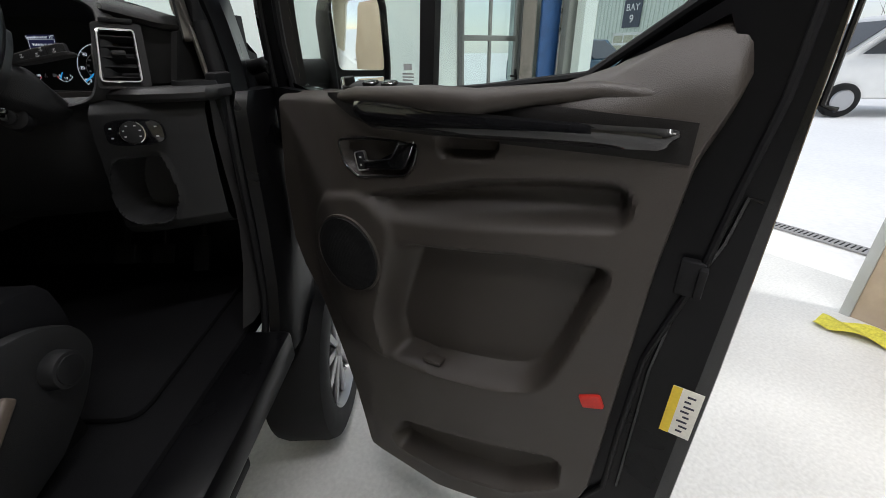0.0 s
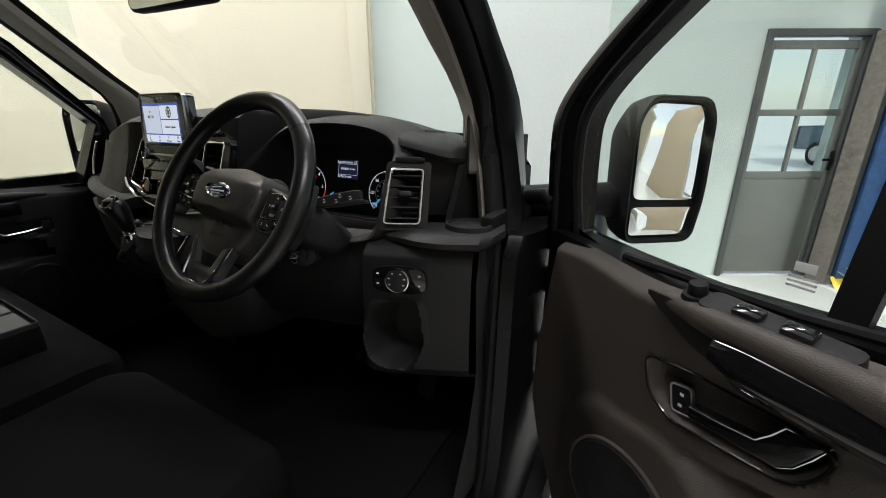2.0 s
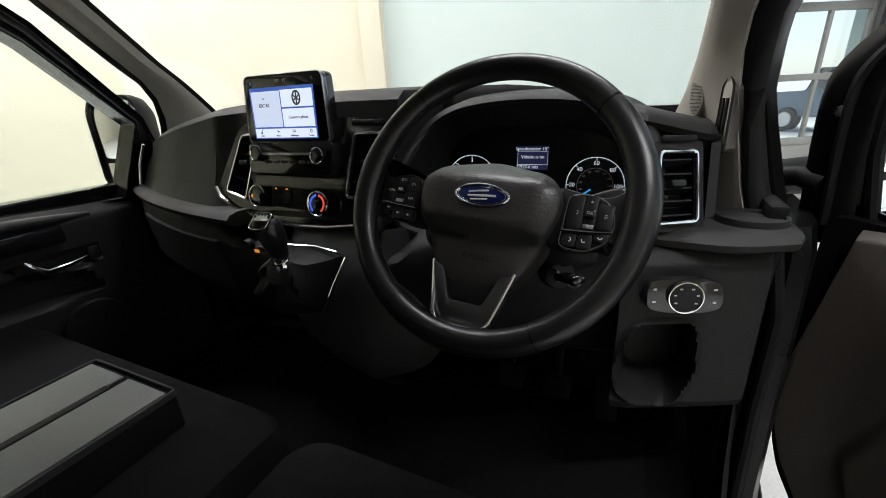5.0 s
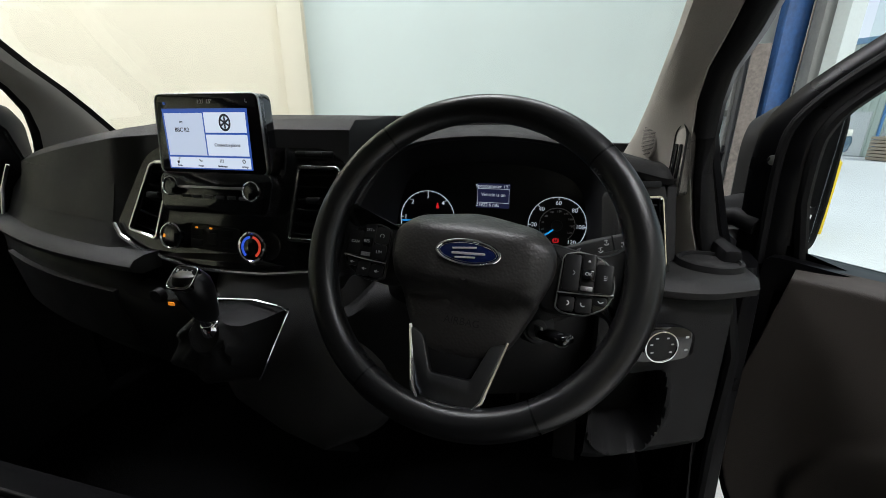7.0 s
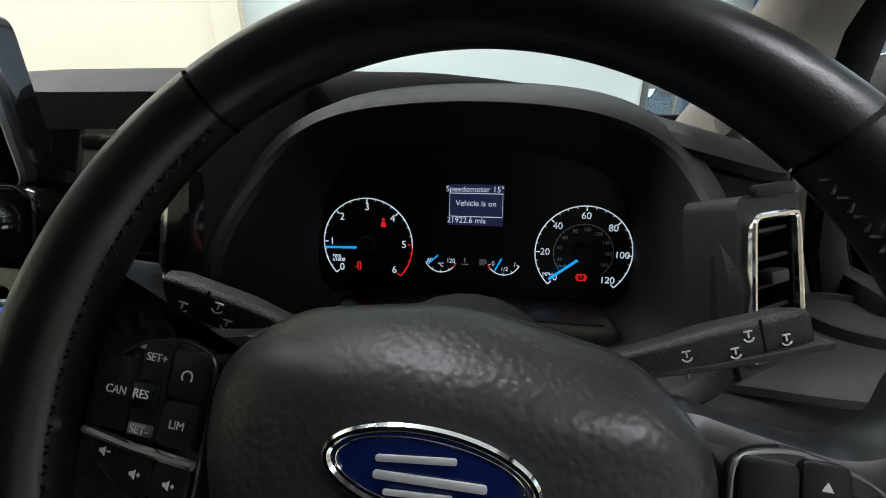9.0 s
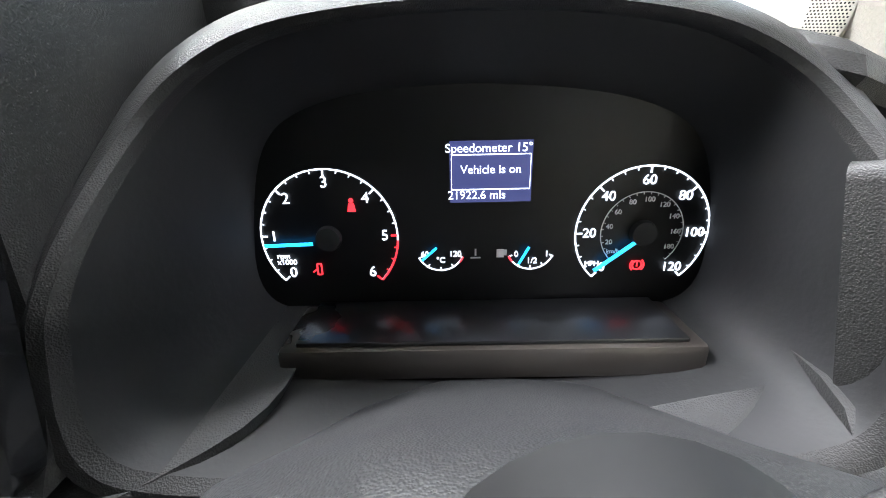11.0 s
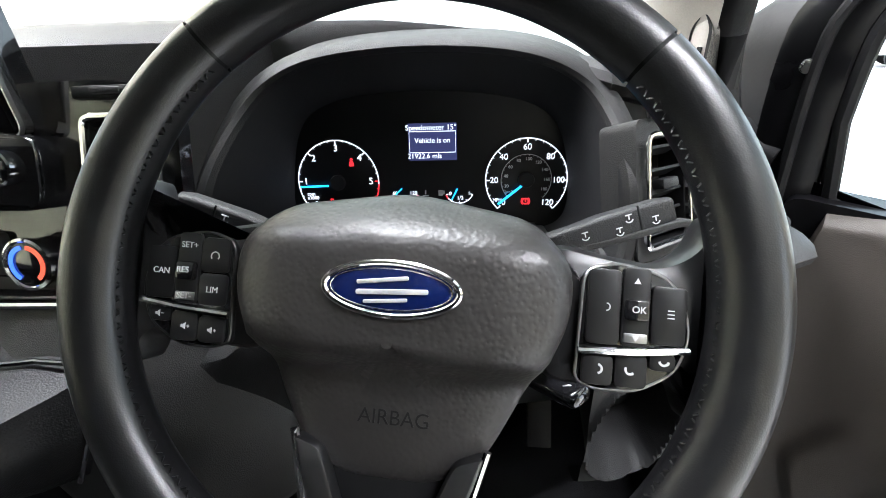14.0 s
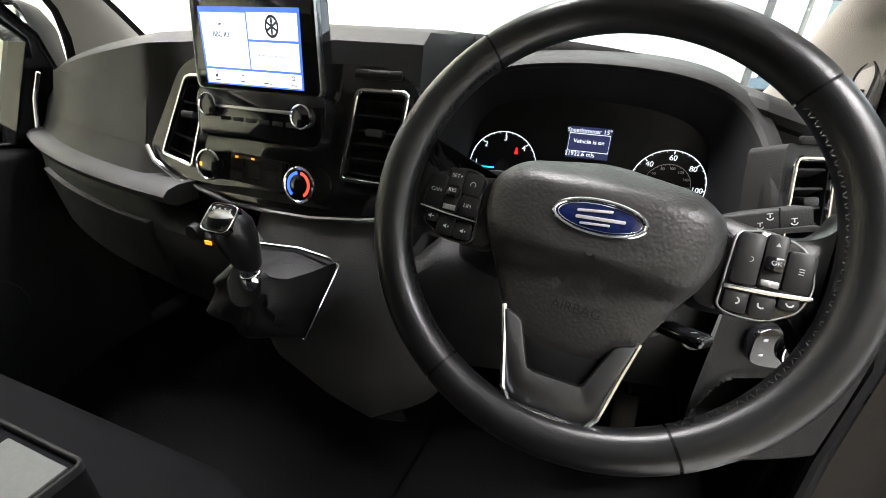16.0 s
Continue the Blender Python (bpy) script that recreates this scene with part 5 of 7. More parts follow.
for x, y, w, h, a in ((-0.004, 0.0042, 0.026, 0.0021, 8), (0.001, -0.0012, 0.036, 0.0026, 4), (-0.002, -0.0058, 0.022, 0.0018, 6)):
    part("badge_mark", xform(plate(rounded([(-w / 2, -h / 2), (w / 2, -h / 2), (w / 2, h / 2), (-w / 2, h / 2)], h * 0.45, 3), 0, 0.001, 0.0003), pose(x, y - 0.002, 0.0054 + PROUD, 0, 0, a)), SILVER, bd, "plain silver bar on the badge")
for s in (-1, 1):
    part("cover_mark", xform(tube([(0.0055 * math.cos(a), 0.0028 * math.sin(a), 0) for a in np.linspace(0, 2 * math.pi, 17)[:-1]], 0.0006, 5, True), pose(s * 0.060, -0.004, -0.0035 + PROUD)), MATT, cov)
# spokes and switch pods
SPOKE = mat("satin_black_spoke", (0.012, 0.012, 0.0125), 0.32, vary=0.05, spec=0.5)
POD_MAT = mat("switch_black", (0.009, 0.009, 0.0095), 0.4, vary=0.08, spec=0.35)
for s in (-1, 1):
    sp = [(0.078, 0.040), (0.078, -0.038), (0.110, -0.038), (0.138, -0.030), (0.152, -0.034), (0.160, -0.058), (0.176, -0.03), (0.176, 0.03), (0.166, 0.066), (0.156, 0.040), (0.138, 0.030), (0.108, 0.034)]
    sp = [(s * x, y - 0.009) for x, y in sp]
    if s > 0:
        sp = sp[::-1]
    sp = rounded(sp[::-1] if s > 0 else sp[::-1], 0.014, 4)
    if s > 0:
        sp = sp[::-1]
    a2 = sum(sp[i - 1][0] * sp[i][1] - sp[i][0] * sp[i - 1][1] for i in range(len(sp)))
    if a2 < 0:
        sp = sp[::-1]
    spoke = part("spoke", plate(sp, -0.036, -0.010, 0.010), SPOKE, wheel, "satin black wheel spoke")
    po = [(0.089, 0.026), (0.087, -0.030), (0.098, -0.034), (0.118, -0.033), (0.136, -0.022), (0.142, -0.004), (0.138, 0.016), (0.128, 0.026), (0.106, 0.031)]
    po = [(s * x, y) for x, y in po]
    if s > 0:
        po = po[::-1]
    po = rounded(po[::-1] if s < 0 else po, 0.007, 4)
    a2 = sum(po[i - 1][0] * po[i][1] - po[i][0] * po[i - 1][1] for i in range(len(po)))
    if a2 < 0:
        po = po[::-1]
    pd = part("switch_pod", plate(po, -0.012, -0.0045, 0.0015), GLOSS, wheel, "gloss black switch pod")
    pd.matrix_local = pose(s * 0.0035, -0.011, -0.002) @ Matrix.Diagonal((1.05, 1.05, 1, 1))
    part("pod_rim", xform(frame_ring(po, 0.0018, -0.008, 0.0, 0.0006), pose(0, 0, -0.0042)), SATIN if s > 0 else SPOKE, pd)
    cells = [(0.0915, 0.1075, 0.0075, 0.0265), (0.0915, 0.1075, -0.0105, 0.0068), (0.1082, 0.1213, -0.0105, 0.0285), (0.1220, 0.1385, -0.0085, 0.0200), (0.0905, 0.1055, -0.0305, -0.0160), (0.1062, 0.1215, -0.0305, -0.0145), (0.1222, 0.1345, -0.0210, -0.0125)]
    if s > 0:
        cells[0:2] = [(0.0915, 0.1075, -0.0105, 0.0265)]
    for x0, x1, y0, y1 in cells:
        bo = [(x0, y0), (x1, y0), (x1, y1), (x0, y1)] if s > 0 else [(-x1, y0), (-x0, y0), (-x0, y1), (-x1, y1)]
        part("button", xform(plate(rounded(bo, 0.003, 3), 0, 0.0020, 0.0007), pose(0, 0, -0.0045)), POD_MAT, pd)
    part("rocker", box(0.0112, 0.0105, 0.006, (s * 0.1147, 0.0075, -0.0015), 0.002), GLOSS, pd)
    part("rocker_mark", box(0.0112, 0.0045, 0.0012, (s * 0.1147, -0.0062, -0.0022), 0.0005), SATIN, pd)
    part("pod_strip", tube([(s * 0.088, -0.0142, -0.0015), (s * 0.115, -0.0128, -0.0015), (s * 0.140, -0.0100, -0.0025)], 0.0019, 8), CHROME, pd, "chrome strip")
    tx = (("CAN", 0.130, 0.0065), ("SET+", 0.1147, 0.0215), ("RES", 0.1147, 0.0080), ("SET-", 0.1147, -0.0062), ("LIM", 0.0995, -0.002)) if s < 0 else (("OK", 0.1147, 0.0078),)
    for t, x, y in tx:
        words(t, 0.0046, PRINT, pd, pose(s * x, y, 0.0016 if t in ("RES", "OK") else (-0.0013 if t == "SET-" else -0.0024)), depth=0.0002)
    zt = -0.0024

    def speaker(x, y, k):
        return xform(join(box(0.0012, 0.0014, 0.0003, (-0.0012, 0, 0)), xform(plate([(-0.0008, -0.0007), (0.0008, -0.0018), (0.0008, 0.0018), (-0.0008, 0.0007)], -0.0001, 0.0002), pose(0, 0, 0)), box(0.0016, 0.0004, 0.0003, (0.0024, 0, 0)), *([box(0.0004, 0.0016, 0.0003, (0.0024, 0, 0))] if k else [])), pose(x, y, zt))

    def receiver(x, y, a):
        return xform(strip(arc(0, 0, 0.0022, 190, 350, 8), 0.0011, -0.0001, 0.0002), pose(x, y + 0.001, zt, 0, 0, a))

    icons = [speaker(-0.129, -0.0168, 0), speaker(-0.1135, -0.0225, 1), speaker(-0.098, -0.0235, 1), xform(strip(arc(0, 0, 0.0023, -40, 220, 12), 0.0006, -0.0001, 0.0002), pose(-0.0995, 0.0165, zt))] if s < 0 else \
        [receiver(0.098, -0.0235, 90), receiver(0.1135, -0.0225, -35), receiver(0.129, -0.0168, 0), xform(strip(arc(0, 0, 0.0018, -90, 90, 8), 0.0006, -0.0001, 0.0002), pose(0.1005, 0.008, zt)),
         xform(plate([(-0.0016, -0.0012), (0.0016, -0.0012), (0, 0.0016)], -0.0001, 0.0002), pose(0.1147, 0.0215, zt)), xform(plate([(-0.0016, 0.0012), (0, -0.0016), (0.0016, 0.0012)], -0.0001, 0.0002), pose(0.1147, -0.0062, -0.0014)),
         join(*[box(0.0032, 0.0005, 0.0003, (0.131, 0.0085 - 0.0018 * q, zt)) for q in range(3)])]
    for ic in icons:
        part("symbol", ic, PRINT, pd)
# lower spoke with satin insert
u = [(-0.053, -0.088), (-0.036, -0.150), (-0.028, -0.160), (0.028, -0.160), (0.036, -0.150), (0.053, -0.088), (0.037, -0.094), (0.022, -0.132), (-0.022, -0.132), (-0.037, -0.094)]
ins = part("lower_spoke", plate(rounded(u, 0.004, 2), -0.028, -0.006, 0.002), mat("gunmetal", (0.13, 0.13, 0.135), 0.36, 1.0, vary=0.06), wheel, "satin gunmetal lower spoke")
part("spoke_edge", tube([(-0.054, -0.086, -0.010), (-0.046, -0.116, -0.008), (-0.037, -0.150, -0.002), (-0.028, -0.161, 0.001), (0.028, -0.161, 0.001), (0.037, -0.150, -0.002), (0.046, -0.116, -0.008), (0.054, -0.086, -0.010)], 0.0026, 8), CHROME, ins, "polished edge")
part("spoke_root", plate(rounded([(-0.044, -0.176), (0.044, -0.176), (0.038, -0.156), (-0.038, -0.156)], 0.008), -0.02, -0.006, 0.004), LEATHER, wheel)
part("spoke_recess", plate([(-0.042, -0.088), (-0.025, -0.136), (0.025, -0.136), (0.042, -0.088)], -0.032, -0.016, 0.002), DARK, wheel, "black recessed panel")
part("hub", cyl(0.06, 0.045, 0.05, (0, 0, -0.085), seg=32), DARK, wheel, "black hub")

# ---- driver's door, standing open ----
DA = radians(-35.0)
DU, DN = Vector((math.cos(DA), math.sin(DA), 0)), Vector((math.sin(DA), -math.cos(DA), 0))
DM = basis(Vector((0.978, 0.342, -0.078)), DU, Vector((0, 0, 1)), DN) @ Matrix.Diagonal((1.06, 1.055, 1, 1))   # x along the door, y up, z towards the cab


def bulge(u, z):
    return 0.062 * step(u, 0, 0.25) * (1 - 0.85 * step(u, 0.45, 0.92)) * (1 - 0.35 * step(-z, -0.75, -0.35)) - 0.05 * step(z, 1.17, 1.30)


TOP = ((-0.075, -0.02, 0.12, 0.25, 0.40, 0.56, 0.68, 0.75, 0.80, 0.84, 0.88, 0.905, 0.914), (0.80, 1.150, 1.158, 1.165, 1.172, 1.178, 1.188, 1.212, 1.245, 1.268, 1.274, 1.262, 1.235))
BOT = ((-0.075, -0.03, 0.03, 0.10, 0.155, 0.185, 0.20, 0.45, 0.62, 0.80, 0.83, 0.846, 0.857, 0.875, 0.897, 0.914), (0.80, 0.66, 0.555, 0.41, 0.28, 0.17, 0.10, 0.10, 0.15, 0.25, 0.36, 0.690, 0.905, 1.085, 1.146, 1.215))
SLOT = rounded([(0.305, 0.962), (0.372, 0.920), (0.62, 0.950), (0.80, 0.980), (0.808, 1.012), (0.795, 1.040), (0.77, 1.047), (0.70, 1.044), (0.56, 1.028)], 0.020, 4)
BIN = rounded([(0.375, 0.865), (0.300, 0.640), (0.320, 0.530), (0.446, 0.538), (0.67, 0.587), (0.715, 0.627), (0.742, 0.70), (0.80, 0.905), (0.63, 0.900)], 0.03, 4)
LOWBIN = rounded([(0.32, 0.185), (0.50, 0.205), (0.66, 0.25), (0.772, 0.345), (0.765, 0.425), (0.345, 0.305), (0.30, 0.215)], 0.022, 4)
BOWL = rounded([(0.240, 1.072), (0.252, 1.022), (0.288, 1.000), (0.415, 1.020), (0.436, 1.045), (0.446, 1.080), (0.40, 1.084), (0.31, 1.082)], 0.014, 4)
PULL = rounded([(0.480, 1.102), (0.493, 1.064), (0.590, 1.069), (0.606, 1.108)], 0.015, 3)
POD = rounded([(0.045, 0.75), (0.09, 0.87), (0.16, 0.935), (0.29, 0.962), (0.372, 0.905), (0.31, 0.66), (0.32, 0.52), (0.19, 0.56), (0.08, 0.66)], 0.03, 4)


def relief(u, z):
    w = bulge(u, z)
    w = w - 0.060 * step(-sd(u, z, SLOT), -0.009, 0.022) * (0.35 + 0.65 * step(z, 0.94, 1.0))
    w = w - 0.072 * step(-sd(u, z, BIN), -0.010, 0.030)
    w = w - 0.058 * step(-sd(u, z, LOWBIN), -0.008, 0.020)
    w = w - 0.022 * step(-sd(u, z, BOWL), -0.003, 0.008)
    w = w - 0.030 * step(-sd(u, z, PULL), -0.004, 0.012)
    w = w + 0.012 * step(-sd(u, z, POD), -0.012, 0.008)
    lip = 0.012 * np.exp(-((sd(u, z, LOWBIN)) / 0.012) ** 2) * 0.4
    ledge_z = 1.112 + 0.012 * np.sin(u * 2.5)
    w = w + 0.020 * step(z, ledge_z - 0.03, ledge_z + 0.012) * step(u, 0.22, 0.36) * (1 - step(u, 0.74, 0.86)) * (1 - step(z, 1.15, 1.20))
    return w + lip


door = thing("driver_door", "open black van door with a grey-brown plastic door card", "door", at=DM)
us = np.array(sorted(set(np.linspace(-0.075, 0.914, 150).round(4).tolist() + [-0.02, 0.205, 0.218, 0.228, 0.236, 0.24, 0.83, 0.835, 0.838, 0.843, 0.846, 0.852, 0.857, 0.905])))
vsn = np.linspace(0, 1, 170)
UU = np.repeat(us[:, None], len(vsn), 1)
ZZ = np.interp(us, *BOT)[:, None] * (1 - vsn) + np.interp(us, *TOP)[:, None] * vsn
WW = relief(UU, ZZ)
edge = np.minimum.reduce([np.minimum(vsn, 1 - vsn)[None, :] * (np.interp(us, *TOP) - np.interp(us, *BOT))[:, None], (UU + 0.075) * 1.0, (0.914 - UU) * 1.0])
WW = WW - 0.03 * np.exp(-(edge / 0.010) ** 2)
grid = [[(float(UU[i, j]), float(ZZ[i, j]), float(WW[i, j])) for j in range(len(vsn))] for i in range(len(us))]
dc = part("door_card", rings(grid, False), CARD, door, "grey-brown grained door card with pockets")


def on_card(u, z, lift=0.0):
    return (u, z, float(relief(np.array(u), np.array(z))) + lift)


def card_bulge(u, z, lift=0.0):
    return (u, z, float(bulge(np.array(u), np.array(z))) + lift)


# dark surround and gloss trim blade
BU = (0.225, 0.26, 0.30, 0.335, 0.40, 0.55, 0.70, 0.87)
BLO, BHI = (1.158, 1.140, 1.122, 1.112, 1.104, 1.100, 1.096, 1.090), (1.162, 1.164, 1.165, 1.166, 1.166, 1.164, 1.160, 1.145)


def band(u, v):
    lo, hi = float(np.interp(u, BU, BLO)), float(np.interp(u, BU, BHI))
    return on_card(u, lo + (hi - lo) * v, 0.004)


part("trim_surround", thick(sheet([float(v) for v in np.linspace(0.228, 0.868, 64)], [float(v) for v in np.linspace(0, 1, 12)], band), 0.004), CARD_DARK, door, "dark grained trim surround")


def blade(u, v):
    e = 0.5 - 0.5 * math.cos(math.pi * min(1.0, min((u - 0.335) / 0.035, (0.850 - u) / 0.022)))
    lo, hi = 1.112 + 0.020 * (1 - e), 1.156 - 0.020 * (u - 0.335) / 0.5 - 0.004 * (1 - e)
    return on_card(u, lo + (hi - lo) * v, 0.017 + 0.004 * math.sin(math.pi * v))


bu = [float(v) for v in np.linspace(0.336, 0.849, 70)]
part("gloss_trim", thick(sheet(bu, [float(v) for v in np.linspace(0, 1, 10)], blade), 0.005), GLOSS, door, "gloss black trim blade")
part("trim_rim", tube([blade(u, 1.0) for u in bu[::3]] + [blade(bu[-1], 0.5)], 0.0009, 6), SATIN, door, "thin satin trim edge")
part("trim_rim", tube([blade(u, 0.0) for u in bu[::3]], 0.0008, 6), SATIN, door, "thin satin trim edge")
# armrest roll and window ledge
roll = [card_bulge(u, z + 0.014, l) for u, z, l in ((0.24, 1.140, -0.01), (0.32, 1.147, 0.016), (0.42, 1.150, 0.022), (0.50, 1.152, 0.036), (0.58, 1.150, 0.036), (0.66, 1.160, 0.018), (0.74, 1.168, 0.004), (0.83, 1.160, -0.01))]
part("grab_roll", tube(roll, [0.010, 0.016, 0.017, 0.020, 0.019, 0.015, 0.013, 0.008], 12), CARD, door, "brown moulded pull handle")
# window switches
sw = part("switch_panel", xform(plate(rounded([(-0.07, -0.018), (0.07, -0.020), (0.075, 0.008), (-0.065, 0.016)], 0.012), -0.01, 0.002, 0.002), pose(0.365, 1.180, 0.060, -70, 0, 0)), PLASTIC, door, "dark switch panel")
for i in range(2):
    part("window_switch", xform(box(0.028, 0.018, 0.010, (-0.02 + 0.045 * i, -0.003, 0.003), 0.003), pose(0.365, 1.180, 0.060, -70, 0, 0)), GLOSS, sw)
part("mirror_knob", join(cyl(0.017, 0.015, 0.006, (0.285, 1.172, 0.055), (-80, 0, 0)), cyl(0.011, 0.010, 0.016, (0.285, 1.176, 0.055), (-80, 0, 0), bevel=0.001)), MATT, door, "round mirror adjuster")
# inner handle and lock button
bz = float(bulge(np.array(0.34), np.array(1.03)))
HP = [(0.308, 1.020), (0.402, 1.029), (0.416, 1.042), (0.438, 1.085), (0.402, 1.080), (0.382, 1.048), (0.308, 1.036)]
hd = part("door_handle", xform(plate(rounded(HP, 0.004, 3), -0.006, 0.010, 0.003), pose(0, 0, bz - 0.008)), GLOSS, door, "dark inner handle with a bright edge")
part("handle_edge", tube([(x, y, bz + 0.001) for x, y in ((0.308, 1.036), (0.345, 1.041), (0.380, 1.048), (0.392, 1.064), (0.402, 1.081), (0.438, 1.086), (0.428, 1.064), (0.416, 1.042), (0.402, 1.030))], [0.0012, 0.0018, 0.0022, 0.0022, 0.0020, 0.0018, 0.0014, 0.0012, 0.0010], 8), CHROME, hd, "bright chrome handle edge")
part("bowl_rim", tube([card_bulge(x, y, 0.002) for x, y in BOWL], 0.0022, 6, True), GLOSS, door, "thin gloss handle surround")
lk = part("lock_button", xform(plate(rounded([(-0.013, -0.018), (0.013, -0.018), (0.013, 0.018), (-0.013, 0.018)], 0.006), 0, 0.006, 0.002), pose(0.293, 1.032, bz - 0.012, 0, 0, 12)), MATT, door, "black lock button")
part("lock_rim", xform(frame_ring(rounded([(-0.015, -0.020), (0.015, -0.020), (0.015, 0.020), (-0.015, 0.020)], 0.007), 0.002, 0, 0.007, 0.0006), pose(0.293, 1.032, bz - 0.012, 0, 0, 12)), SATIN, lk)
for dy in (-0.008, 0.008):
    part("lock_mark", xform(box(0.005, 0.004, 0.0006), pose(0.293, 1.032 + dy, bz - 0.0055)), PRINT, lk)
# loudspeaker grille
SC = (0.240, 0.812)
sz = float(relief(np.array(SC[0]), np.array(SC[1])))
gx, gy = 0.094, 0.092
gr = part("speaker_grille", rings([[(SC[0] + gx * k * math.cos(a), SC[1] + gy * k * math.sin(a), sz + 0.004 + h + 0.10 * 0.0) for a in np.linspace(0, 2 * math.pi, 57)[:-1]] for k, h in ((1.0, -0.012), (0.985, 0.0), (0.95, 0.003), (0.9, 0.002), (0.5, 0.004), (0.1, 0.005))], True, False, True), MATT, door, "round dark speaker grille")
gm = MATT.copy()
gm.name = "pierced_grille"
gn, gln = gm.node_tree.nodes, gm.node_tree.links
vo = gn.new("ShaderNodeTexVoronoi")
vo.inputs["Scale"].default_value = 330
vo.inputs["Randomness"].default_value = 0.0
gln.new(gn["Texture Coordinate"].outputs["Object"], vo.inputs["Vector"])
gb_ = gn.new("ShaderNodeBump")
gb_.inputs["Strength"].default_value, gb_.inputs["Distance"].default_value = 1.0, 0.002
gln.new(vo.outputs["Distance"], gb_.inputs["Height"])
gln.new(gb_.outputs[0], gn["Principled BSDF"].inputs["Normal"])
gn["Principled BSDF"].inputs["Roughness"].default_value = 0.5
gr.data.materials[0] = gm
part("grille_rim", rings([[(SC[0] + gx * k * math.cos(a), SC[1] + gy * k * math.sin(a), sz + h) for k, h in ((1.05, 0.0), (1.04, 0.006), (1.0, 0.006), (0.985, 0.0))] for a in np.linspace(0, 2 * math.pi, 57)], False), CARD, door)
part("bin_cap", box(0.05, 0.012, 0.03, on_card(0.44, 0.555, 0.02), 0.004), CARD, door)
part("release_clip", box(0.042, 0.03, 0.016, (0.806, 0.626, 0.014), 0.004, rot=(0, 0, 24)), RED, door, "small red plastic clip")

# pressed steel door shell
SH = [(-0.065, 1.16), (-0.072, 0.82), (-0.055, 0.70), (-0.035, 0.64), (0.022, 0.545), (0.092, 0.40), (0.147, 0.27), (0.177, 0.16), (0.188, 0.05), (0.64, 0.08), (0.90, 0.20), (0.965, 0.33), (0.975, 0.70), (0.985, 1.0), (0.995, 1.25), (0.985, 1.45), (0.93, 1.62)]
SH = [(u_ - 0.22 * max(u_ - 0.9, 0), z_) for u_, z_ in SH]
inner_shell = SH[:-1] + [(0.985, 1.32), (0.90, 1.31), (0.70, 1.18), (0.2, 1.14)]
CHOLE = [(-0.04, 1.10), (-0.045, 0.83), (0.0, 0.66), (0.10, 0.47), (0.19, 0.30), (0.22, 0.14), (0.62, 0.19), (0.79, 0.29), (0.815, 0.69), (0.83, 0.90), (0.85, 1.08), (0.885, 1.24), (0.87, 1.27), (0.78, 1.22), (0.70, 1.16), (0.25, 1.12)]
part("shell_back", plate(inner_shell, -0.10, -0.088), PAINT, door)
part("door_shell", holed(rounded(inner_shell, 0.02, 3), [CHOLE], -0.10, -0.022), SHUT, door, "black painted inner door shell")
OUT = [(-0.085, 1.14), (-0.085, 0.82), (-0.06, 0.69), (-0.04, 0.63), (0.015, 0.535), (0.085, 0.39), (0.138, 0.26), (0.168, 0.15), (0.180, 0.03), (0.66, 0.06), (0.94, 0.18), (1.015, 0.32), (1.022, 0.70), (1.022, 1.0), (1.020, 1.25), (1.012, 1.40), (0.9, 1.17), (0.5, 1.12)]
OUT = [(u_ - 0.25 * max(u_ - 0.9, 0), z_) for u_, z_ in OUT]
part("outer_skin", plate(rounded(OUT, 0.02, 3), -0.135, -0.098, 0.006), PAINT, door, "black painted outer door skin")
part("edge_seal", tube([(0.955, 1.33, -0.018), (0.950, 1.18, -0.016), (0.932, 1.05, -0.014), (0.918, 0.93, -0.014), (0.872, 0.74, -0.014), (0.862, 0.55, -0.014), (0.858, 0.38, -0.014), (0.80, 0.27, -0.014), (0.63, 0.19, -0.014), (0.22, 0.12, -0.014)], 0.006, 8), RUBBER, door, "black rubber door seal")
part("edge_bead", tube([(0.985, 1.34, -0.020), (0.984, 1.17, -0.020), (0.999, 1.165, -0.022)], 0.0035, 6), PAINT, door)
part("edge_bead", tube([(0.962, 1.045, -0.022), (0.945, 1.05, -0.018), (0.935, 0.98, -0.018), (0.90, 0.86, -0.018), (0.885, 0.72, -0.018), (0.882, 0.40, -0.018)], 0.004, 6), PAINT, door)
part("latch", join(box(0.034, 0.060, 0.02, (0.905, 0.915, -0.014), 0.004), box(0.012, 0.05, 0.03, (0.92, 0.915, -0.006), 0.004)), MATT, door, "black door latch")
# side sticker
stk = part("sticker", xform(box(0.047, 0.108, 0.001), pose(0.950, 0.650, -0.0195, 0, 0, -1)), STICKER, door, "white and yellow warning sticker", smooth=False)
part("sticker_band", xform(box(0.015, 0.108, 0.001), pose(0.933, 0.650, -0.0188, 0, 0, -1)), YSTICK, stk)
for i in range(8):
    part("sticker_bar", xform(box(0.010 + 0.003 * (i % 3), 0.004, 0.0006), pose(0.954 + 0.004 * (i % 2), 0.609 + 0.0115 * i, -0.0185)), INK, stk)

# window frame, glass and divider
FO = [(-0.115, 1.13), (-0.128, 1.34), (-0.112, 1.40), (-0.03, 1.482), (0.09, 1.57), (0.30, 1.725), (0.52, 1.86), (0.90, 1.86), (0.97, 1.62), (1.0, 1.30)]
FI = [(-0.034, 1.145), (-0.043, 1.315), (-0.037, 1.38), (0.020, 1.445), (0.14, 1.54), (0.33, 1.675), (0.54, 1.795), (0.86, 1.795), (0.915, 1.60), (0.935, 1.32)]


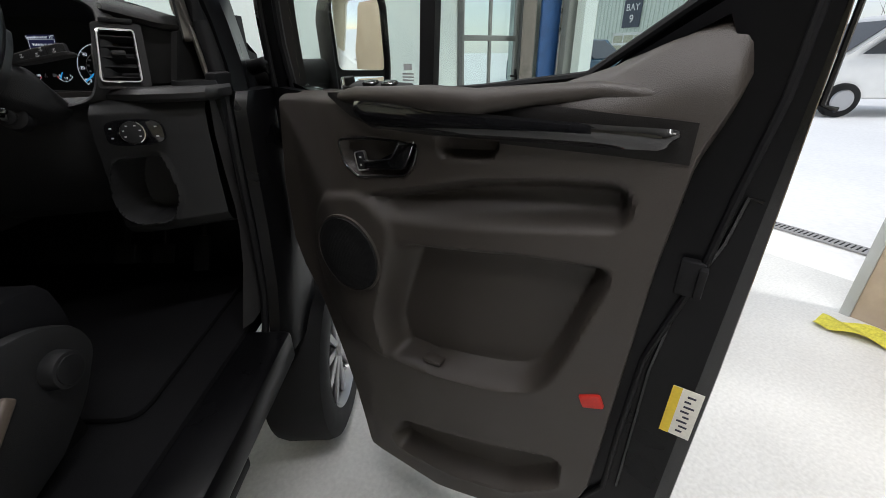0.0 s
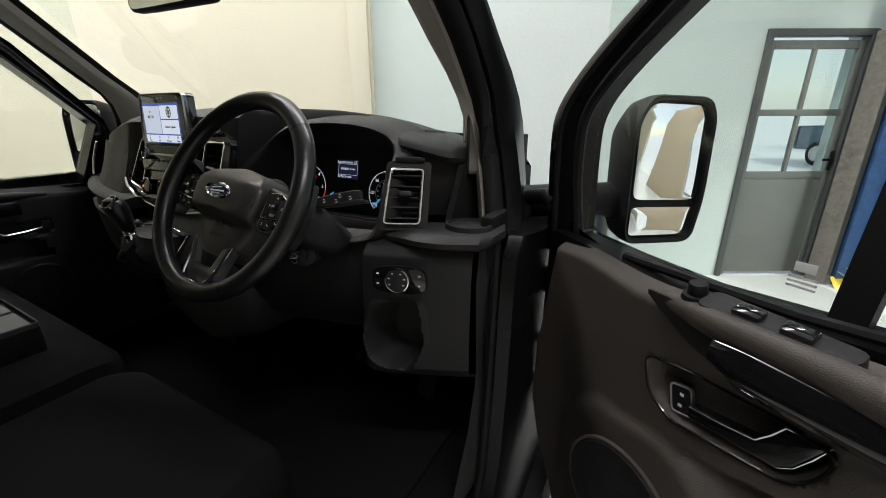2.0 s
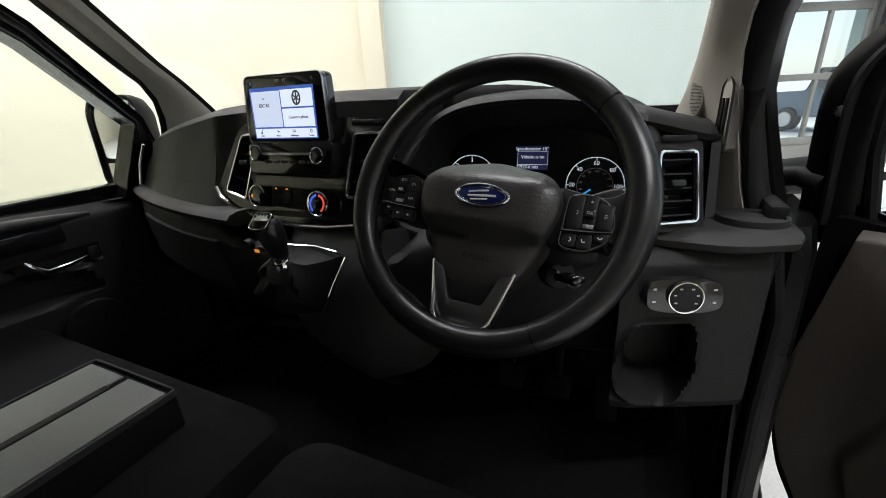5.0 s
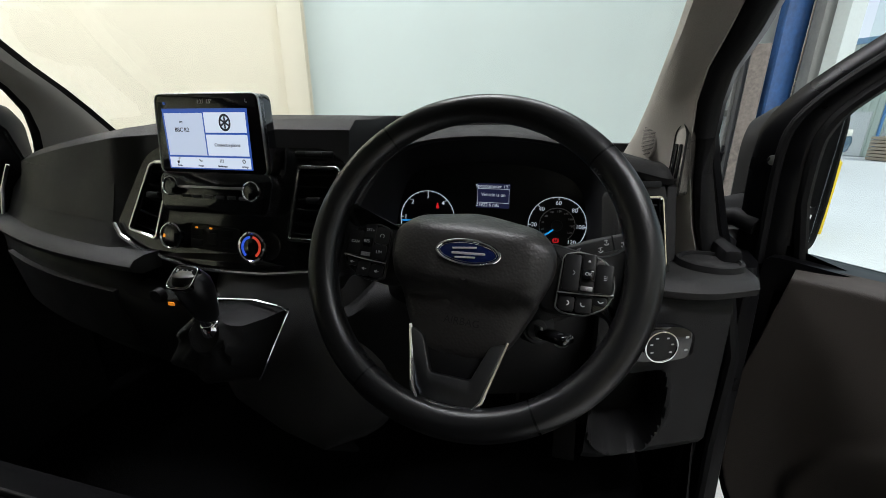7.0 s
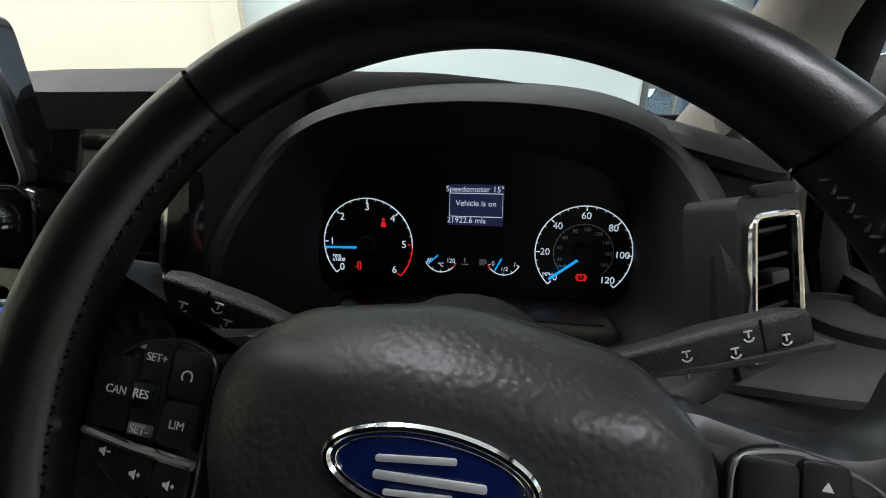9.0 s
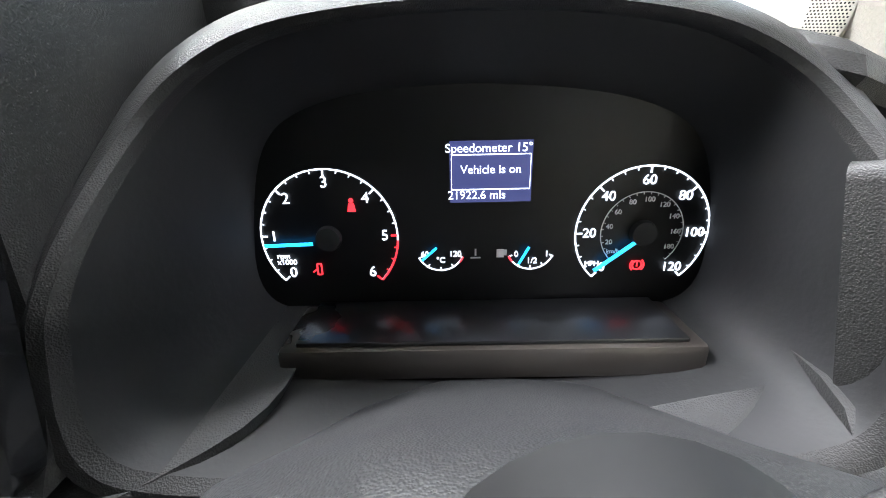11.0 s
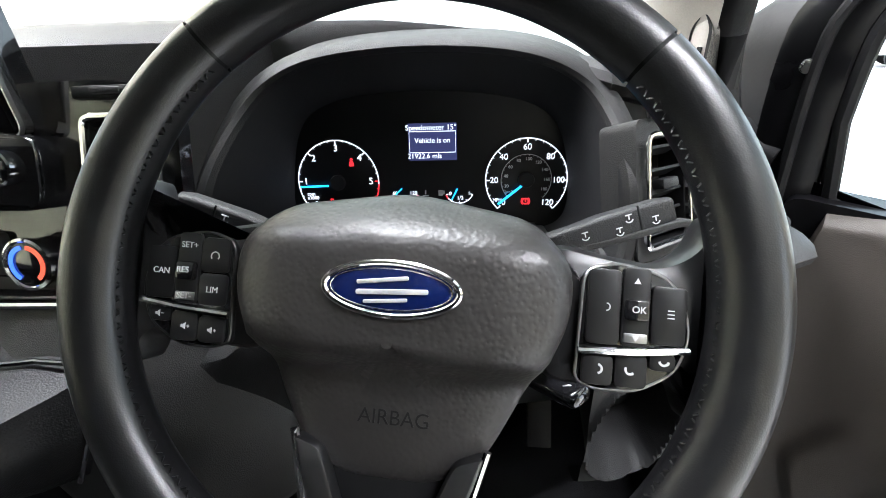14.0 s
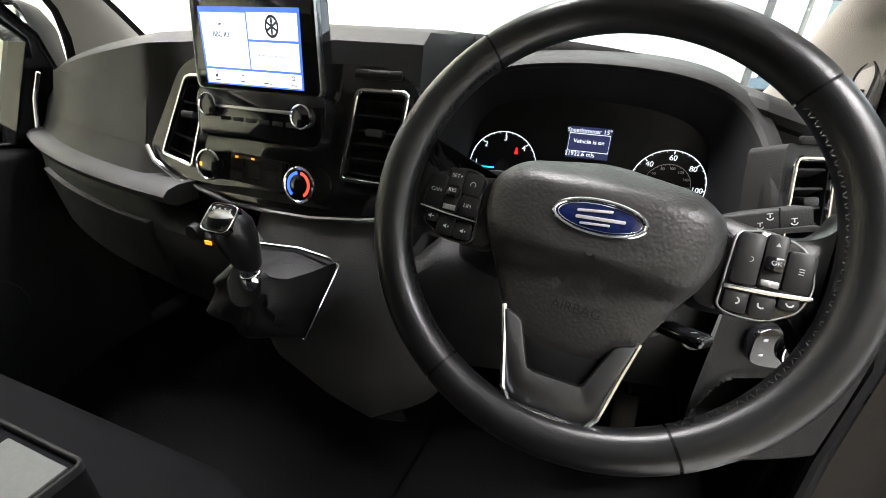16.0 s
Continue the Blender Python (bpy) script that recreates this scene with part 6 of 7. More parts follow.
def frame_loft(outer, inner, z0, z1, e):
    out = []
    for (a, b), (c, d) in zip(outer, inner):
        m = Vector((c - a, d - b)).normalized() * e
        out.append([(a, b, z0), (a, b, z1 - e), (a + m[0], b + m[1], z1), ((a + c) / 2, (b + d) / 2, z1 + 0.004), (c - m[0], d - m[1], z1), (c, d, z1 - e), (c, d, z0)])
    return rings(out, True, True, True)


def dense(p, n=4):
    out = []
    for a, b in zip(p, p[1:]):
        out += [(a[0] + (b[0] - a[0]) * i / n, a[1] + (b[1] - a[1]) * i / n) for i in range(n)]
    return out + [p[-1]]


def soft_path(p):
    for _ in range(2):
        p = [p[0]] + [((a[0] * k + b[0] * (1 - k)), (a[1] * k + b[1] * (1 - k))) for a, b in zip(p, p[1:]) for k in (0.75, 0.25)] + [p[-1]]
    return p


part("window_frame", frame_loft(soft_path(FO), soft_path(FI), -0.11, -0.045, 0.012), SHUT, door, "black painted window frame")
part("frame_seal", tube([(x, y, -0.055) for x, y in [(0.16, 1.132), (0.09, 1.128), (0.02, 1.133), (-0.022, 1.155)] + soft_path(FI)[4:]], 0.010, 8), RUBBER, door, "black rubber glass channel")
part("seal_bead", tube([((a + c) / 2, (b + d) / 2, -0.040) for (a, b), (c, d) in zip(soft_path(FO), soft_path(FI))], 0.007, 8), RUBBER, door, "black rubber frame seal")
part("corner_panel", plate(rounded([(-0.10, 1.10), (0.17, 1.11), (0.05, 1.130), (-0.012, 1.150), (-0.105, 1.20)], 0.01, 3), -0.11, -0.05, 0.006), PAINT, door)
part("glass_divider", xform(box(0.034, 0.66, 0.02), pose(0.376 + 0.025, 1.46, -0.07, 0, 0, -3.5)), RUBBER, door, "black window divider bar")
part("sill_strip", tube([(0.10, 1.150, -0.045), (0.35, 1.156, -0.045), (0.52, 1.172, -0.050), (0.70, 1.195, -0.055), (0.83, 1.29, -0.065), (0.91, 1.32, -0.07)], 0.008, 8), RUBBER, door, "black rubber window sill strip")
pane = part("window_glass", box(0.94, 0.66, 0.004, (0.45, 1.47, -0.075)), GLASS, door, "clear door window glass", smooth=False)
pane.visible_shadow = False
mk = part("glass_mark", join(box(0.022, 0.012, 0.0005, (0.330, 1.205, -0.0725)), box(0.03, 0.003, 0.0005, (0.330, 1.192, -0.0725)), box(0.03, 0.003, 0.0005, (0.330, 1.186, -0.0725)), box(0.03, 0.003, 0.0005, (0.330, 1.180, -0.0725))), mat("etched_white", (0.5, 0.52, 0.52), 0.8), door, "white etched glass mark")
part("frame_bolt", cyl(0.009, 0.008, 0.006, (-0.090, 1.318, -0.042), seg=20, bevel=0.001), STEEL, door, "steel plug")
for z in (0.72, 1.02):
    part("hinge", join(box(0.09, 0.06, 0.03, (-0.12, z, -0.09), 0.006), cyl(0.012, 0.012, 0.075, (-0.16, z - 0.037, -0.09), (-90, 0, 0))), PAINT, door, "black painted hinge")
part("check_strap", box(0.12, 0.025, 0.012, (-0.14, 0.88, -0.07), 0.003), STEEL, door, "steel check strap")
part("cable_boot", tube([(-0.09, 1.20, -0.05), (-0.13, 1.21, -0.06), (-0.18, 1.20, -0.05)], 0.018, 10), RUBBER, door, "black rubber cable boot")

# outside mirror on the driver's door
def mirror_unit(name, label, m, flip=1, reach=0.0):
    t = thing(name, label, "wing mirror", "wing mirrors", at=m)
    sh = rounded([(-0.085, -0.14), (0.075, -0.145), (0.090, -0.05), (0.088, 0.11), (0.070, 0.145), (-0.06, 0.150), (-0.088, 0.10)], 0.03, 5)
    part("shell", rings([[(x * k, y * k, z) for x, y in sh] for k, z in ((0.5, -0.10), (0.8, -0.085), (0.95, -0.05), (1.0, -0.01), (1.0, 0.012), (0.985, 0.018), (0.94, 0.016), (0.92, 0.004))], True, True, False), MATT, t, "black plastic mirror shell")
    g1 = rounded([(-0.07, -0.050), (0.078, -0.055), (0.078, 0.10), (0.062, 0.13), (-0.05, 0.135), (-0.072, 0.10)], 0.02, 4)
    part("mirror_glass", plate(g1, 0.0, 0.008, 0.001), MIRROR, t, "main mirror glass")
    g2 = rounded([(-0.07, -0.125), (0.066, -0.13), (0.076, -0.07), (-0.07, -0.065)], 0.012, 4)
    part("wide_glass", plate(g2, 0.0, 0.008, 0.001, ((0.6, 0.002), (0.2, 0.003))), MIRROR, t, "small wide-angle mirror glass")
    part("back_plate", plate(shrink(sh, 0.006), -0.004, 0.002), DARK, t)
    part("arm", tube([(flip * -0.07, -0.06, -0.05), (flip * -0.11, -0.055, -0.05), (flip * (-0.14 - reach), -0.05, -0.05)], [0.04, 0.034, 0.03], 12), MATT, t, "black plastic mirror arm")
    return t


mirror_unit("wing_mirror", "black wing mirror on the open driver's door", look((1.118, 0.71, 1.235), (1.118 + 0.66, 0.71 - 0.75, 1.235 + 0.02)) @ pose(0, 0, 0, 0, 180, 0) @ Matrix.Scale(1.22, 4), 1, 0.15)

# ---- passenger door and mirror ----
# x runs to the rear of the van, y up, z towards the cab
PM = basis(Vector((-0.82, 0.37, 0)), Vector((0, -1, 0)), Vector((0, 0, 1)), Vector((-1, 0, 0)))
pdoor = thing("passenger_door", "closed passenger door with a grey plastic card", "door", at=PM)
pus, pvs = [float(v) for v in np.linspace(0.0, 1.5, 90)], [float(v) for v in np.linspace(0, 1, 60)]
PSLOT = rounded([(0.30, 0.90), (0.90, 0.90), (0.95, 0.98), (0.90, 1.02), (0.45, 1.0), (0.34, 0.97)], 0.02)
PBOWL = rounded([(0.28, 0.985), (0.46, 0.965), (0.50, 1.03), (0.30, 1.04)], 0.02)


def pcard(u, v):
    z = 0.52 + v * (0.60 + 0.045 * math.sin(u * 1.6))
    w = -0.03 - 0.05 * float(step(u, 0.1, 0.35)) + 0.04 * float(step(-sd(np.array(u), np.array(z), PSLOT), 0, 0.012)) + 0.02 * float(step(-sd(np.array(u), np.array(z), PBOWL), 0, 0.01))
    return (u, z, w + 0.03 * math.exp(-((1 - v) / 0.03) ** 2))


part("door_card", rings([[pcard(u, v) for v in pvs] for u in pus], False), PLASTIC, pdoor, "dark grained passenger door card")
part("gloss_trim", thick(sheet([float(v) for v in np.linspace(0.36, 0.95, 16)], [0.0, 0.5, 1.0], lambda u, t: (u, 1.062 + 0.045 * t - 0.012 * (u - 0.36), -0.092 - 0.006 * math.sin(math.pi * t))), 0.008), GLOSS, pdoor, "gloss black trim blade")
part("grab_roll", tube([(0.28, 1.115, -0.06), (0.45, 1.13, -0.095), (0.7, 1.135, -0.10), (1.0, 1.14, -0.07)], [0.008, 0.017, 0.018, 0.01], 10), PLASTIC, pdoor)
ph = part("door_handle", tube([(0.32, 1.005, -0.075), (0.37, 1.0, -0.088), (0.42, 0.998, -0.09), (0.445, 1.02, -0.09), (0.455, 1.035, -0.085)], [0.004, 0.007, 0.008, 0.008, 0.005], 10), CHROME, pdoor, "bright silver inner handle")
part("lock_button", box(0.026, 0.038, 0.008, (0.305, 1.01, -0.075), 0.004), MATT, pdoor, "black lock button")
part("speaker_grille", cyl(0.085, 0.08, 0.01, (0.36, 0.80, -0.085), (180, 0, 0), 40), MATT, pdoor, "round dark speaker grille")
part("door_shell", box(1.55, 0.66, 0.05, (0.72, 0.84, 0.05), 0.01), PAINT, pdoor, "black painted door shell")
PF = [(-0.02, 1.10), (0.04, 1.36), (0.24, 1.60), (0.42, 1.74), (0.60, 1.83), (1.40, 1.84), (1.52, 1.60), (1.55, 1.2), (0.9, 1.13)]
PI = [(0.16, 1.13), (0.07, 1.34), (0.27, 1.55), (0.45, 1.675), (0.62, 1.755), (1.34, 1.76), (1.44, 1.58), (1.46, 1.22), (0.9, 1.165)]
part("window_frame", frame_loft(dense(PF + PF[:1], 3), dense(PI + PI[:1], 3), 0.05, -0.02, 0.008), PAINT, pdoor, "black window frame")
part("glass_divider", xform(box(0.03, 0.62, 0.02), pose(0.47, 1.41, 0.02, 0, 0, 7)), RUBBER, pdoor, "black window divider bar")
pg = part("window_glass", box(1.45, 0.66, 0.004, (0.76, 1.45, 0.03)), GLASS, pdoor, "clear passenger window", smooth=False)
pg.visible_shadow = False
for x in (0.44, 0.55):
    part("glass_mark", join(box(0.024, 0.012, 0.0005, (x, 1.205, 0.0265)), box(0.03, 0.003, 0.0005, (x, 1.19, 0.0265)), box(0.03, 0.003, 0.0005, (x, 1.183, 0.0265)), box(0.03, 0.003, 0.0005, (x, 1.176, 0.0265))), mat("etched_mark", (0.35, 0.38, 0.36), 0.8), pdoor, "etched glass mark")
mirror_unit("wing_mirror", "black wing mirror beyond the passenger window", look((-0.93, 0.325, 1.285), (-0.93 + 0.40, 0.325 - 0.92, 1.285 + 0.05)) @ pose(0, 0, 0, 0, 180, 0), -1)

# rear-view mirror on the windscreen
rv = thing("rear_view_mirror", "black rear-view mirror under the windscreen header", "mirror", at=look((0.21, 0.10, 1.618), (0.30, -0.9, 1.60)) @ pose(0, 0, 0, 0, 180, 0))
ro = rounded([(-0.135, -0.036), (0.135, -0.036), (0.125, 0.040), (-0.125, 0.040)], 0.03, 5)
part("housing", rings([[(x * k, y * k, z) for x, y in ro] for k, z in ((0.5, -0.04), (0.85, -0.032), (1.0, -0.01), (1.0, 0.004), (0.96, 0.007))], True, True, True), MATT, rv)
part("mirror_glass", plate(shrink(ro, 0.006), 0.004, 0.008, 0.001), MIRROR, rv, "mirror glass")
part("stem", tube([(0, 0, -0.03), (0, 0.09, -0.06), (0, 0.20, -0.12)], 0.014, 10), MATT, rv)

# ---- seats ----
def pad(w, d, h, crown=0.02, n=20, bolster=0.0, lip=0.0):
    """A stuffed cushion: a soft-edged slab whose top swells, with raised side bolsters and a rolled front lip."""
    loops = []
    for k, z in ((0.90, 0.0), (0.985, 0.02), (1.0, 0.05), (1.0, h * 0.6), (0.985, h * 0.85), (0.95, h * 0.96), (0.88, h), (0.7, h), (0.45, h), (0.2, h), (0.03, h)):
        lp = []
        for x, y in rounded([(-w / 2, -d / 2), (w / 2, -d / 2), (w / 2, d / 2), (-w / 2, d / 2)], 0.07, 8):
            X, Y = x * k, y * k
            top = z >= h * 0.8
            zz = z + (crown * (1 - (2 * X / w) ** 2) * (1 - (2 * Y / d) ** 2) + bolster * (abs(2 * X / w) ** 3) * 0.9 - lip * float(step(Y / d, 0.25, 0.5))) * (1 if top else 0)
            lp.append((X, Y, zz))
        loops.append(lp)
    return rings(loops, True, True, True)


def seat(name, label, x0, x1, yfront, ztop, back=True):
    t = thing(name, label, "seat", "cab seats")
    cx, w = (x0 + x1) / 2, x1 - x0
    part("cushion", xform(pad(w, 0.50, 0.15, 0.012, bolster=0.025, lip=0.02), pose(cx, yfront - 0.25, ztop - 0.15, 3, 0, 0)), CLOTH, t, "black woven cloth cushion")
    part("cushion_piping", tube([(cx - w / 2 + 0.05, yfront - 0.46, ztop - 0.005), (cx - w / 2 + 0.045, yfront - 0.2, ztop + 0.006), (cx - w / 2 + 0.06, yfront - 0.05, ztop - 0.004), (cx, yfront - 0.018, ztop - 0.012), (cx + w / 2 - 0.06, yfront - 0.05, ztop - 0.004), (cx + w / 2 - 0.045, yfront - 0.2, ztop + 0.006), (cx + w / 2 - 0.05, yfront - 0.46, ztop - 0.005)], 0.0022, 6), GREY_PLASTIC, t, "grey seam piping")
    if back:
        part("backrest", xform(pad(w, 0.62, 0.13, 0.012, bolster=0.03), pose(cx, yfront - 0.62, ztop + 0.28, 80, 0, 0)), CLOTH, t, "black woven cloth backrest")
        part("headrest", xform(pad(w * 0.52, 0.17, 0.09, 0.01), pose(cx, yfront - 0.74, ztop + 0.70, 82, 0, 0)), CLOTH, t, "black cloth headrest")
    part("base", box(w * 0.86, 0.44, ztop - 0.15 - 0.525, (cx, yfront - 0.28, (ztop - 0.15 + 0.525) / 2), 0.02), DARK, t, "black plastic seat base")
    return t


ds = seat("driver_seat", "black cloth driver seat with a moulded side panel", 0.20, 0.70, -0.085, 0.872)
ds.matrix_world = pose(-0.03, 0, -0.025)
sidep = rounded([(0.10, 0.60), (0.40, 0.575), (0.50, 0.60), (0.58, 0.66), (0.64, 0.74), (0.62, 0.80), (0.55, 0.84), (0.40, 0.86), (0.10, 0.86)], 0.03, 4)
vp = part("side_panel", xform(plate(sidep, 0.0, 0.03, 0.008), basis(Vector((0.690, -0.75, 0.0)), Vector((0, 1, 0)), Vector((0, 0, 1)), Vector((1, 0, 0)))), PLASTIC, ds, "black moulded seat side panel")
part("recline_wheel", cyl(0.036, 0.033, 0.03, (0.715, -0.200, 0.752), (0, 90, 0), 40, 0.003), PLASTIC, vp, "round seat adjuster wheel")
part("wheel_cap", cyl(0.027, 0.026, 0.006, (0.742, -0.200, 0.752), (0, 90, 0), 40, 0.001), MATT, vp)
part("height_lever", xform(box(0.014, 0.11, 0.024, (0, 0, 0), 0.007, 3), pose(0.726, -0.325, 0.735, 42, 0, 0)), mat("brown_lever", (0.09, 0.07, 0.055), 0.5), vp, "brown height lever")
ps = seat("passenger_seat", "black cloth double passenger seat", -0.80, 0.13, -0.088, 0.862)
part("centre_seam", tube([(-0.30, -0.10, 0.846), (-0.30, -0.3, 0.878), (-0.30, -0.5, 0.872)], 0.003, 6), DARK, ps)
tray = thing("console_tray", "folded seat-back tray with grey tops and a black strap", "tray", at=pose(-0.128, -0.37, 0.872, 0, 0, 0))
part("tray_body", box(0.235, 0.36, 0.075, (0, 0.0, 0.035), 0.012, 3), CLOTH, tray, "black cloth tray side")
for sx in (-1, 1):
    part("tray_top", box(0.100, 0.335, 0.006, (sx * 0.058, 0, 0.074), 0.002), TAN, tray, "grey plastic tray top")
part("strap", box(0.016, 0.30, 0.008, (0.0, -0.01, 0.075), 0.002), DARK, tray, "black strap")
part("tray_rim", xform(frame_ring(rounded([(-0.1175, -0.18), (0.1175, -0.18), (0.1175, 0.18), (-0.1175, 0.18)], 0.012), 0.004, 0.066, 0.078, 0.001), pose(0, 0, 0)), GREY_PLASTIC, tray)
part("tray_cup", join(cyl(0.034, 0.034, 0.03, (-0.045, -0.10, 0.06), seg=28)), DARK, tray)
for y, z in ((-0.45, 0.868), (-0.505, 0.845)):
    bk = thing("seat_belt_buckle", "seat belt buckle with a red release button", "buckle", "belt buckles", at=pose(0.155, y, z, -20, 0, 10))
    part("buckle_body", box(0.026, 0.03, 0.075, (0, 0, -0.03), 0.006), DARK, bk)
    part("release_button", box(0.034, 0.022, 0.014, (0, 0, 0.012), 0.003), RED, bk, "red release button")
pdl = thing("pedals", "black rubber foot pedals under the dash", "pedal")
for i, (x, w, h) in enumerate(((0.62, 0.05, 0.11), (0.50, 0.065, 0.06), (0.38, 0.065, 0.06))):
    part("pedal_pad", xform(box(w, 0.012, h, bevel=0.004), pose(x, 0.40, 0.66, -30, 0, 0)), RUBBER, pdl, "ribbed rubber pedal pad")
    part("pedal_arm", tube([(x, 0.41, 0.67), (x, 0.48, 0.78), (x, 0.52, 0.95)], 0.009, 8), DARK, pdl)
fm = thing("floor_mat", "black rubber floor mat in the footwell", "floor mat", at=pose(0.45, 0.16, 0.528))
part("mat_sheet", plate(rounded([(-0.28, -0.30), (0.28, -0.30), (0.26, 0.30), (-0.22, 0.30)], 0.05), 0, 0.012, 0.004), CARPET, fm)

# ---- the yard outside ----
FA = radians(-61)
FB = basis(Vector((9.62, 20.45, GZ)), Vector((math.cos(FA), math.sin(FA), 0)), Vector((-math.sin(FA), math.cos(FA), 0)), Vector((0, 0, 1))) @ Matrix.Scale(0.72, 4)
unit = thing("industrial_unit", "pale green clad industrial unit with roller door and bay sign", "building", at=FB)
part("wall", join(box(2.0, 0.2, 5.2, (-1.0, 0.1, 2.6)), box(2.0, 0.2, 5.2, (4.2, 0.1, 2.6)), box(3.2, 0.2, 2.2, (1.6, 0.1, 4.1))), GREEN, unit, "pale green cladding", smooth=False)
for i in range(26):
    x = -2.0 + i * 0.28
    z0 = 0.0 if x < 0 or x > 3.2 else 3.0
    part("rib", box(0.06, 0.05, 5.2 - z0, (x, -0.02, (5.2 + z0) / 2)), GREEN, unit)
part("side_wall", box(0.2, 9.0, 5.2, (5.3, 4.6, 2.6)), WHITE, unit, "white clad side wall")
part("roof", box(7.6, 9.5, 0.25, (1.6, 4.5, 5.3)), mat("blue_roof_edge", (0.2, 0.35, 0.5), 0.5), unit, "blue edged roof")
part("downpipe", tube([(5.16, -0.1, 5.2), (5.16, -0.1, 0)], 0.06, 10), mat("blue_pipe", (0.1, 0.25, 0.5), 0.5), unit, "blue downpipe")
rd = part("roller_door", box(3.2, 0.06, 3.0, (1.6, 0.12, 1.5)), WHITE, unit, "white sectional door with window panels")
for i in range(4):
    for j in range(4):
        part("door_pane", box(0.68, 0.02, 0.42, (0.45 + 0.77 * i, 0.08, 0.95 + 0.56 * j)), mat("dull_pane", (0.45, 0.45, 0.33), 0.3) if i + j == 0 else bpy.data.materials["dull_pane"], rd)
part("side_door", box(0.95, 0.05, 2.1, (4.2, -0.03, 1.05)), WHITE, unit, "white side door")


def bay(name, m, num):
    s = thing(name, "dark slate bay number sign on the cladding", "sign", "bay signs", at=m)
    part("board", box(1.25, 0.04, 1.5, (0, 0, 0)), SLATE, s, smooth=False)
    words("BAY", 0.52, WHITE, s, pose(0, -0.025, 0.32, 90, 0, 0))
    words(num, 0.62, WHITE, s, pose(0, -0.025, -0.30, 90, 0, 0))


bay("bay_sign", FB @ pose(1.35, -0.08, 4.0), "9")
bay("bay_sign", FB @ pose(5.42, 1.4, 4.2, 0, 0, 90), "12")


def car(name, label, m, paint, L, W, prof, glass_prof, cat):
    t = thing(name, label, cat, at=m)
    body = rings([[(x, s * W / 2 * k, z) for x, z in prof] for s, k in ((-1, 0.9), (-1, 1.0), (1, 1.0), (1, 0.9))], True, True, True)
    bmesh.ops.bevel(body, geom=body.edges[:], offset=0.03, segments=2, affect="EDGES")
    part("body", body, paint, t)
    for s in (-1, 1):
        gl = [(x, s * (W / 2 + 0.004), z) for x, z in glass_prof]
        part("side_window", thick(rings([gl[:2], [gl[3], gl[2]]], False), 0.01), DARKGLASS, t)
        for x in (prof[0][0] + 0.85, prof[0][0] + L - 0.9):
            wh = part("wheel", xform(cyl(0.36, 0.36, 0.24, seg=28, bevel=0.03), pose(x, s * (W / 2 - 0.12) - 0.12, 0.36, -90, 0, 0)), RUBBER, t)
            part("wheel_rim", xform(cyl(0.23, 0.21, 0.03, seg=24), pose(x, s * (W / 2 - 0.0), 0.36, -90 if s > 0 else 90, 0, 0)), SATIN, wh)
    return t


pk_prof = [(-2.6, 0.45), (2.55, 0.45), (2.62, 0.75), (2.5, 1.05), (1.35, 1.16), (0.55, 1.78), (-1.0, 1.8), (-1.3, 1.2), (-2.6, 1.15)]
pick = car("pickup_truck", "dark blue pickup truck parked in the yard", pose(6.4, 15.2, GZ, 0, 0, -56), CARBLUE, 5.2, 1.85, pk_prof, [(-0.95, 1.22), (1.15, 1.22), (0.5, 1.7), (-0.9, 1.72)], "pickup")
part("grille", box(0.05, 1.1, 0.24, (2.6, 0, 0.9), 0.02), DARK, pick, "dark grille with bright bar")
part("grille_bar", box(0.03, 1.0, 0.06, (2.635, 0, 0.92), 0.01), CHROME, pick)
for s in (-1, 1):
    part("headlight", box(0.10, 0.38, 0.18, (2.54, s * 0.68, 0.98), 0.03), STICKER, pick, "clear headlight")
part("windscreen", thick(rings([[(1.36, -0.8, 1.19), (1.36, 0.8, 1.19)], [(0.6, 0.72, 1.74), (0.6, -0.72, 1.74)][::-1]], False), 0.01), DARKGLASS, pick)
part("number_plate", box(0.02, 0.5, 0.11, (2.63, 0, 0.6)), WHITE, pick)
vn_prof = [(-2.7, 0.4), (2.5, 0.4), (2.6, 0.8), (2.35, 1.15), (1.75, 1.3), (0.95, 2.0), (0.5, 2.1), (-2.65, 2.1), (-2.7, 1.2)]
wv = car("parked_van", "white panel van parked in the bright yard", pose(12.2, 9.3, GZ, 0, 0, 168), WHITE, 5.2, 1.95, vn_prof, [(0.55, 1.3), (1.55, 1.3), (0.95, 1.85), (0.55, 1.88)], "van")
part("windscreen", thick(rings([[(1.78, -0.8, 1.33), (1.78, 0.8, 1.33)], [(1.02, -0.75, 1.95), (1.02, 0.75, 1.95)]], False), 0.01), DARKGLASS, wv)
wv2 = car("parked_van", "white panel van standing behind the pickup bay", pose(16.5, 16.5, GZ, 0, 0, 150), WHITE, 5.2, 1.95, vn_prof, [(0.55, 1.3), (1.55, 1.3), (0.95, 1.85), (0.55, 1.88)], "van")
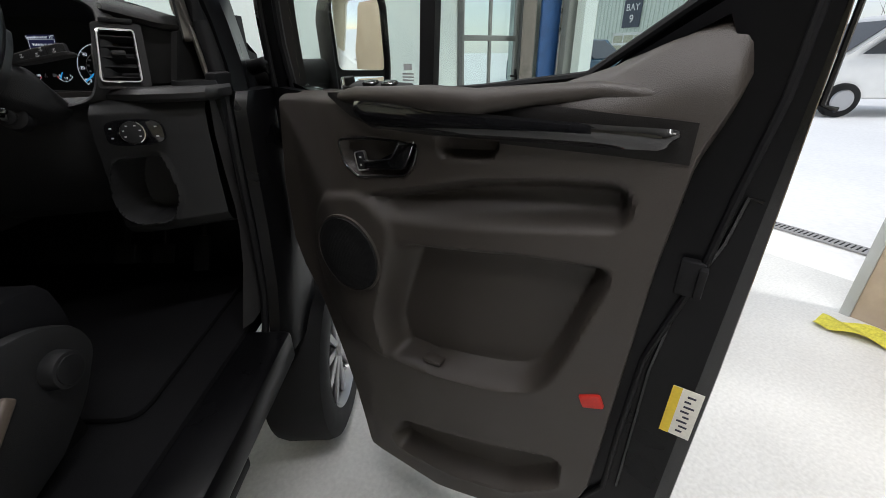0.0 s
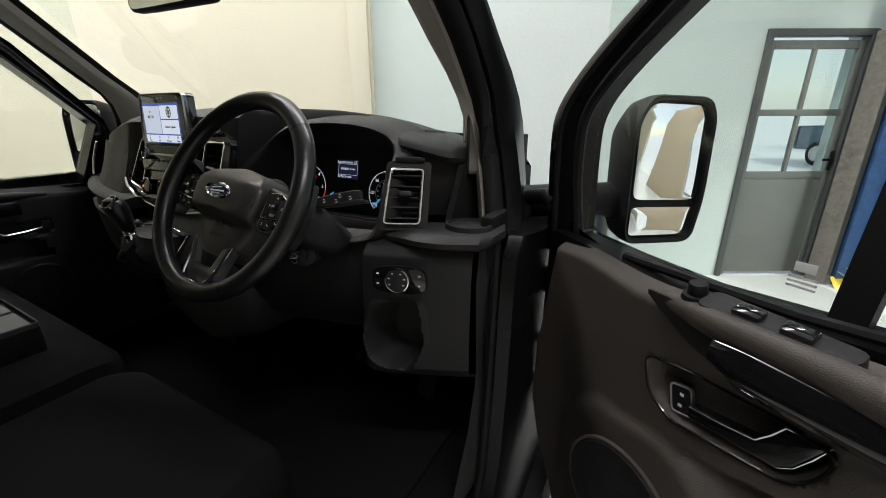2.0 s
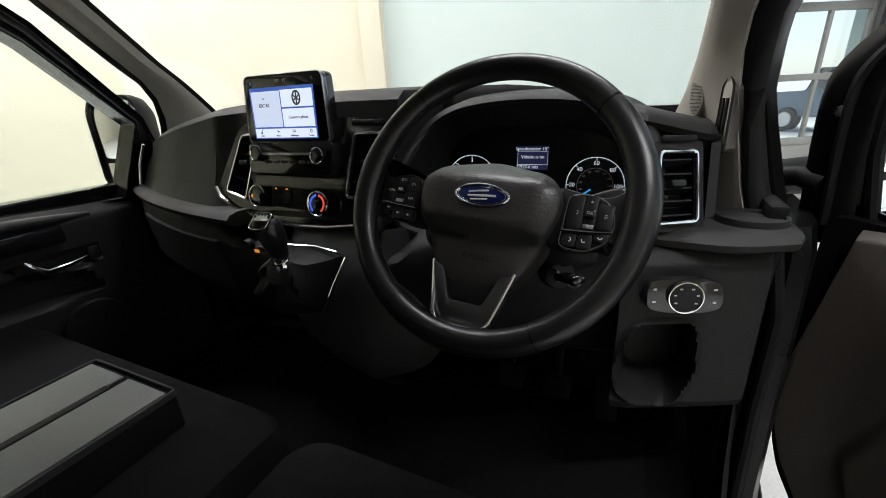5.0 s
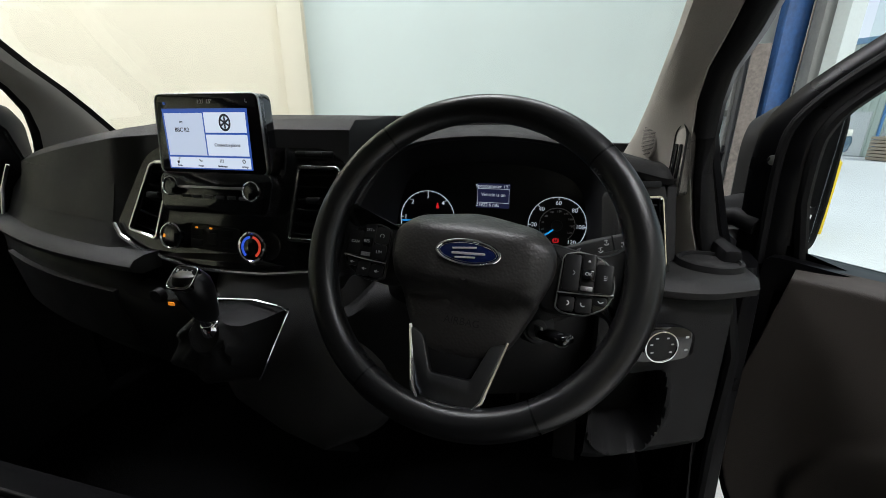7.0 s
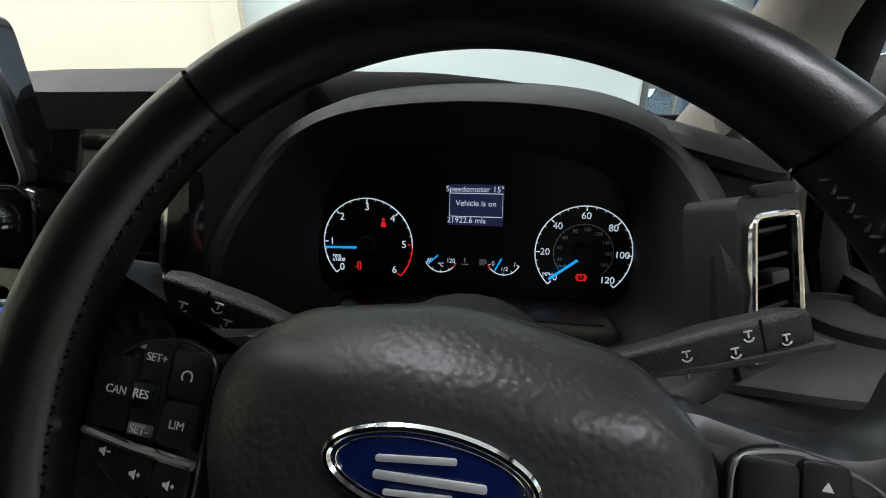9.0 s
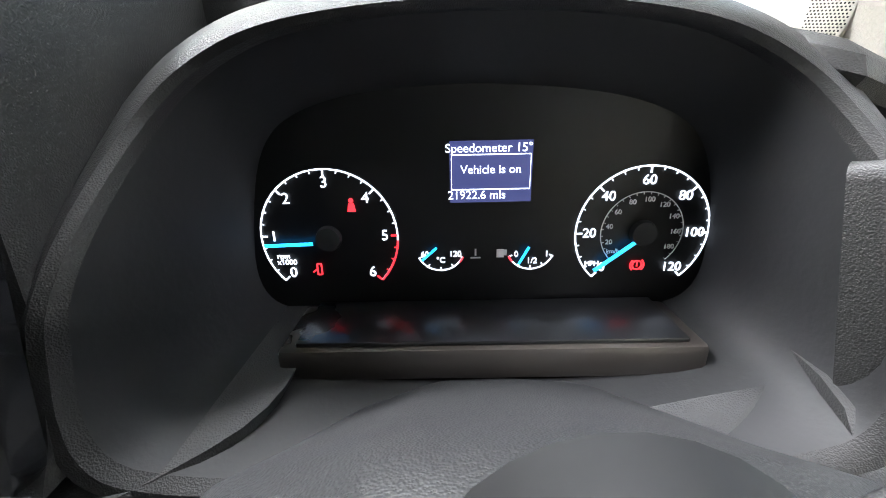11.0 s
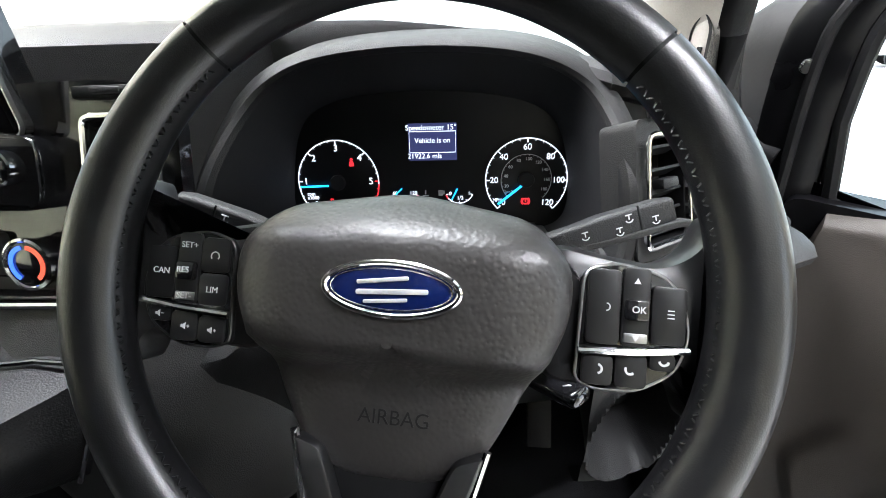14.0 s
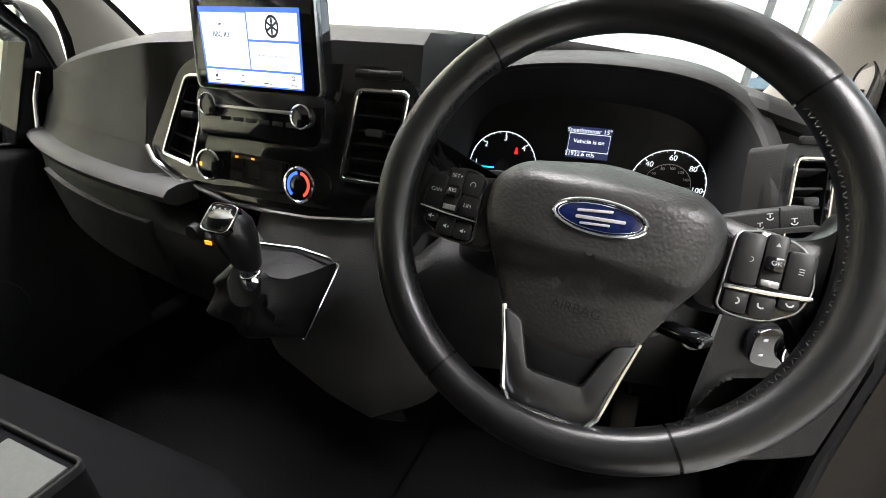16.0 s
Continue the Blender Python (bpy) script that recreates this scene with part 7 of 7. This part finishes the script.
# yellow hoop barrier, drain channel, pallets
hb = thing("hoop_barrier", "yellow painted steel hoop barrier", "barrier", at=pose(4.15, 5.94, GZ))
part("hoop", tube([(0, 0, 0), (0.0, 0.0, 0.95), (-0.02, 0.05, 1.0), (-0.18, 0.35, 1.0), (-0.36, 0.72, 1.0), (-0.38, 0.76, 0.95), (-0.38, 0.76, 0)], 0.03, 10), YELLOW, hb)
dr = thing("drain_channel", "grey slotted drain channel across the doorway", "drain", at=pose(4.55, 2.25, GZ, 0, 0, -62))
part("channel", box(7.0, 0.16, 0.012, (0, 0, -0.002)), mat("drain_grey", (0.3, 0.3, 0.3), 0.7), dr)
slot = box(0.012, 0.10, 0.006)
sme = bpy.data.meshes.new("drain_slot")
slot.to_mesh(sme)
slot.free()
sme.materials.append(DARK)
for i in range(110):
    o = new("drain_slot", sme)
    o.parent, o.location = dr, (-1.9 + 0.035 * i, 0, 0.003)
plt = thing("pallet_stack", "stack of weathered wooden pallets by the unit", "pallets", at=FB @ pose(6.3, -0.9, 0))
for i in range(7):
    part("pallet", box(1.2, 1.0, 0.12, (0, 0, 0.07 + 0.15 * i), 0.01), BEIGE, plt)
for i in range(2):
    cn = thing("traffic_cone", "orange traffic cone in the yard", "cone", "cones", at=FB @ pose(7.4 + 0.9 * i, -1.0, 0))
    part("cone_body", cyl(0.14, 0.03, 0.5, (0, 0, 0.03)), bpy.data.materials["orange_plastic"], cn)
    part("cone_foot", box(0.36, 0.36, 0.03, (0, 0, 0.015)), bpy.data.materials["orange_plastic"], cn)
# bare hedge far off beyond the vans
random.seed(5)
hedge = bmesh.new()
for i in range(260):
    x, y = 24 + random.random() * 14, 12 + random.random() * 12
    h = 2.5 + random.random() * 2.5
    v = [hedge.verts.new(p) for p in ((x, y, GZ), (x + 0.06, y, GZ), (x + random.uniform(-0.5, 0.5), y, h))]
    hedge.faces.new(v)
    for j in range(4):
        z = h * (0.4 + 0.15 * j)
        d = random.uniform(-1, 1)
        hedge.faces.new([hedge.verts.new(p) for p in ((x, y, z), (x, y, z + 0.05), (x + d, y + 0.3, z + 0.7))])
tagged(part("far_hedge", hedge, mat("bare_twigs", (0.16, 0.13, 0.12), 0.9), None, smooth=False), "bare winter hedge beyond the yard", "hedge", kind="stuff")
